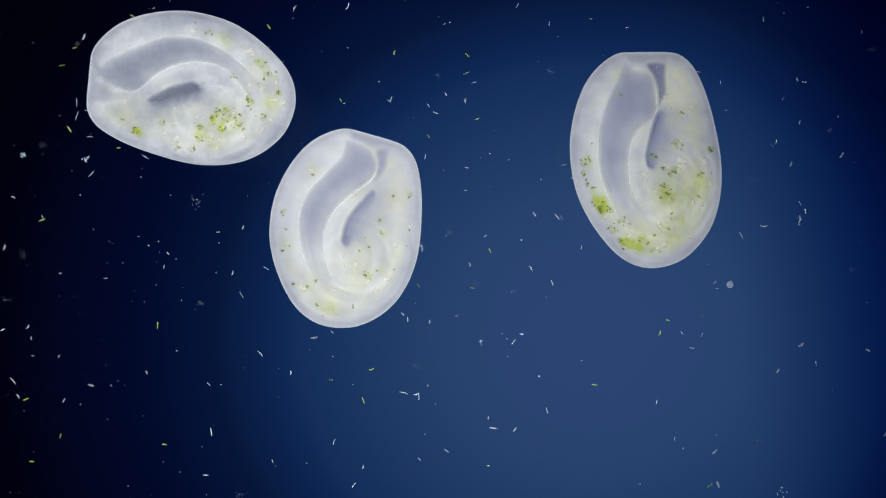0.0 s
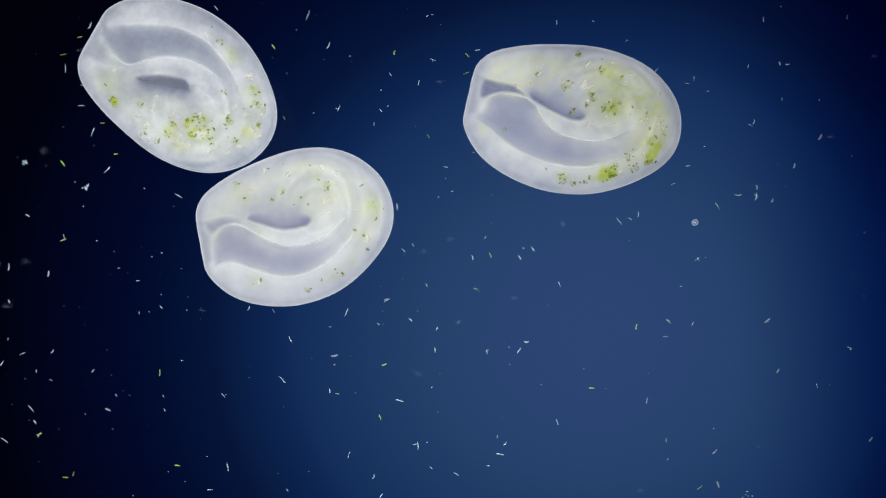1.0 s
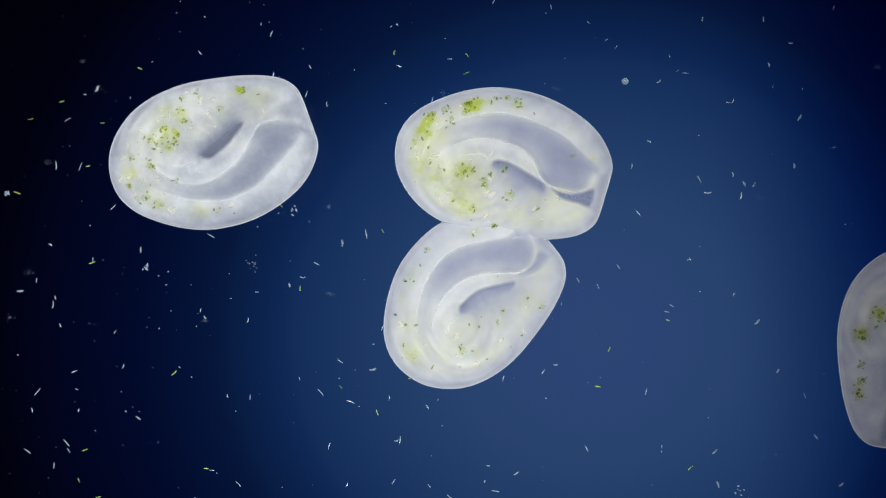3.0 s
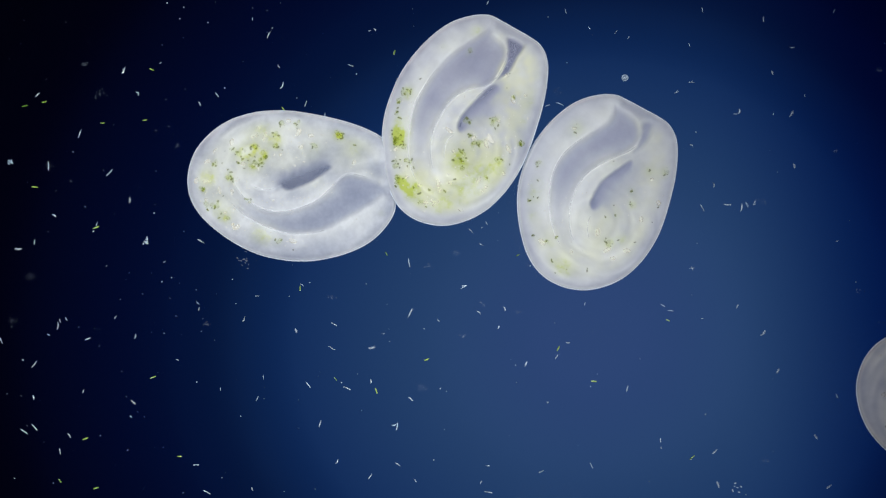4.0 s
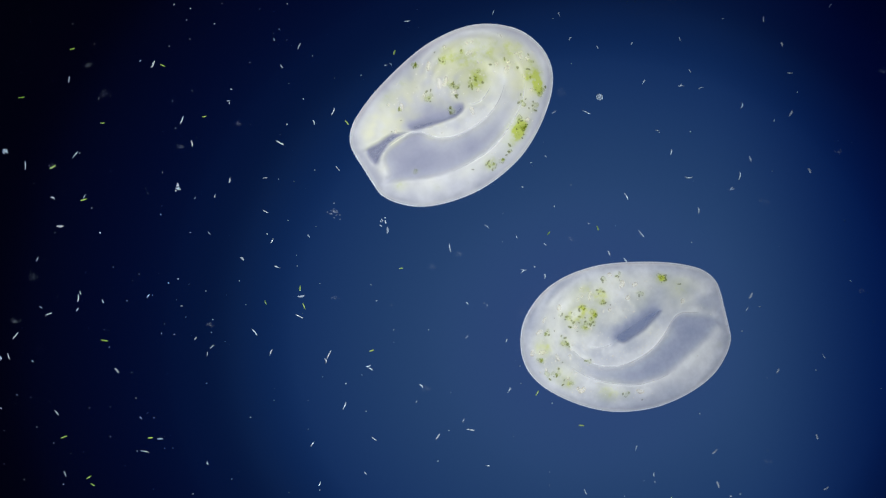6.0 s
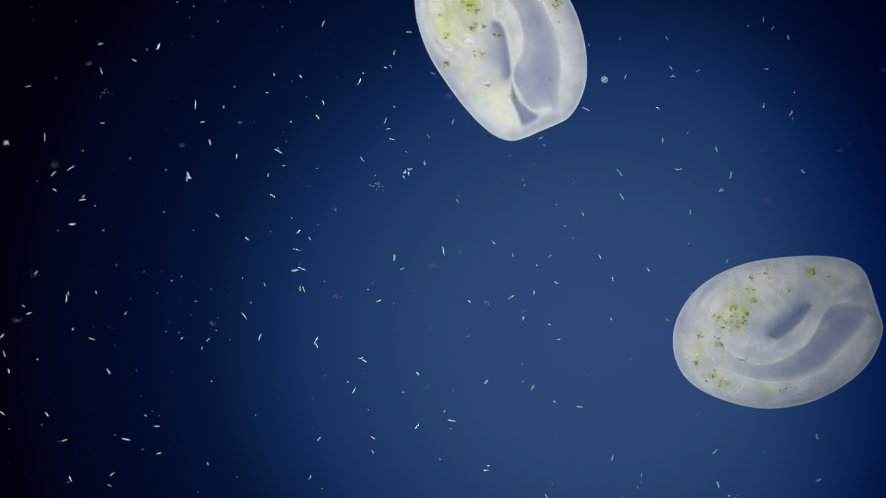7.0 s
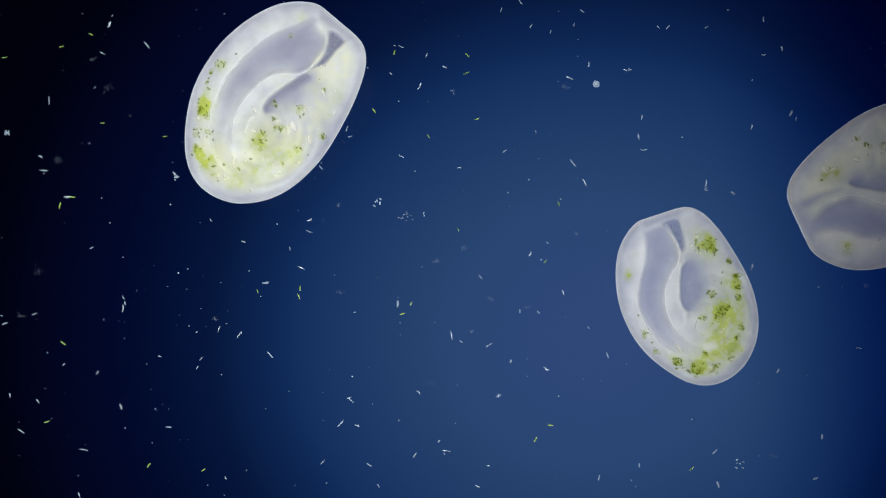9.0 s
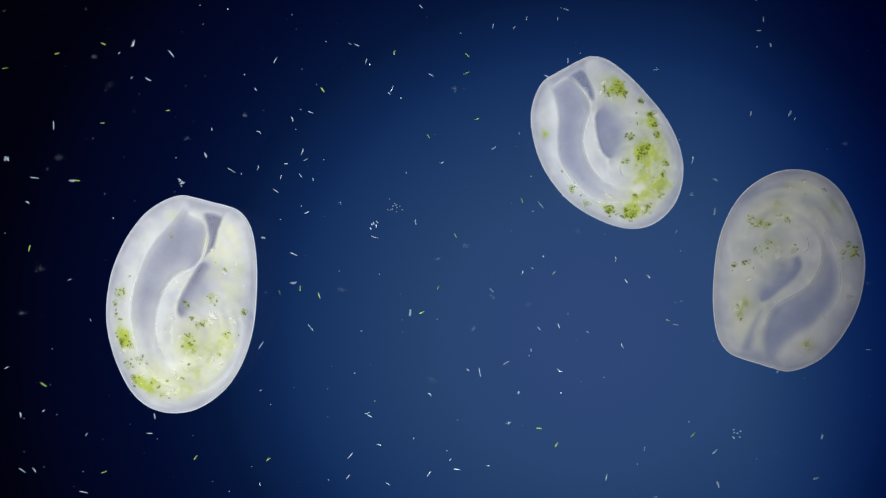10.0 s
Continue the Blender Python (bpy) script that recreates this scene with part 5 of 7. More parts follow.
    drift("dim", 50, (0, 588, 588), (0.5, 590, 562), (1, 484, 550), (1.5, 496, 668), (2, 530, 680), (2.5, 539, 675), (4, 466, 668), (4.5, 421, 701), (5, 391, 678), (5.5, 374, 650), (6, 367, 627), (7.5, 354, 616), (8, 350, 625), (8.5, 345, 635), (9, 349, 651), (9.5, 365, 672), (10, 389, 691))
    drift("white", 51, (0, 427, 522), (0.5, 441, 568), (1, 514, 602), (1.5, 557, 631), (2, 600, 647), (2.5, 605, 647), (4, 588, 617), (4.5, 579, 654), (5, 505, 599), (5.5, 489, 565), (6, 490, 473), (7.5, 536, 441), (8, 534, 449), (8.5, 516, 464), (9, 547, 410), (9.5, 654, 416), (10, 662, 420), turn=((1, 120), (5, 160),))
    drift("white", 52, (0, 482, 816), (0.5, 492, 834), (1, 508, 867), (1.5, 517, 886), (2, 523, 895), (2.5, 508, 893), (4, 446, 866), (4.5, 421, 864), (5, 395, 853), (5.5, 377, 835), (6, 367, 820), (7.5, 369, 823), (8, 374, 830), (8.5, 382, 837), (9, 399, 846), (9.5, 427, 855), (10, 460, 858), turn=((1, 110),))
    drift("white", 53, (0, 626, 859), (0.5, 645, 867), (1, 675, 877), (1.5, 694, 897), (2, 700, 912), (2.5, 708, 873), (4, 655, 844), (4.5, 632, 841), (5, 567, 815), (5.5, 562, 793), (6, 553, 786), (7.5, 568, 776), (8, 567, 790), (8.5, 564, 802), (9, 571, 818), (9.5, 588, 834), (10, 616, 844), turn=((1, 50),))
    drift("white", 54, (0, 741, 701), (0.5, 734, 756), (1, 740, 789), (1.5, 769, 834), (2, 775, 851), (2.5, 718, 815), (4, 703, 755), (4.5, 694, 754), (5, 667, 755), (5.5, 634, 742), (6, 610, 719), (7.5, 633, 688), (8, 631, 697), (8.5, 626, 712), (9, 603, 750), (9.5, 606, 782), (10, 620, 807), turn=((1, 95), (9, 50),))
    drift("clump", 55, (0, 1384, 873), (0.5, 1355, 867), (1, 1323, 880), (1.5, 1312, 881), (2, 1309, 883), (2.5, 1309, 877), (4, 1304, 865), (4.5, 1299, 869), (5, 1297, 875), (5.5, 1297, 883), (6, 1297, 888), (7.5, 1293, 885), (8, 1299, 879), (8.5, 1305, 857), (9, 1309, 823), (9.5, 1309, 792), (10, 1304, 769))
    drift("white", 56, (0, 159, 242), (0.5, 122, 205), (1, 144, 187), (1.5, 145, 199), (2, 137, 235), (2.5, 139, 230), (4, 66, 168), (4.5, 75, 161), (5, 86, 155), (5.5, 101, 144), (6, 122, 141), (7.5, 193, 113), (8, 194, 98), (8.5, 191, 83), (9, 182, 95), (9.5, 198, 109), (10, 262, 141), turn=((1, 0), (5, 60), (9, 150),))
    drift("dim", 57, (0, 753, 276), (0.5, 706, 262), (1, 662, 220), (1.5, 635, 228), (2, 609, 239), (2.5, 585, 181), (4, 575, 203), (4.5, 585, 218), (5, 615, 236), (5.5, 652, 247), (6, 691, 242), (7.5, 762, 324), (8, 763, 352), (8.5, 756, 369), (9, 750, 378), (9.5, 744, 386), (10, 735, 392))
    drift("white", 58, (0, 1029, 438), (0.5, 1090, 426), (1, 1130, 380), (1.5, 1126, 349), (2, 1120, 319), (2.5, 1116, 293), (4, 1125, 309), (4.5, 1125, 318), (5, 1181, 300), (5.5, 1161, 257), (6, 1188, 270), (7.5, 1158, 242), (8, 1142, 250), (8.5, 1133, 258), (9, 1136, 208), (9.5, 1084, 187), (10, 1062, 181), turn=((5, 85),))
    drift("white", 59, (0, 1416, 389), (0.5, 1378, 368), (1, 1339, 348), (1.5, 1320, 327), (2, 1307, 312), (2.5, 1310, 330), (4, 1313, 368), (4.5, 1305, 379), (5, 1305, 375), (5.5, 1296, 368), (6, 1310, 312), (7.5, 1273, 310), (8, 1255, 314), (8.5, 1273, 346), (9, 1250, 325), (9.5, 1240, 295), (10, 1226, 284), turn=((5, 80),))
    drift("white", 60, (0, 297, 449), (0.5, 309, 452), (1, 285, 544), (1.5, 308, 564), (2, 338, 571), (2.5, 363, 567), (4, 350, 537), (4.5, 337, 507), (5, 341, 472), (5.5, 355, 442), (6, 370, 413), (7.5, 385, 378), (8, 377, 378), (8.5, 372, 381), (9, 373, 390), (9.5, 384, 396), (10, 399, 393), turn=((1, 135),))
    drift("dim", 61, (0, 107, 484), (0.5, 152, 475), (1, 210, 475), (1.5, 234, 500), (2, 266, 514), (2.5, 295, 512), (4, 291, 464), (4.5, 290, 430), (5, 305, 398), (5.5, 325, 373), (6, 345, 351), (7.5, 190, 237), (8, 207, 193), (8.5, 196, 161), (9, 168, 155), (9.5, 181, 130), (10, 233, 138), turn=((1, 5), (9, 60),))
    drift("white", 62, (0, 162, 308), (0.5, 185, 289), (1, 190, 301), (1.5, 190, 324), (2, 194, 356), (2.5, 203, 374), (4, 194, 306), (4.5, 237, 260), (5, 270, 240), (5.5, 289, 225), (6, 322, 213), (7.5, 347, 150), (8, 338, 103), (8.5, 315, 92), (9, 260, 80), (9.5, 283, 74), (10, 303, 95), turn=((5, 45), (9, 130),))
    drift("white", 63, (0, 412, 484), (0.5, 427, 514), (1, 441, 546), (1.5, 473, 577), (2, 512, 594), (2.5, 446, 571), (4, 432, 566), (4.5, 407, 546), (5, 430, 452), (5.5, 448, 422), (6, 482, 427), (7.5, 535, 397), (8, 527, 389), (8.5, 526, 393), (9, 548, 390), (9.5, 586, 348), (10, 543, 377), turn=((5, 70), (9, 25),))
    drift("dim", 64, (0, 187, 493), (0.5, 227, 472), (1, 244, 497), (1.5, 331, 487), (2, 390, 456), (2.5, 453, 501), (4, 455, 524), (4.5, 397, 467), (5, 433, 394), (5.5, 440, 368), (6, 469, 315), (7.5, 505, 291), (8, 501, 283), (8.5, 508, 271), (9, 512, 281), (9.5, 511, 290), (10, 506, 290), turn=((5, 5),))
    drift("green", 65, (0, 603, 178), (0.5, 550, 175), (1, 503, 209), (1.5, 508, 276), (2, 488, 315), (2.5, 495, 352), (4, 500, 370), (4.5, 517, 356), (5, 560, 392), (5.5, 663, 438), (6, 710, 475), (7.5, 712, 476), (8, 712, 498), (8.5, 715, 521), (9, 727, 538), (9.5, 755, 533), (10, 775, 510), turn=((1, 115), (5, 170), (9, 245),))
    drift("white", 66, (0, 771, 200), (0.5, 746, 170), (1, 766, 106), (1.5, 747, 83), (2, 729, 133), (2.5, 721, 121), (4, 620, 116), (4.5, 568, 170), (5, 577, 254), (5.5, 614, 261), (6, 653, 255), (7.5, 702, 246), (8, 709, 261), (8.5, 713, 273), (9, 710, 277), (9.5, 612, 193), (10, 550, 199), turn=((5, 160),))
    drift("dim", 67, (0, 824, 178), (0.5, 768, 140), (1, 741, 147), (1.5, 735, 141), (2, 714, 149), (2.5, 772, 173), (4, 746, 181), (4.5, 746, 192), (5, 759, 203), (5.5, 775, 206), (6, 790, 206), (7.5, 805, 229), (8, 809, 241), (8.5, 786, 139), (9, 755, 98), (9.5, 681, 101), (10, 648, 109))
    drift("green", 68, (0, 110, 116), (0.5, 107, 105), (1, 112, 97), (1.5, 123, 103), (2, 127, 142), (2.5, 78, 215), (4, 44, 188), (4.5, 57, 179), (5, 54, 181), (5.5, 43, 173), (6, 38, 173), (7.5, 54, 135), (8, 40, 116), (8.5, 25, 103), (9, 8, 102), (9.5, 1, 111), (10, 9, 121), turn=((5, 10),))
    drift("green", 69, (0, 123, 229), (0.5, 108, 263), (1, 111, 289), (1.5, 64, 323), (2, 31, 348), (2.5, 23, 344), (4, 61, 331), (4.5, 67, 312), (5, 70, 300), (5.5, 89, 283), (6, 93, 296), (7.5, 98, 308), (8, 114, 298), (8.5, 107, 292), (9, 106, 364), (9.5, 69, 426), (10, 52, 440), turn=((1, 125), (5, 195), (9, 255),))
    drift("green", 70, (0, 210, 262), (0.5, 213, 276), (1, 205, 273), (1.5, 155, 250), (2, 146, 284), (2.5, 135, 316), (4, 256, 213), (4.5, 296, 204), (5, 317, 208), (5.5, 332, 205), (6, 361, 207), (7.5, 355, 220), (8, 346, 222), (8.5, 320, 230), (9, 292, 242), (9.5, 279, 181), (10, 297, 196), turn=((1, 8),))
    drift("dim", 71, (0, 386, 411), (0.5, 396, 440), (1, 406, 474), (1.5, 431, 503), (2, 467, 520), (2.5, 534, 487), (4, 534, 504), (4.5, 516, 492), (5, 513, 468), (5.5, 527, 444), (6, 546, 418), (7.5, 550, 433), (8, 553, 461), (8.5, 511, 447), (9, 513, 440), (9.5, 553, 403), (10, 554, 318))
    drift("faint", 72, (0, 430, 403), (0.5, 437, 429), (1, 444, 461), (1.5, 468, 492), (2, 502, 512), (2.5, 507, 477), (4, 524, 585), (4.5, 432, 556), (5, 417, 524), (5.5, 421, 491), (6, 429, 458), (7.5, 438, 419), (8, 431, 421), (8.5, 426, 424), (9, 431, 428), (9.5, 447, 430), (10, 466, 421))
    drift("white", 73, (0, 290, 473), (0.5, 268, 516), (1, 246, 554), (1.5, 270, 564), (2, 316, 583), (2.5, 355, 552), (4, 352, 547), (4.5, 318, 487), (5, 344, 430), (5.5, 364, 401), (6, 380, 347), (7.5, 499, 308), (8, 484, 315), (8.5, 484, 305), (9, 489, 313), (9.5, 495, 318), (10, 497, 314), turn=((1, 85), (5, 75),))
    drift("white", 74, (0, 471, 475), (0.5, 477, 498), (1, 489, 526), (1.5, 524, 558), (2, 569, 578), (2.5, 549, 450), (4, 591, 574), (4.5, 540, 622), (5, 487, 539), (5.5, 493, 488), (6, 470, 375), (7.5, 487, 337), (8, 472, 320), (8.5, 471, 323), (9, 477, 331), (9.5, 485, 335), (10, 488, 338), turn=((5, 150),))
    drift("white", 75, (0, 374, 764), (0.5, 390, 789), (1, 403, 827), (1.5, 421, 839), (2, 432, 846), (2.5, 432, 849), (4, 366, 871), (4.5, 331, 871), (5, 292, 845), (5.5, 276, 818), (6, 256, 799), (7.5, 207, 775), (8, 187, 778), (8.5, 165, 779), (9, 148, 796), (9.5, 147, 825), (10, 148, 871), turn=((1, 100), (5, 170), (9, 170),))
    drift("white", 76, (0, 515, 660), (0.5, 560, 672), (1, 584, 692), (1.5, 649, 660), (2, 679, 673), (2.5, 701, 714), (4, 657, 675), (4.5, 681, 674), (5, 626, 691), (5.5, 594, 668), (6, 577, 638), (7.5, 559, 609), (8, 611, 691), (8.5, 609, 715), (9, 632, 753), (9.5, 654, 776), (10, 671, 787), turn=((5, 92), (9, 160),))
    drift("dim", 77, (0, 757, 683), (0.5, 761, 686), (1, 764, 686), (1.5, 779, 692), (2, 792, 701), (2.5, 775, 712), (4, 779, 688), (4.5, 799, 684), (5, 796, 714), (5.5, 766, 723), (6, 737, 711), (7.5, 708, 693), (8, 702, 705), (8.5, 700, 723), (9, 706, 744), (9.5, 718, 763), (10, 732, 776), turn=((5, 50),))
    drift("dim", 78, (0, 742, 813), (0.5, 750, 811), (1, 763, 828), (1.5, 782, 836), (2, 788, 853), (2.5, 776, 864), (4, 735, 851), (4.5, 723, 851), (5, 703, 856), (5.5, 674, 852), (6, 647, 838), (7.5, 664, 792), (8, 663, 823), (8.5, 662, 839), (9, 670, 860), (9.5, 684, 878), (10, 702, 893))
    drift("white", 79, (0, 790, 798), (0.5, 798, 822), (1, 807, 839), (1.5, 841, 870), (2, 845, 887), (2.5, 836, 899), (4, 704, 822), (4.5, 694, 844), (5, 660, 851), (5.5, 633, 844), (6, 662, 777), (7.5, 656, 775), (8, 648, 787), (8.5, 646, 803), (9, 653, 823), (9.5, 668, 842), (10, 686, 856), turn=((1, 145),))
    drift("white", 80, (0, 874, 758), (0.5, 880, 789), (1, 885, 804), (1.5, 939, 867), (2, 905, 851), (2.5, 887, 865), (4, 864, 871), (4.5, 869, 799), (5, 874, 798), (5.5, 854, 787), (6, 833, 761), (7.5, 789, 744), (8, 785, 757), (8.5, 784, 775), (9, 790, 798), (9.5, 800, 818), (10, 810, 831), turn=((5, 170),))
    drift("white", 81, (0, 832, 468), (0.5, 838, 450), (1, 837, 456), (1.5, 842, 473), (2, 856, 494), (2.5, 884, 510), (4, 894, 547), (4.5, 940, 508), (5, 1028, 482), (5.5, 1035, 487), (6, 965, 489), (7.5, 942, 536), (8, 937, 545), (8.5, 977, 455), (9, 939, 450), (9.5, 928, 475), (10, 925, 483), turn=((5, 105), (9, 65),))
    drift("dim", 82, (0, 947, 381), (0.5, 923, 401), (1, 944, 442), (1.5, 978, 462), (2, 1037, 475), (2.5, 1087, 476), (4, 1100, 460), (4.5, 1104, 456), (5, 1108, 455), (5.5, 1110, 456), (6, 1108, 461), (7.5, 1162, 481), (8, 1150, 470), (8.5, 1142, 469), (9, 1129, 470), (9.5, 1076, 544), (10, 1109, 498))
    drift("white", 83, (0, 986, 384), (0.5, 1037, 416), (1, 1096, 392), (1.5, 1098, 365), (2, 1098, 339), (2.5, 1124, 366), (4, 1133, 387), (4.5, 1156, 429), (5, 1142, 418), (5.5, 1139, 415), (6, 1135, 414), (7.5, 1068, 268), (8, 1042, 268), (8.5, 1028, 276), (9, 1014, 289), (9.5, 972, 316), (10, 957, 363), turn=((5, 130),))
    drift("white", 84, (0, 722, 566), (0.5, 769, 603), (1, 770, 619), (1.5, 815, 638), (2, 818, 671), (2.5, 790, 726), (4, 727, 706), (4.5, 723, 707), (5, 692, 720), (5.5, 665, 702), (6, 656, 653), (7.5, 635, 638), (8, 623, 677), (8.5, 618, 692), (9, 622, 709), (9.5, 636, 725), (10, 654, 736), turn=((1, 95), (5, 150),))
    drift("dim", 85, (0, 1275, 146), (0.5, 1243, 142), (1, 1228, 139), (1.5, 1182, 130), (2, 1162, 112), (2.5, 1173, 109), (4, 1220, 80), (4.5, 1243, 131), (5, 1237, 138), (5.5, 1226, 136), (6, 1221, 126), (7.5, 1178, 114), (8, 1282, 93), (8.5, 1231, 89), (9, 1165, 48), (9.5, 1147, 12), (10, 1129, -5))
    drift("dim", 86, (0, 1235, 127), (0.5, 1233, 152), (1, 1216, 148), (1.5, 1170, 139), (2, 1150, 120), (2.5, 1193, 124), (4, 1224, 146), (4.5, 1230, 159), (5, 1222, 166), (5.5, 1211, 162), (6, 1205, 152), (7.5, 1168, 133), (8, 1139, 136), (8.5, 1132, 136), (9, 1113, 124), (9.5, 1092, 113), (10, 1162, 123))
    drift("faint", 87, (0, 1490, 275), (0.5, 1470, 259), (1, 1452, 243), (1.5, 1475, 236), (2, 1433, 222), (2.5, 1422, 214), (4, 1401, 202), (4.5, 1401, 202), (5, 1403, 201), (5.5, 1401, 201), (6, 1400, 201), (7.5, 1400, 201), (8, 1400, 201), (8.5, 1400, 201), (9, 1400, 201), (9.5, 1400, 201), (10, 1398, 201))
    drift("dim", 88, (0, 1416, 360), (0.5, 1393, 341), (1, 1338, 348), (1.5, 1320, 328), (2, 1308, 320), (2.5, 1312, 314), (4, 1322, 364), (4.5, 1322, 363), (5, 1326, 318), (5.5, 1328, 312), (6, 1328, 283), (7.5, 1220, 265), (8, 1188, 257), (8.5, 1174, 234), (9, 1130, 244), (9.5, 1148, 225), (10, 1127, 216))
    drift("dim", 89, (0, 1430, 13), (0.5, 1418, 2), (1, 1407, -8), (1.5, 1397, -15), (2, 1388, -21), (2.5, 1382, -26), (4, 1384, -21), (4.5, 1384, -16), (5, 1382, -15), (5.5, 1379, -18), (6, 1280, 33), (7.5, 1340, 48), (8, 1320, 50), (8.5, 1300, 37), (9, 1288, 18), (9.5, 1274, -7), (10, 1265, -30))
    drift("dim", 90, (0, 1525, 57), (0.5, 1510, 43), (1, 1499, 31), (1.5, 1489, 22), (2, 1481, 17), (2.5, 1475, 13), (4, 1476, 20), (4.5, 1475, 21), (5, 1471, 19), (5.5, 1468, 15), (6, 1469, 10), (7.5, 1332, 83), (8, 1337, 103), (8.5, 1295, 100), (9, 1250, 48), (9.5, 1231, 3), (10, 1219, -20))
    drift("dim", 91, (0, 1209, 794), (0.5, 1184, 802), (1, 1182, 813), (1.5, 1187, 828), (2, 1194, 845), (2.5, 1171, 815), (4, 1170, 793), (4.5, 1167, 802), (5, 1168, 818), (5.5, 1169, 837), (6, 1159, 853), (7.5, 1116, 867), (8, 1110, 872), (8.5, 1111, 867), (9, 1117, 850), (9.5, 1124, 833), (10, 1128, 822), turn=((1, 110),))
    drift("green", 92, (0, 56, 817), (0.5, 84, 828), (1, 116, 845), (1.5, 144, 856), (2, 163, 874), (2.5, 174, 883), (4, 170, 864), (4.5, 161, 856), (5, 155, 849), (5.5, 154, 845), (6, 157, 845), (7.5, 221, 837), (8, 234, 833), (8.5, 240, 821), (9, 263, 824), (9.5, 315, 841), (10, 346, 810), turn=((1, 175), (9, 235),))
    drift("clump", 93, (0, 152, 281), (0.5, 156, 285), (1, 152, 331), (1.5, 159, 430), (2, 230, 479), (2.5, 258, 480), (4, 258, 427), (4.5, 262, 396), (5, 277, 369), (5.5, 295, 349), (6, 314, 332), (7.5, 334, 307), (8, 327, 303), (8.5, 318, 305), (9, 310, 312), (9.5, 309, 319), (10, 320, 323))
    drift("dim", 94, (0, 1110, 49), (0.5, 1107, 49), (1, 1109, 72), (1.5, 1115, 66), (2, 1098, 56), (2.5, 1063, 72), (4, 1112, 67), (4.5, 1116, 76), (5, 1115, 84), (5.5, 1114, 83), (6, 1118, 77), (7.5, 1075, 65), (8, 1051, 59), (8.5, 1032, 51), (9, 1016, 44), (9.5, 1000, 39), (10, 987, 33))
    drift("dim", 95, (0, 972, 42), (0.5, 968, 36), (1, 985, 40), (1.5, 969, 20), (2, 959, 15), (2.5, 965, 12), (4, 1001, 20), (4.5, 1011, 28), (5, 999, 39), (5.5, 1005, 41), (6, 989, 25), (7.5, 963, 14), (8, 946, 10), (8.5, 933, 6), (9, 921, 4), (9.5, 907, 6), (10, 745, 12))
    drift("white", 96, (0, 257, 278), (0.5, 265, 289), (1, 316, 347), (1.5, 328, 374), (2, 352, 393), (2.5, 379, 407), (4, 355, 427), (4.5, 384, 332), (5, 442, 299), (5.5, 452, 277), (6, 495, 253), (7.5, 487, 273), (8, 426, 268), (8.5, 415, 265), (9, 415, 276), (9.5, 417, 288), (10, 410, 302), turn=((5, 150),))
    drift("dim", 97, (0, 1163, 119), (0.5, 1155, 115), (1, 1162, 124), (1.5, 1144, 113), (2, 1125, 97), (2.5, 1091, 90), (4, 1090, 57), (4.5, 1097, 42), (5, 1095, 50), (5.5, 1097, 50), (6, 1009, 68), (7.5, 983, 59), (8, 966, 53), (8.5, 952, 48), (9, 940, 46), (9.5, 926, 46), (10, 910, 49))
    drift("green", 98, (0, 1257, 859), (0.5, 1246, 861), (1, 1239, 863), (1.5, 1235, 868), (2, 1234, 868), (2.5, 1221, 850), (4, 1225, 810), (4.5, 1216, 819), (5, 1213, 844), (5.5, 1193, 871), (6, 1185, 884), (7.5, 1155, 893), (8, 1155, 891), (8.5, 1207, 893), (9, 1224, 830), (9.5, 1230, 786), (10, 1226, 770), turn=((5, 40),))
    drift("white", 99, (0, 1194, 777), (0.5, 1185, 777), (1, 1179, 779), (1.5, 1178, 796), (2, 1162, 808), (2.5, 1171, 801), (4, 1169, 779), (4.5, 1164, 788), (5, 1166, 804), (5.5, 1167, 823), (6, 1157, 840), (7.5, 1128, 843), (8, 1124, 847), (8.5, 1124, 841), (9, 1131, 824), (9.5, 1137, 807), (10, 1140, 795), turn=((1, 90),))
    drift("white", 100, (0, 1162, 713), (0.5, 1152, 710), (1, 1145, 709), (1.5, 1144, 711), (2, 1145, 710), (2.5, 1147, 701), (4, 1110, 688), (4.5, 1090, 686), (5, 1104, 706), (5.5, 1138, 740), (6, 1126, 793), (7.5, 1067, 815), (8, 1058, 827), (8.5, 1055, 840), (9, 1060, 846), (9.5, 1067, 847), (10, 1073, 845), turn=((5, 75),))
    drift("faint", 101, (0, 1536, 620), (0.5, 1521, 617), (1, 1504, 616), (1.5, 1482, 606), (2, 1470, 668), (2.5, 1444, 773), (4, 1444, 773), (4.5, 1444, 773), (5, 1444, 773), (5.5, 1446, 773), (6, 1446, 773), (7.5, 1446, 773), (8, 1446, 773), (8.5, 1446, 773), (9, 1455, 773), (9.5, 1455, 773), (10, 1455, 773))
    drift("dim", 102, (0, 1265, 500), (0.5, 1248, 482), (1, 1234, 459), (1.5, 1210, 446), (2, 1202, 442), (2.5, 1211, 450), (4, 1224, 475), (4.5, 1222, 482), (5, 1225, 484), (5.5, 1237, 536), (6, 1241, 539), (7.5, 1217, 514), (8, 1225, 534), (8.5, 1219, 532), (9, 1210, 526), (9.5, 1200, 520), (10, 1147, 490))
    drift("dim", 103, (0, 260, 658), (0.5, 273, 682), (1, 289, 701), (1.5, 296, 700), (2, 311, 701), (2.5, 318, 672), (4, 314, 637), (4.5, 294, 614), (5, 299, 577), (5.5, 312, 557), (6, 322, 542), (7.5, 352, 533), (8, 351, 547), (8.5, 343, 562), (9, 348, 588), (9.5, 366, 634), (10, 461, 691))
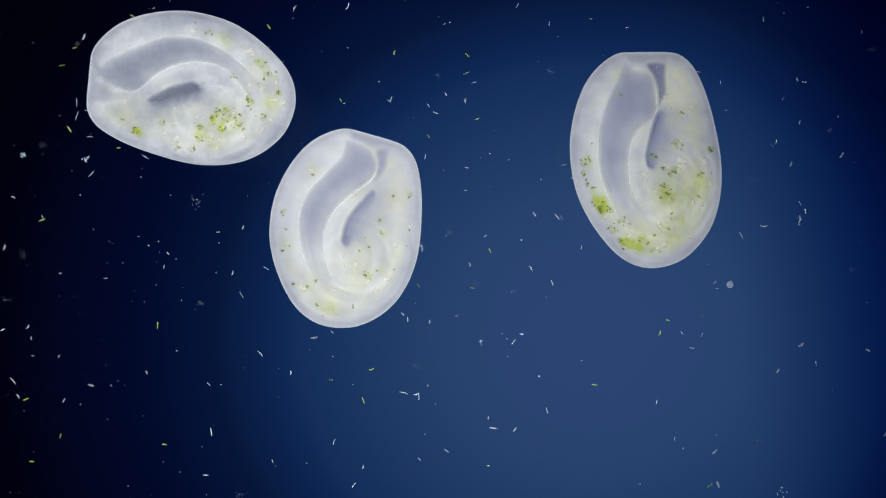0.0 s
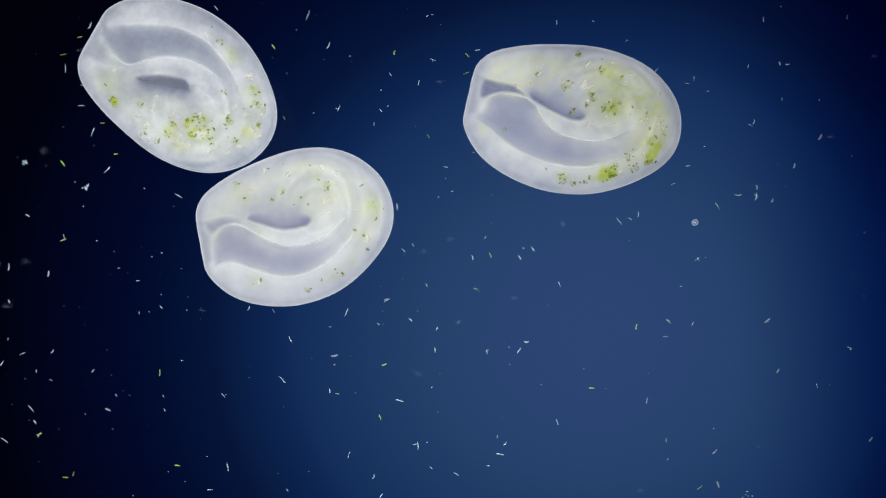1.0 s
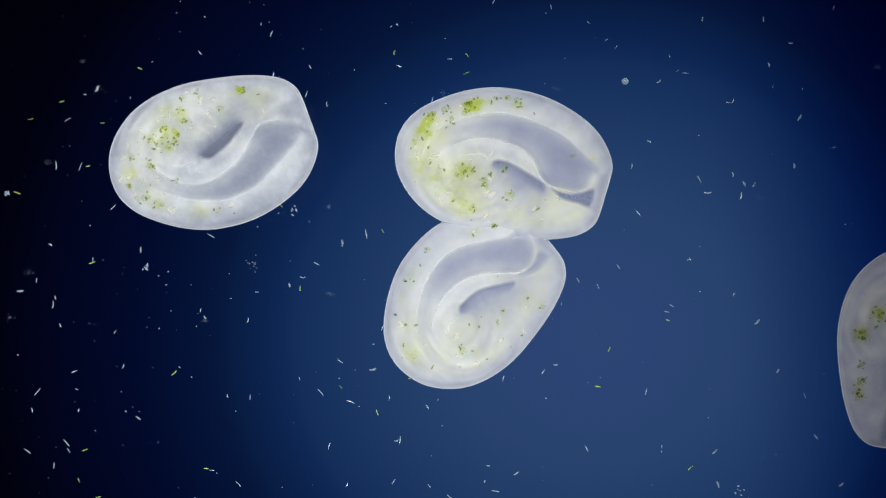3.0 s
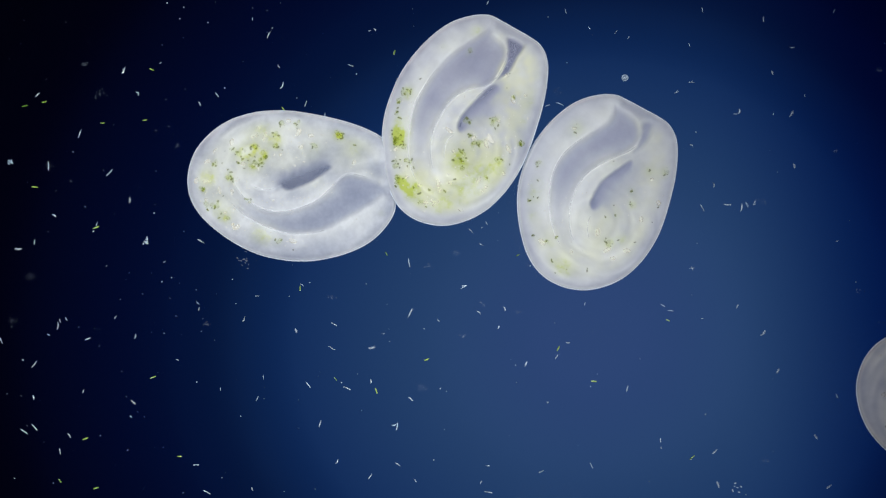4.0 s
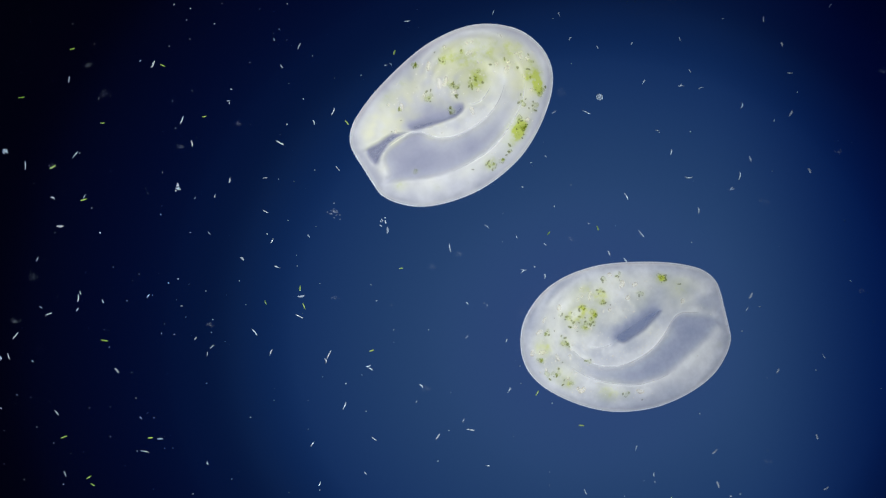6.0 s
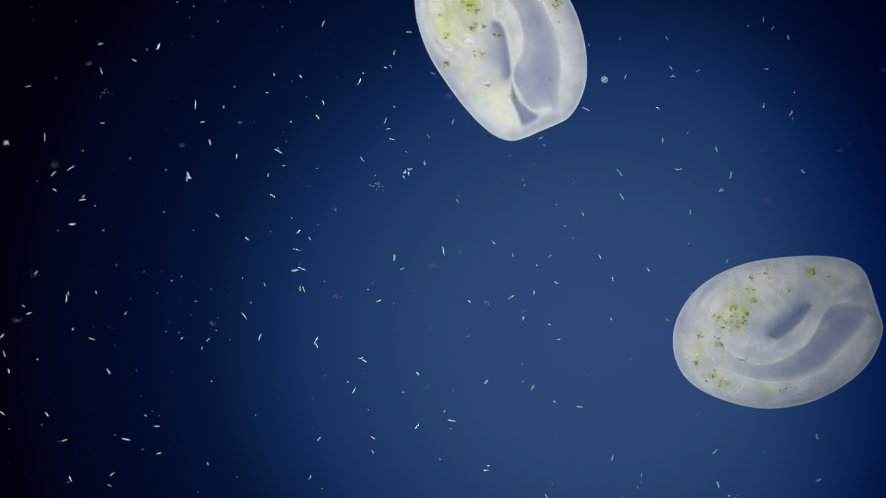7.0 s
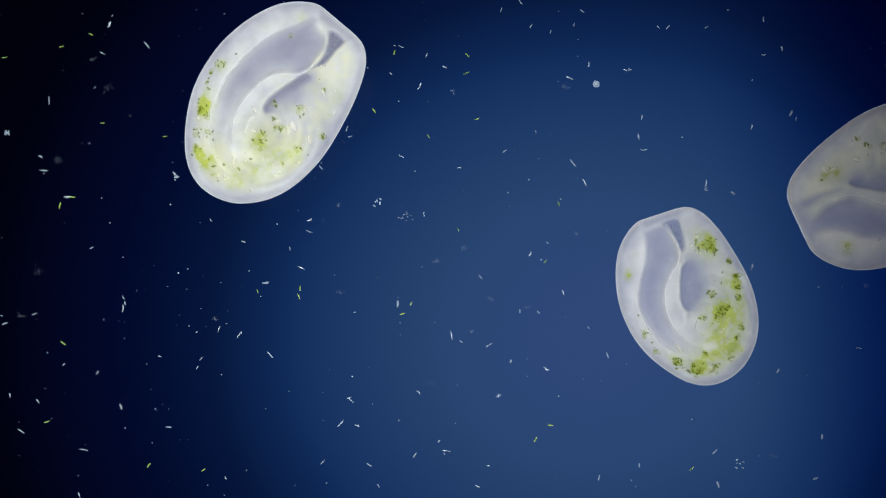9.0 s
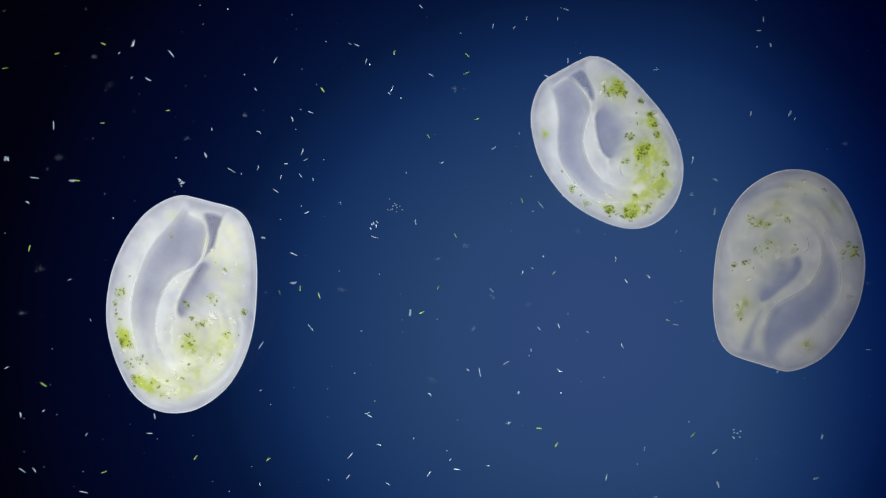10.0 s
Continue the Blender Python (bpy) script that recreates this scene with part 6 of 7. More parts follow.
    drift("dim", 104, (0, 1251, 352), (0.5, 1235, 325), (1, 1217, 294), (1.5, 1188, 262), (2, 1164, 202), (2.5, 1159, 143), (4, 1197, 164), (4.5, 1204, 178), (5, 1195, 184), (5.5, 1184, 180), (6, 1139, 146), (7.5, 1098, 135), (8, 1076, 130), (8.5, 1059, 123), (9, 1042, 115), (9.5, 1024, 110), (10, 1005, 108))
    drift("dim", 105, (0, 867, 272), (0.5, 851, 266), (1, 838, 270), (1.5, 793, 364), (2, 770, 447), (2.5, 876, 493), (4, 1014, 420), (4.5, 1036, 402), (5, 1048, 394), (5.5, 1049, 390), (6, 1042, 396), (7.5, 989, 401), (8, 992, 406), (8.5, 988, 420), (9, 969, 430), (9.5, 957, 464), (10, 942, 475), turn=((9, 145),))
    drift("white", 106, (0, -22, 731), (0.5, -9, 755), (1, 8, 779), (1.5, 44, 818), (2, 64, 841), (2.5, 54, 821), (4, 43, 764), (4.5, 15, 743), (5, 8, 726), (5.5, 3, 720), (6, -2, 720), (7.5, 12, 736), (8, 34, 738), (8.5, 58, 735), (9, 37, 763), (9.5, 39, 793), (10, 40, 833), turn=((1, 145), (9, 145),))
    drift("white", 107, (0, 1107, 434), (0.5, 1112, 415), (1, 1115, 387), (1.5, 1126, 340), (2, 1133, 280), (2.5, 1123, 250), (4, 1224, 257), (4.5, 1223, 273), (5, 1240, 280), (5.5, 1194, 270), (6, 1164, 231), (7.5, 1165, 184), (8, 1130, 170), (8.5, 1106, 142), (9, 1107, 124), (9.5, 1069, 127), (10, 1048, 122), turn=((5, 150),))
    drift("faint", 108, (0, 1411, 141), (0.5, 1395, 126), (1, 1380, 113), (1.5, 1366, 103), (2, 1355, 96), (2.5, 1357, 103), (4, 1367, 129), (4.5, 1367, 119), (5, 1369, 106), (5.5, 1374, 90), (6, 1384, 78), (7.5, 1396, 66), (8, 1387, 78), (8.5, 1386, 90), (9, 1384, 86), (9.5, 1375, 78), (10, 1364, 80))
    drift("green", 109, (0, 74, 390), (0.5, 94, 402), (1, 112, 425), (1.5, 133, 455), (2, 147, 501), (2.5, 156, 490), (4, 170, 403), (4.5, 168, 377), (5, 165, 361), (5.5, 156, 355), (6, 148, 354), (7.5, 146, 354), (8, 150, 406), (8.5, 148, 410), (9, 127, 349), (9.5, 116, 351), (10, 136, 320), turn=((5, 20), (9, -5),))
    drift("white", 110, (0, 32, 701), (0.5, 46, 724), (1, 62, 747), (1.5, 83, 769), (2, 103, 790), (2.5, 119, 802), (4, 123, 771), (4.5, 115, 754), (5, 108, 740), (5.5, 104, 733), (6, 101, 731), (7.5, 77, 734), (8, 75, 721), (8.5, 67, 707), (9, 67, 710), (9.5, 70, 744), (10, 61, 832), turn=((9, 125),))
    drift("faint", 111, (0, 556, 598), (0.5, 565, 610), (1, 592, 630), (1.5, 636, 649), (2, 669, 663), (2.5, 664, 668), (4, 658, 616), (4.5, 643, 649), (5, 545, 619), (5.5, 534, 557), (6, 533, 525), (7.5, 518, 470), (8, 510, 475), (8.5, 476, 481), (9, 470, 501), (9.5, 505, 518), (10, 519, 501), turn=((5, 10), (9, 5),))
    drift("dim", 112, (0, 609, 183), (0.5, 582, 191), (1, 555, 200), (1.5, 528, 213), (2, 502, 244), (2.5, 514, 236), (4, 533, 263), (4.5, 558, 269), (5, 596, 279), (5.5, 636, 286), (6, 676, 278), (7.5, 728, 269), (8, 734, 285), (8.5, 738, 297), (9, 735, 303), (9.5, 728, 305), (10, 719, 306))
    drift("green", 113, (0, 643, 709), (0.5, 651, 722), (1, 673, 739), (1.5, 698, 756), (2, 685, 732), (2.5, 671, 736), (4, 666, 692), (4.5, 654, 666), (5, 554, 636), (5.5, 542, 574), (6, 538, 542), (7.5, 537, 508), (8, 531, 515), (8.5, 526, 521), (9, 529, 525), (9.5, 545, 527), (10, 565, 524), turn=((9, 110),))
    drift("white", 114, (0, 461, 626), (0.5, 473, 647), (1, 500, 672), (1.5, 540, 695), (2, 573, 708), (2.5, 571, 703), (4, 546, 682), (4.5, 519, 677), (5, 482, 654), (5.5, 460, 621), (6, 451, 588), (7.5, 428, 557), (8, 432, 573), (8.5, 424, 580), (9, 478, 628), (9.5, 492, 628), (10, 550, 580), turn=((9, 130),))
    drift("dim", 115, (0, 572, -9), (0.5, 562, 8), (1, 547, 21), (1.5, 525, 33), (2, 504, 44), (2.5, 479, 46), (4, 447, 34), (4.5, 441, 41), (5, 438, 49), (5.5, 461, 63), (6, 485, 70), (7.5, 485, 161), (8, 482, 170), (8.5, 481, 176), (9, 477, 191), (9.5, 469, 215), (10, 460, 235))
    drift("dim", 116, (0, 1207, 590), (0.5, 1193, 580), (1, 1184, 570), (1.5, 1182, 561), (2, 1185, 553), (2.5, 1191, 542), (4, 1173, 541), (4.5, 1165, 545), (5, 1166, 552), (5.5, 1172, 562), (6, 1177, 571), (7.5, 1215, 593), (8, 1219, 585), (8.5, 1215, 581), (9, 1209, 577), (9.5, 1204, 574), (10, 1196, 575))
    drift("dim", 117, (0, 272, 15), (0.5, 273, 16), (1, 277, 19), (1.5, 278, 34), (2, 273, 66), (2.5, 269, 104), (4, 284, 112), (4.5, 304, 109), (5, 322, 108), (5.5, 340, 107), (6, 248, 108), (7.5, 265, 66), (8, 236, 41), (8.5, 213, 29), (9, 199, 28), (9.5, 204, 34), (10, 211, 94))
    drift("white", 118, (0, 393, -16), (0.5, 392, 1), (1, 383, 15), (1.5, 366, 29), (2, 351, 46), (2.5, 345, 68), (4, 384, 168), (4.5, 406, 217), (5, 518, 251), (5.5, 557, 276), (6, 598, 299), (7.5, 647, 276), (8, 651, 290), (8.5, 625, 225), (9, 568, 297), (9.5, 533, 315), (10, 532, 311), turn=((5, 130),))
    drift("dim", 119, (0, 796, 40), (0.5, 780, 32), (1, 765, 26), (1.5, 750, 29), (2, 732, 36), (2.5, 716, 42), (4, 663, 52), (4.5, 644, 71), (5, 646, 94), (5.5, 665, 109), (6, 691, 113), (7.5, 691, 124), (8, 746, 187), (8.5, 752, 173), (9, 691, 130), (9.5, 715, 152), (10, 688, 165))
    drift("white", 120, (0, 149, 66), (0.5, 149, 54), (1, 160, 46), (1.5, 175, 60), (2, 178, 108), (2.5, 162, 162), (4, 219, 126), (4.5, 234, 107), (5, 244, 104), (5.5, 253, 104), (6, 271, 115), (7.5, 281, 61), (8, 264, 45), (8.5, 212, 31), (9, 194, 44), (9.5, 204, 63), (10, 236, 78), turn=((5, 95), (9, 100),))
    drift("green", 121, (0, 132, 85), (0.5, 131, 74), (1, 141, 66), (1.5, 154, 80), (2, 155, 127), (2.5, 137, 178), (4, 78, 181), (4.5, 82, 170), (5, 87, 165), (5.5, 93, 162), (6, 128, 87), (7.5, 184, 78), (8, 159, 86), (8.5, 135, 84), (9, 109, 83), (9.5, 96, 83), (10, 101, 95), turn=((9, 15),))
    drift("white", 122, (0, 718, 356), (0.5, 698, 348), (1, 678, 350), (1.5, 658, 366), (2, 641, 381), (2.5, 632, 388), (4, 724, 466), (4.5, 752, 449), (5, 769, 442), (5.5, 780, 441), (6, 796, 439), (7.5, 781, 458), (8, 789, 501), (8.5, 795, 547), (9, 799, 594), (9.5, 806, 614), (10, 849, 659), turn=((9, 100),))
    drift("dim", 123, (0, -51, 428), (0.5, -24, 446), (1, -1, 469), (1.5, 21, 496), (2, 45, 516), (2.5, 66, 520), (4, 61, 429), (4.5, 66, 430), (5, 74, 438), (5.5, 72, 449), (6, 66, 459), (7.5, 64, 498), (8, 81, 513), (8.5, 75, 521), (9, 61, 556), (9.5, 48, 611), (10, 12, 651), turn=((5, 80), (9, 25),))
    drift("white", 124, (0, -34, 433), (0.5, -7, 450), (1, 16, 473), (1.5, 39, 500), (2, 65, 519), (2.5, 87, 522), (4, 103, 577), (4.5, 130, 556), (5, 139, 534), (5.5, 141, 528), (6, 139, 528), (7.5, 110, 530), (8, 108, 536), (8.5, 104, 546), (9, 218, 546), (9.5, 240, 590), (10, 245, 621), turn=((5, 85),))
    drift("white", 125, (0, -31, 493), (0.5, -7, 512), (1, 16, 534), (1.5, 41, 556), (2, 69, 574), (2.5, 93, 577), (4, 117, 565), (4.5, 124, 536), (5, 132, 518), (5.5, 133, 521), (6, 182, 534), (7.5, 166, 512), (8, 196, 518), (8.5, 205, 505), (9, 218, 527), (9.5, 220, 558), (10, 160, 566), turn=((5, 115),))
    drift("white", 126, (0, 5, 584), (0.5, 23, 606), (1, 40, 626), (1.5, 63, 646), (2, 88, 665), (2.5, 110, 671), (4, 155, 600), (4.5, 126, 580), (5, 122, 560), (5.5, 106, 556), (6, 86, 556), (7.5, 41, 554), (8, 32, 553), (8.5, 12, 551), (9, 8, 573), (9.5, 0, 605), (10, -11, 639), turn=((5, 20),))
    drift("white", 127, (0, -30, 601), (0.5, -14, 624), (1, 2, 645), (1.5, 23, 667), (2, 48, 689), (2.5, 69, 700), (4, 61, 645), (4.5, 67, 614), (5, 61, 603), (5.5, 50, 599), (6, 28, 594), (7.5, -1, 598), (8, -3, 601), (8.5, -8, 610), (9, -13, 631), (9.5, -19, 663), (10, -27, 699), turn=((5, 50),))
    drift("white", 128, (0, -43, 623), (0.5, -28, 646), (1, -13, 668), (1.5, 8, 691), (2, 32, 714), (2.5, 51, 727), (4, 60, 704), (4.5, 15, 642), (5, 9, 632), (5.5, 11, 636), (6, 2, 634), (7.5, 21, 665), (8, 14, 648), (8.5, 15, 671), (9, 18, 700), (9.5, 23, 730), (10, 37, 734), turn=((9, 100),))
    drift("dim", 129, (0, 58, 630), (0.5, 74, 652), (1, 90, 673), (1.5, 112, 692), (2, 135, 708), (2.5, 153, 712), (4, 86, 593), (4.5, 110, 567), (5, 107, 550), (5.5, 92, 544), (6, 72, 544), (7.5, 31, 540), (8, 21, 539), (8.5, 6, 538), (9, 2, 559), (9.5, -7, 590), (10, -19, 624))
    drift("faint", 130, (0, 1568, 768), (0.5, 1555, 772), (1, 1541, 778), (1.5, 1526, 790), (2, 1510, 817), (2.5, 1495, 849), (4, 1467, 862), (4.5, 1430, 845), (5, 1427, 862), (5.5, 1456, 868), (6, 1462, 865), (7.5, 1444, 847), (8, 1444, 847), (8.5, 1444, 847), (9, 1444, 847), (9.5, 1444, 847), (10, 1444, 847))
    drift("white", 131, (0, 977, 501), (0.5, 981, 500), (1, 990, 503), (1.5, 1006, 510), (2, 1026, 516), (2.5, 1045, 515), (4, 1075, 480), (4.5, 1084, 472), (5, 1092, 471), (5.5, 1095, 474), (6, 1094, 482), (7.5, 1079, 499), (8, 1073, 503), (8.5, 1064, 508), (9, 1075, 629), (9.5, 1116, 628), (10, 1101, 612), turn=((9, 110),))
    drift("white", 132, (0, 1312, 417), (0.5, 1290, 393), (1, 1270, 365), (1.5, 1253, 340), (2, 1242, 320), (2.5, 1236, 307), (4, 1243, 368), (4.5, 1240, 383), (5, 1188, 360), (5.5, 1179, 352), (6, 1109, 348), (7.5, 1093, 348), (8, 1073, 351), (8.5, 1067, 344), (9, 1035, 323), (9.5, 989, 309), (10, 971, 308), turn=((5, 120),))
    drift("white", 133, (0, 713, 556), (0.5, 715, 558), (1, 727, 566), (1.5, 748, 580), (2, 763, 595), (2.5, 763, 610), (4, 848, 553), (4.5, 851, 570), (5, 798, 665), (5.5, 750, 710), (6, 746, 683), (7.5, 736, 660), (8, 735, 671), (8.5, 736, 681), (9, 741, 694), (9.5, 752, 701), (10, 761, 698), turn=((9, 135),))
    drift("white", 134, (0, -132, 550), (0.5, -113, 572), (1, -97, 595), (1.5, -78, 618), (2, -52, 644), (2.5, -27, 660), (4, 2, 603), (4.5, 3, 602), (5, 8, 609), (5.5, 12, 619), (6, 15, 631), (7.5, 3, 625), (8, 1, 628), (8.5, -3, 637), (9, -7, 658), (9.5, -11, 691), (10, -18, 727), turn=((5, 110),))
    drift("white", 135, (0, 592, 532), (0.5, 594, 538), (1, 613, 553), (1.5, 650, 570), (2, 676, 582), (2.5, 676, 587), (4, 726, 554), (4.5, 782, 596), (5, 714, 684), (5.5, 605, 655), (6, 582, 628), (7.5, 536, 600), (8, 513, 620), (8.5, 488, 626), (9, 423, 593), (9.5, 433, 601), (10, 462, 611), turn=((5, 65), (9, 55),))
    drift("green", 136, (0, 234, 28), (0.5, 234, 21), (1, 243, 19), (1.5, 251, 34), (2, 250, 72), (2.5, 244, 118), (4, 268, 123), (4.5, 276, 118), (5, 268, 112), (5.5, 273, 112), (6, 288, 116), (7.5, 207, 94), (8, 192, 76), (8.5, 175, 63), (9, 161, 61), (9.5, 164, 67), (10, 183, 78), turn=((5, 155),))
    drift("dim", 137, (0, 998, 292), (0.5, 1001, 284), (1, 1004, 274), (1.5, 1001, 259), (2, 993, 239), (2.5, 985, 220), (4, 969, 187), (4.5, 949, 191), (5, 948, 266), (5.5, 957, 234), (6, 980, 199), (7.5, 937, 262), (8, 919, 263), (8.5, 908, 263), (9, 893, 268), (9.5, 887, 262), (10, 874, 262))
    drift("dim", 138, (0, 227, 77), (0.5, 227, 71), (1, 235, 69), (1.5, 242, 85), (2, 241, 127), (2.5, 230, 176), (4, 245, 167), (4.5, 291, 168), (5, 322, 178), (5.5, 355, 179), (6, 406, 182), (7.5, 390, 191), (8, 384, 181), (8.5, 367, 188), (9, 358, 196), (9.5, 362, 211), (10, 375, 229))
    drift("white", 139, (0, 909, 605), (0.5, 910, 610), (1, 918, 621), (1.5, 932, 637), (2, 942, 655), (2.5, 948, 667), (4, 985, 632), (4.5, 962, 637), (5, 956, 718), (5.5, 888, 789), (6, 775, 773), (7.5, 734, 754), (8, 728, 766), (8.5, 727, 784), (9, 734, 806), (9.5, 746, 825), (10, 759, 839), turn=((5, 55),))
    drift("dim", 140, (0, 1576, 441), (0.5, 1552, 425), (1, 1530, 412), (1.5, 1513, 402), (2, 1503, 397), (2.5, 1498, 396), (4, 1481, 427), (4.5, 1435, 479), (5, 1378, 510), (5.5, 1355, 536), (6, 1345, 543), (7.5, 1341, 540), (8, 1413, 551), (8.5, 1433, 532), (9, 1449, 508), (9.5, 1444, 485), (10, 1417, 484))
    drift("white", 141, (0, 328, 76), (0.5, 328, 87), (1, 325, 97), (1.5, 317, 113), (2, 308, 142), (2.5, 307, 175), (4, 354, 184), (4.5, 441, 216), (5, 493, 217), (5.5, 470, 225), (6, 556, 216), (7.5, 573, 161), (8, 554, 147), (8.5, 557, 155), (9, 548, 166), (9.5, 542, 194), (10, 518, 211), turn=((5, 110),))
    drift("white", 142, (0, 675, 524), (0.5, 674, 524), (1, 684, 532), (1.5, 706, 545), (2, 723, 558), (2.5, 727, 567), (4, 821, 508), (4.5, 876, 467), (5, 898, 457), (5.5, 902, 456), (6, 926, 480), (7.5, 894, 539), (8, 890, 553), (8.5, 877, 577), (9, 865, 611), (9.5, 879, 640), (10, 896, 642), turn=((9, 30),))
    drift("white", 143, (0, 649, 559), (0.5, 652, 563), (1, 670, 574), (1.5, 700, 588), (2, 720, 601), (2.5, 716, 611), (4, 776, 568), (4.5, 828, 530), (5, 843, 533), (5.5, 840, 544), (6, 827, 537), (7.5, 832, 534), (8, 830, 544), (8.5, 819, 567), (9, 816, 605), (9.5, 824, 640), (10, 828, 655), turn=((9, 140),))
    drift("dim", 144, (0, 1367, 258), (0.5, 1347, 240), (1, 1328, 222), (1.5, 1310, 205), (2, 1296, 191), (2.5, 1286, 179), (4, 1302, 202), (4.5, 1304, 214), (5, 1291, 215), (5.5, 1257, 202), (6, 1240, 156), (7.5, 1230, 122), (8, 1205, 113), (8.5, 1188, 93), (9, 1182, 48), (9.5, 1185, 6), (10, 1169, -15))
    drift("dots", 145, (0, 347, 360), (0.5, 358, 386), (1, 370, 419), (1.5, 395, 444), (2, 427, 458), (2.5, 453, 471), (4, 433, 465), (4.5, 450, 403), (5, 521, 384), (5.5, 574, 401), (6, 594, 380), (7.5, 694, 322), (8, 697, 348), (8.5, 709, 378), (9, 720, 384), (9.5, 718, 380), (10, 701, 368))
    drift("white", 146, (0, 923, 592), (0.5, 924, 596), (1, 932, 606), (1.5, 945, 622), (2, 958, 639), (2.5, 968, 648), (4, 1005, 607), (4.5, 985, 564), (5, 998, 550), (5.5, 1007, 564), (6, 1004, 579), (7.5, 983, 609), (8, 978, 616), (8.5, 968, 631), (9, 968, 655), (9.5, 985, 665), (10, 992, 658), turn=((5, 0), (9, -10),))
    drift("dim", 147, (0, 554, 548), (0.5, 560, 559), (1, 584, 579), (1.5, 628, 599), (2, 658, 611), (2.5, 655, 614), (4, 679, 591), (4.5, 672, 587), (5, 612, 596), (5.5, 649, 542), (6, 666, 533), (7.5, 646, 507), (8, 648, 510), (8.5, 636, 530), (9, 628, 553), (9.5, 632, 574), (10, 640, 586))
    drift("dim", 148, (0, 745, 435), (0.5, 737, 429), (1, 731, 434), (1.5, 729, 450), (2, 731, 463), (2.5, 741, 469), (4, 861, 395), (4.5, 894, 371), (5, 963, 384), (5.5, 932, 375), (6, 914, 419), (7.5, 907, 459), (8, 977, 479), (8.5, 956, 508), (9, 920, 551), (9.5, 929, 608), (10, 940, 620), turn=((5, 120), (9, 90),))
    drift("dim", 149, (0, 728, 445), (0.5, 720, 439), (1, 714, 443), (1.5, 714, 458), (2, 717, 471), (2.5, 724, 475), (4, 833, 408), (4.5, 868, 383), (5, 882, 369), (5.5, 838, 380), (6, 862, 401), (7.5, 873, 442), (8, 871, 459), (8.5, 865, 473), (9, 850, 490), (9.5, 851, 513), (10, 870, 514))
    drift("dim", 150, (0, 1414, 398), (0.5, 1389, 378), (1, 1367, 357), (1.5, 1349, 339), (2, 1338, 327), (2.5, 1334, 322), (4, 1335, 362), (4.5, 1325, 369), (5, 1315, 365), (5.5, 1305, 349), (6, 1297, 335), (7.5, 1268, 338), (8, 1260, 337), (8.5, 1265, 348), (9, 1251, 337), (9.5, 1235, 318), (10, 1225, 346))
    drift("clump", 151, (0, 611, 298), (0.5, 581, 298), (1, 553, 305), (1.5, 528, 322), (2, 515, 342), (2.5, 517, 361), (4, 522, 373), (4.5, 546, 364), (5, 585, 361), (5.5, 625, 377), (6, 677, 389), (7.5, 720, 273), (8, 712, 277), (8.5, 688, 323), (9, 668, 355), (9.5, 654, 392), (10, 662, 395))
    drift("dim", 152, (0, 824, 337), (0.5, 811, 333), (1, 800, 339), (1.5, 790, 359), (2, 788, 380), (2.5, 806, 390), (4, 933, 314), (4.5, 955, 297), (5, 965, 288), (5.5, 968, 285), (6, 966, 277), (7.5, 959, 251), (8, 954, 248), (8.5, 954, 242), (9, 948, 233), (9.5, 940, 228), (10, 919, 236))
    drift("white", 153, (0, 1017, 317), (0.5, 1025, 307), (1, 1030, 290), (1.5, 1026, 267), (2, 1018, 241), (2.5, 1007, 215), (4, 991, 184), (4.5, 994, 184), (5, 1000, 184), (5.5, 1028, 196), (6, 1038, 199), (7.5, 1034, 178), (8, 1020, 152), (8.5, 1020, 144), (9, 1008, 138), (9.5, 988, 136), (10, 970, 136), turn=((5, 155),))
    drift("white", 154, (0, 1374, 252), (0.5, 1354, 234), (1, 1335, 216), (1.5, 1317, 200), (2, 1303, 186), (2.5, 1294, 176), (4, 1309, 198), (4.5, 1308, 207), (5, 1298, 208), (5.5, 1288, 205), (6, 1314, 187), (7.5, 1355, 188), (8, 1334, 208), (8.5, 1335, 225), (9, 1331, 225), (9.5, 1332, 210), (10, 1329, 202), turn=((5, 75),))
    drift("dim", 155, (0, 851, 604), (0.5, 852, 610), (1, 862, 621), (1.5, 876, 638), (2, 884, 659), (2.5, 883, 677), (4, 931, 643), (4.5, 945, 646), (5, 946, 671), (5.5, 927, 693), (6, 902, 689), (7.5, 853, 668), (8, 868, 662), (8.5, 877, 674), (9, 882, 701), (9.5, 894, 732), (10, 900, 749))
    drift("white", 156, (0, 760, 570), (0.5, 762, 573), (1, 773, 582), (1.5, 791, 597), (2, 803, 615), (2.5, 802, 633), (4, 882, 579), (4.5, 906, 571), (5, 917, 586), (5.5, 909, 605), (6, 896, 603), (7.5, 936, 551), (8, 926, 573), (8.5, 911, 602), (9, 903, 640), (9.5, 913, 677), (10, 917, 695), turn=((9, 75),))
    drift("green", 157, (0, 1052, 681), (0.5, 1046, 682), (1, 1047, 687), (1.5, 1052, 695), (2, 1056, 699), (2.5, 1060, 693), (4, 1051, 675), (4.5, 1053, 684), (5, 1058, 708), (5.5, 1053, 736), (6, 1029, 753), (7.5, 1023, 709), (8, 995, 723), (8.5, 980, 746), (9, 974, 753), (9.5, 960, 763), (10, 954, 758), turn=((9, 175),))
    drift("dim", 158, (0, 916, 10), (0.5, 909, 1), (1, 905, -4), (1.5, 898, -4), (2, 889, -2), (2.5, 880, 2), (4, 863, 5), (4.5, 857, 14), (5, 855, 24), (5.5, 863, 24), (6, 873, 22), (7.5, 869, 36), (8, 867, 39), (8.5, 884, 6), (9, 887, 18), (9.5, 888, 29), (10, 873, 46))
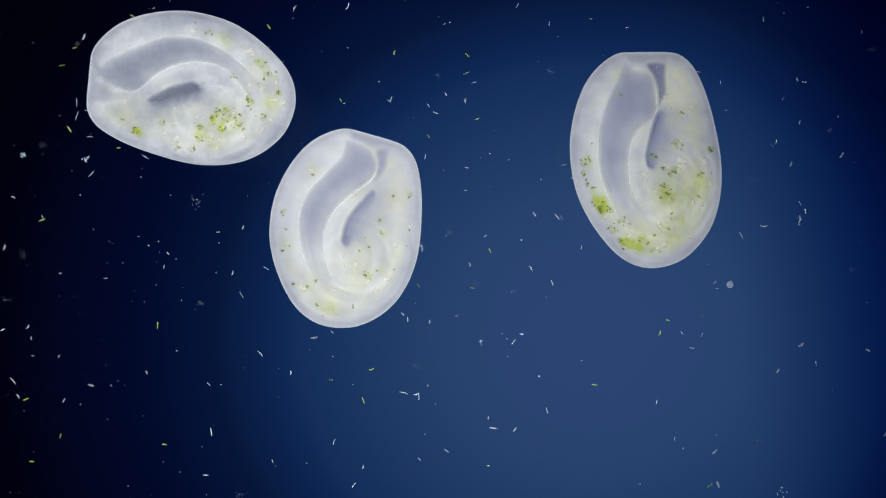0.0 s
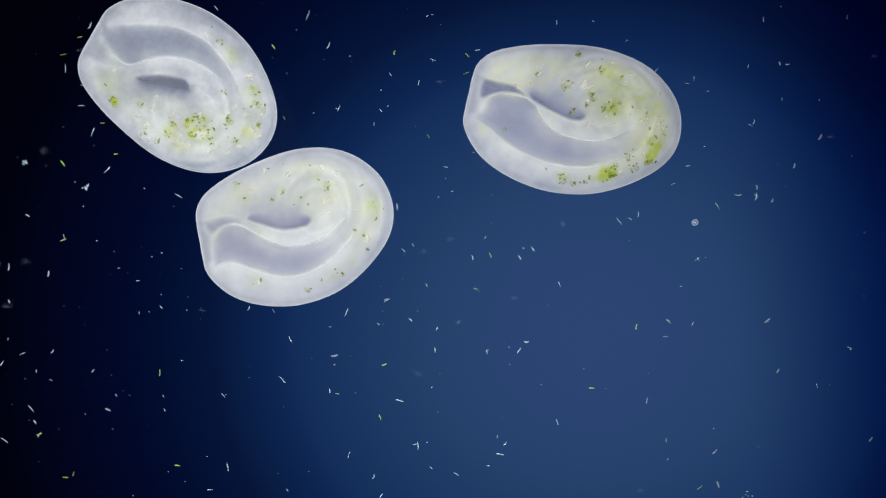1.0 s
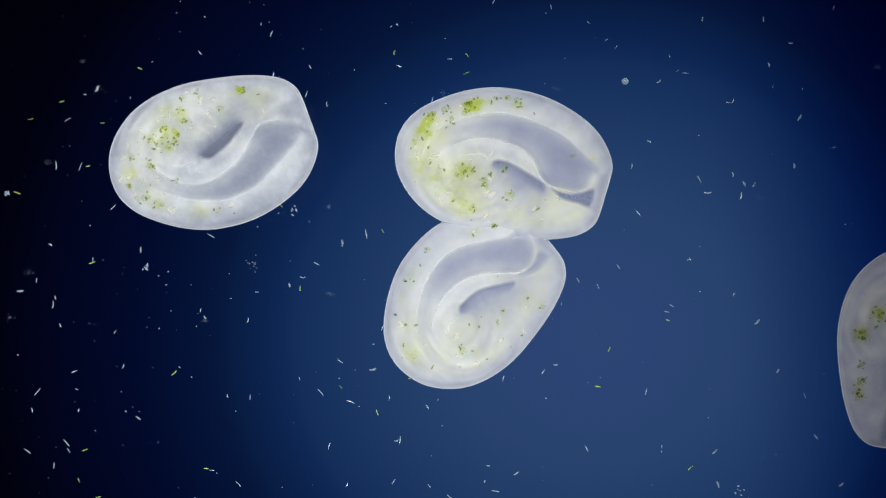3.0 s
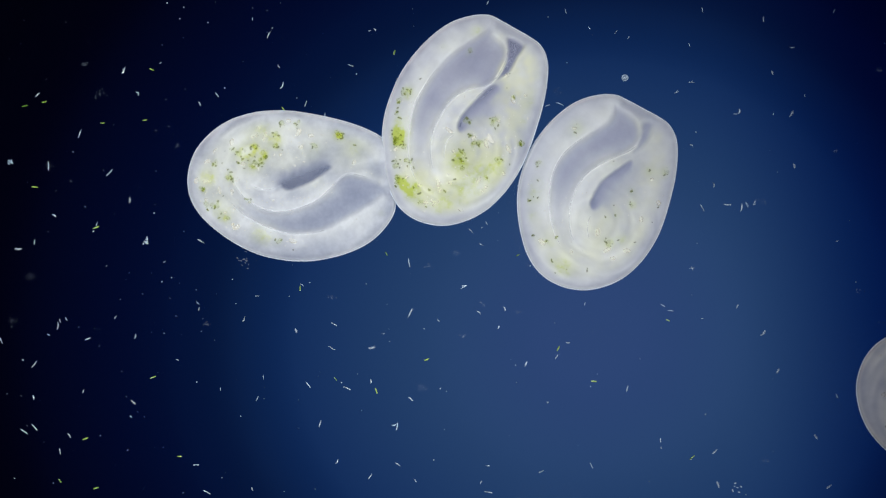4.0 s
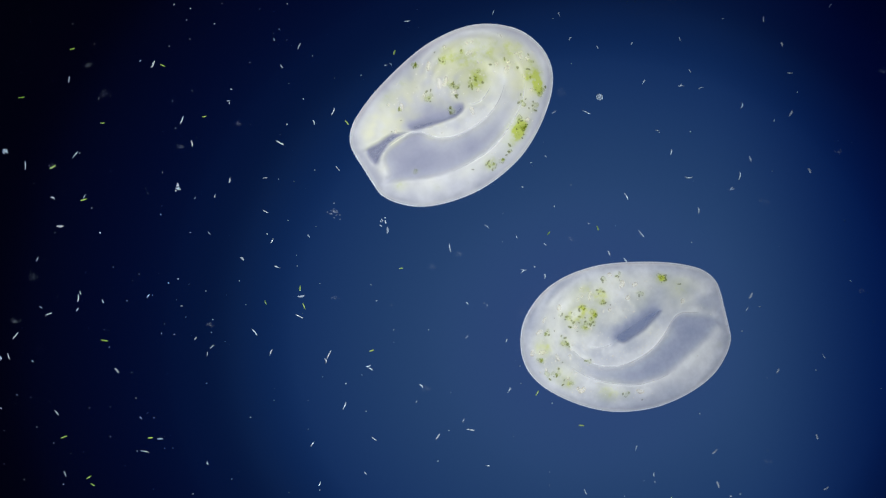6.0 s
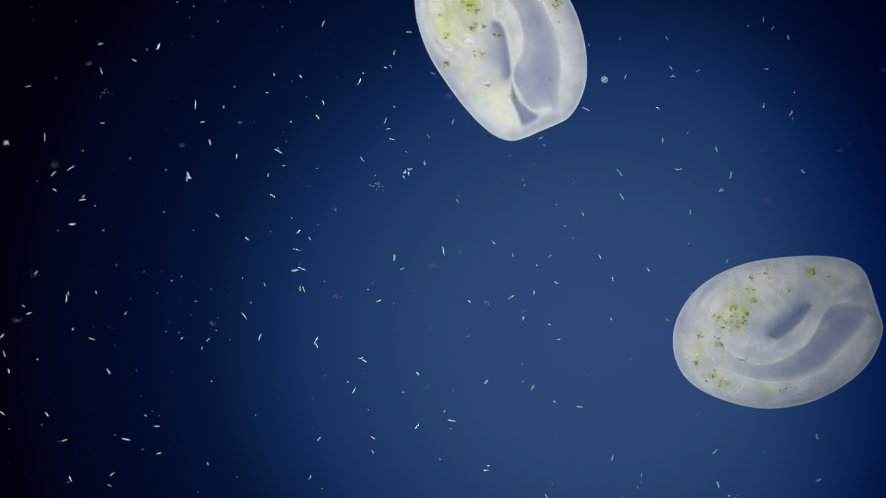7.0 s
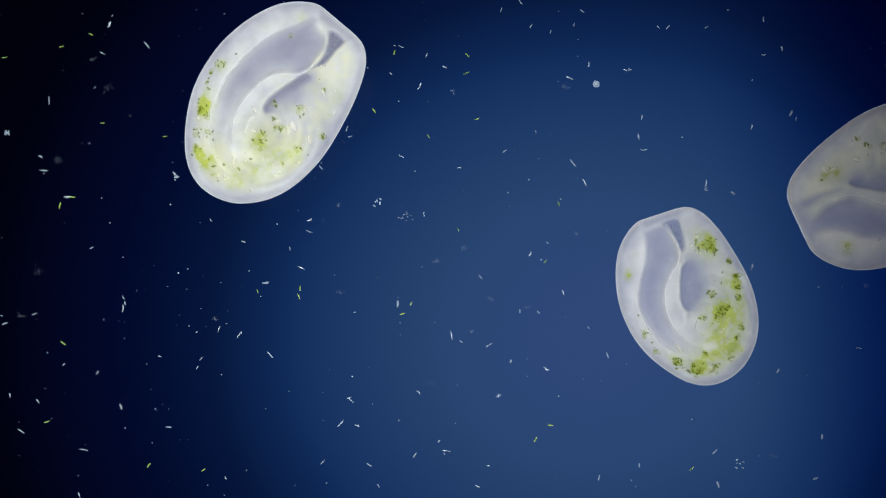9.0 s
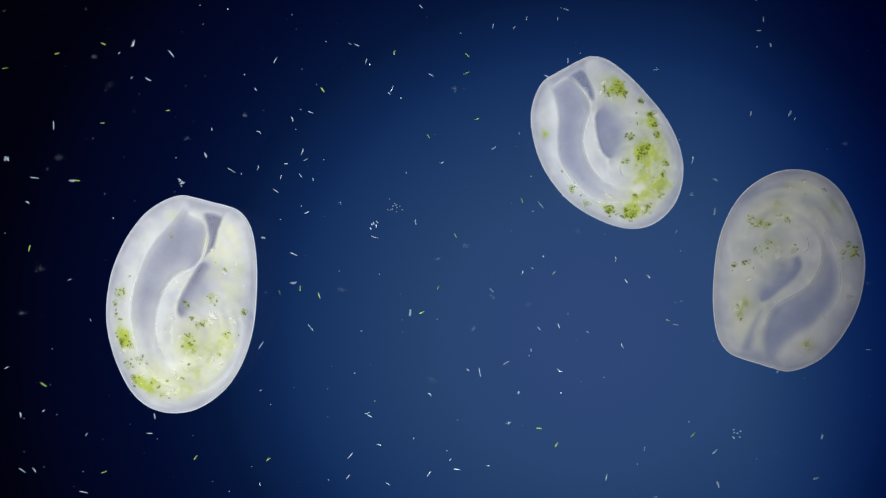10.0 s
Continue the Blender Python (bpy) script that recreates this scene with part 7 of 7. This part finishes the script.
    drift("white", 159, (0, 24, 349), (0.5, 39, 359), (1, 49, 381), (1.5, 57, 413), (2, 69, 437), (2.5, 82, 444), (4, 96, 381), (4.5, 102, 363), (5, 106, 354), (5.5, 106, 350), (6, 94, 350), (7.5, 104, 331), (8, 147, 348), (8.5, 133, 331), (9, 72, 277), (9.5, 41, 344), (10, 49, 358), turn=((9, 150),))
    drift("clump", 160, (0, 40, 277), (0.5, 44, 279), (1, 43, 290), (1.5, 31, 318), (2, 19, 345), (2.5, 11, 358), (4, 17, 289), (4.5, 22, 276), (5, 24, 271), (5.5, 23, 269), (6, 8, 270), (7.5, 14, 248), (8, 38, 242), (8.5, 37, 220), (9, 11, 237), (9.5, -2, 247), (10, 10, 283))
    drift("dim", 161, (0, 1483, 207), (0.5, 1466, 192), (1, 1450, 177), (1.5, 1437, 166), (2, 1426, 159), (2.5, 1419, 155), (4, 1424, 169), (4.5, 1422, 172), (5, 1417, 172), (5.5, 1413, 169), (6, 1411, 163), (7.5, 1398, 164), (8, 1387, 168), (8.5, 1375, 164), (9, 1331, 142), (9.5, 1318, 96), (10, 1340, 83))
    drift("faint", 162, (0, 161, 682), (0.5, 175, 705), (1, 191, 725), (1.5, 212, 738), (2, 231, 747), (2.5, 245, 746), (4, 236, 712), (4.5, 226, 693), (5, 218, 676), (5.5, 213, 664), (6, 207, 656), (7.5, 186, 661), (8, 182, 667), (8.5, 181, 680), (9, 214, 720), (9.5, 248, 749), (10, 274, 737))
    drift("dim", 163, (0, 808, -30), (0.5, 796, -37), (1, 785, -43), (1.5, 772, -41), (2, 758, -35), (2.5, 744, -30), (4, 706, -19), (4.5, 686, 3), (5, 685, 25), (5.5, 701, 37), (6, 720, 38), (7.5, 727, 74), (8, 735, 86), (8.5, 732, 86), (9, 710, 83), (9.5, 666, 78), (10, 631, 80))
    drift("cell", 164, (0, 1292, 504), (0.5, 1262, 484), (1, 1230, 394), (1.5, 1147, 309), (2, 1133, 225), (2.5, 1107, 159), (4, 1106, 138), (4.5, 1110, 148), (5, 1036, 172), (5.5, 1041, 170), (6, 1061, 172), (7.5, 1070, 130), (8, 1060, 132), (8.5, 1058, 144), (9, 1055, 149), (9.5, 1044, 150), (10, 1036, 160))
    drift("dim", 165, (0, 1225, 384), (0.5, 1209, 357), (1, 1191, 326), (1.5, 1188, 260), (2, 1164, 201), (2.5, 1159, 142), (4, 1197, 163), (4.5, 1204, 177), (5, 1195, 183), (5.5, 1184, 179), (6, 1139, 145), (7.5, 1098, 134), (8, 1076, 129), (8.5, 1059, 122), (9, 1042, 114), (9.5, 1024, 109), (10, 1005, 107))
    drift("dim", 166, (0, 822, 178), (0.5, 767, 141), (1, 766, 107), (1.5, 747, 84), (2, 730, 75), (2.5, 717, 43), (4, 664, 53), (4.5, 645, 72), (5, 647, 95), (5.5, 666, 110), (6, 692, 114), (7.5, 692, 125), (8, 747, 188), (8.5, 753, 174), (9, 692, 131), (9.5, 716, 153), (10, 689, 166))
    drift("dim", 167, (0, 689, 179), (0.5, 637, 185), (1, 597, 193), (1.5, 577, 194), (2, 534, 198), (2.5, 534, 194), (4, 530, 214), (4.5, 542, 225), (5, 571, 236), (5.5, 608, 243), (6, 647, 237), (7.5, 696, 228), (8, 703, 243), (8.5, 677, 212), (9, 620, 242), (9.5, 553, 280), (10, 541, 283))
    drift("dim", 168, (0, 752, 280), (0.5, 706, 265), (1, 686, 188), (1.5, 648, 207), (2, 605, 205), (2.5, 586, 185), (4, 576, 207), (4.5, 586, 222), (5, 616, 240), (5.5, 653, 251), (6, 692, 246), (7.5, 763, 328), (8, 764, 356), (8.5, 757, 373), (9, 751, 382), (9.5, 745, 390), (10, 736, 396))
    drift("dim", 169, (0, 1295, 499), (0.5, 1265, 479), (1, 1236, 459), (1.5, 1211, 446), (2, 1204, 443), (2.5, 1213, 450), (4, 1225, 475), (4.5, 1225, 482), (5, 1227, 484), (5.5, 1239, 536), (6, 1243, 539), (7.5, 1219, 514), (8, 1227, 534), (8.5, 1221, 532), (9, 1212, 526), (9.5, 1202, 520), (10, 1149, 490))
    drift("white", 170, (0, 946, 380), (0.5, 922, 400), (1, 943, 441), (1.5, 977, 461), (2, 1037, 473), (2.5, 1086, 476), (4, 1099, 460), (4.5, 1103, 456), (5, 1107, 455), (5.5, 1109, 456), (6, 1107, 461), (7.5, 1161, 481), (8, 1149, 470), (8.5, 1141, 469), (9, 1128, 470), (9.5, 1075, 544), (10, 1108, 498), turn=((1, 125),))
    drift("dim", 171, (0, 864, 740), (0.5, 885, 758), (1, 880, 773), (1.5, 893, 798), (2, 893, 833), (2.5, 874, 848), (4, 851, 854), (4.5, 856, 782), (5, 861, 781), (5.5, 841, 770), (6, 820, 744), (7.5, 776, 727), (8, 772, 740), (8.5, 771, 758), (9, 777, 781), (9.5, 787, 801), (10, 797, 814))
    drift("dim", 172, (0, 1416, 387), (0.5, 1378, 366), (1, 1339, 346), (1.5, 1320, 325), (2, 1308, 317), (2.5, 1312, 311), (4, 1322, 361), (4.5, 1322, 360), (5, 1326, 315), (5.5, 1328, 309), (6, 1328, 280), (7.5, 1220, 262), (8, 1188, 254), (8.5, 1174, 231), (9, 1130, 240), (9.5, 1148, 221), (10, 1127, 212))
    drift("dim", 173, (0, 787, 43), (0.5, 771, 35), (1, 756, 29), (1.5, 741, 32), (2, 723, 39), (2.5, 707, 45), (4, 654, 55), (4.5, 635, 74), (5, 637, 97), (5.5, 656, 112), (6, 682, 116), (7.5, 682, 127), (8, 737, 190), (8.5, 781, 139), (9, 698, 81), (9.5, 654, 77), (10, 619, 78))
    drift("dim", 174, (0, 75, 384), (0.5, 95, 396), (1, 113, 419), (1.5, 134, 449), (2, 148, 495), (2.5, 157, 484), (4, 171, 397), (4.5, 169, 371), (5, 166, 355), (5.5, 157, 349), (6, 149, 348), (7.5, 147, 348), (8, 151, 400), (8.5, 149, 404), (9, 162, 439), (9.5, 162, 507), (10, 123, 495))
    drift("dim", 175, (0, 761, 570), (0.5, 763, 573), (1, 774, 582), (1.5, 792, 597), (2, 804, 615), (2.5, 803, 633), (4, 883, 579), (4.5, 907, 571), (5, 918, 586), (5.5, 910, 605), (6, 897, 603), (7.5, 937, 551), (8, 928, 573), (8.5, 913, 602), (9, 905, 640), (9.5, 914, 677), (10, 919, 695))
    drift("white", 176, (0, 149, 66), (0.5, 149, 54), (1, 160, 46), (1.5, 175, 60), (2, 178, 108), (2.5, 162, 162), (4, 219, 126), (4.5, 234, 107), (5, 244, 104), (5.5, 253, 104), (6, 271, 115), (7.5, 281, 61), (8, 264, 45), (8.5, 212, 31), (9, 194, 44), (9.5, 204, 63), (10, 236, 78), turn=((9, 60),))
    drift("white", 177, (0, -55, 446), (0.5, -28, 464), (1, -5, 487), (1.5, 17, 514), (2, 41, 534), (2.5, 90, 513), (4, 106, 568), (4.5, 133, 547), (5, 142, 525), (5.5, 144, 519), (6, 142, 519), (7.5, 113, 521), (8, 111, 527), (8.5, 107, 537), (9, 221, 537), (9.5, 243, 581), (10, 248, 612), turn=((9, 105),))
    drift("dim", 178, (0, 153, 196), (0.5, 123, 169), (1, 145, 151), (1.5, 146, 163), (2, 138, 199), (2.5, 133, 176), (4, 243, 164), (4.5, 289, 165), (5, 320, 175), (5.5, 354, 176), (6, 404, 179), (7.5, 482, 159), (8, 479, 168), (8.5, 478, 174), (9, 474, 189), (9.5, 466, 213), (10, 457, 233), turn=((5, 175),))
    drift("faint", 179, (0, -80, 440), (0.5, -53, 458), (1, -30, 481), (1.5, -8, 508), (2, 16, 528), (2.5, 37, 532), (4, 32, 441), (4.5, 66, 418), (5, 78, 412), (5.5, 98, 407), (6, 106, 401), (7.5, 138, 397), (8, 142, 406), (8.5, 140, 410), (9, 119, 349), (9.5, 108, 351), (10, 128, 320), turn=((5, 0),))
    drift("white", 180, (0, 736, 699), (0.5, 729, 754), (1, 735, 787), (1.5, 764, 832), (2, 770, 849), (2.5, 713, 813), (4, 698, 753), (4.5, 738, 741), (5, 704, 749), (5.5, 669, 706), (6, 652, 649), (7.5, 631, 634), (8, 619, 673), (8.5, 614, 688), (9, 618, 705), (9.5, 632, 721), (10, 650, 732), turn=((5, 15),))
    drift("dim", 181, (0, 1414, 395), (0.5, 1389, 375), (1, 1367, 354), (1.5, 1349, 336), (2, 1338, 324), (2.5, 1334, 319), (4, 1335, 359), (4.5, 1325, 366), (5, 1315, 362), (5.5, 1305, 346), (6, 1294, 334), (7.5, 1266, 337), (8, 1259, 334), (8.5, 1263, 345), (9, 1249, 334), (9.5, 1233, 315), (10, 1223, 343))
    drift("dim", 182, (0, 257, 277), (0.5, 265, 288), (1, 316, 346), (1.5, 328, 373), (2, 352, 392), (2.5, 379, 406), (4, 355, 426), (4.5, 384, 331), (5, 444, 299), (5.5, 453, 277), (6, 495, 253), (7.5, 485, 274), (8, 455, 289), (8.5, 421, 306), (9, 425, 315), (9.5, 430, 323), (10, 427, 308))
    drift("dim", 183, (0, 674, 522), (0.5, 673, 522), (1, 683, 530), (1.5, 705, 543), (2, 722, 556), (2.5, 726, 565), (4, 820, 506), (4.5, 875, 465), (5, 897, 455), (5.5, 901, 454), (6, 925, 478), (7.5, 980, 606), (8, 975, 614), (8.5, 965, 628), (9, 965, 652), (9.5, 982, 662), (10, 989, 655))
    drift("dim", 184, (0, 851, 606), (0.5, 852, 612), (1, 862, 623), (1.5, 876, 640), (2, 884, 661), (2.5, 883, 679), (4, 931, 645), (4.5, 945, 648), (5, 946, 673), (5.5, 927, 695), (6, 902, 691), (7.5, 853, 668), (8, 868, 662), (8.5, 877, 674), (9, 882, 701), (9.5, 893, 732), (10, 900, 749))
    drift("dim", 185, (0, 1285, 196), (0.5, 1256, 176), (1, 1253, 162), (1.5, 1233, 156), (2, 1210, 144), (2.5, 1193, 123), (4, 1224, 145), (4.5, 1230, 158), (5, 1222, 165), (5.5, 1211, 161), (6, 1205, 151), (7.5, 1168, 132), (8, 1139, 135), (8.5, 1132, 135), (9, 1113, 123), (9.5, 1092, 112), (10, 1162, 122))
    drift("white", 186, (0, 591, 782), (0.5, 596, 789), (1, 617, 805), (1.5, 642, 836), (2, 651, 822), (2.5, 609, 809), (4, 566, 750), (4.5, 539, 745), (5, 502, 722), (5.5, 488, 657), (6, 479, 624), (7.5, 456, 593), (8, 460, 609), (8.5, 452, 616), (9, 387, 583), (9.5, 397, 591), (10, 426, 601), turn=((1, 70),))
    for k, (ob, dx, dy) in enumerate(zip([*CLOUDS, WISPS], (60, 90, 40, -50, 30), (70, 60, 50, -40, 40))):
        walk(ob, [(0.0, pose(0, 0, 0)), (5.0, pose(dx * STEP / 2, -dy * STEP, 0)), (10.0, pose(dx * STEP, -dy * STEP * 0.6, 0))])


motions()
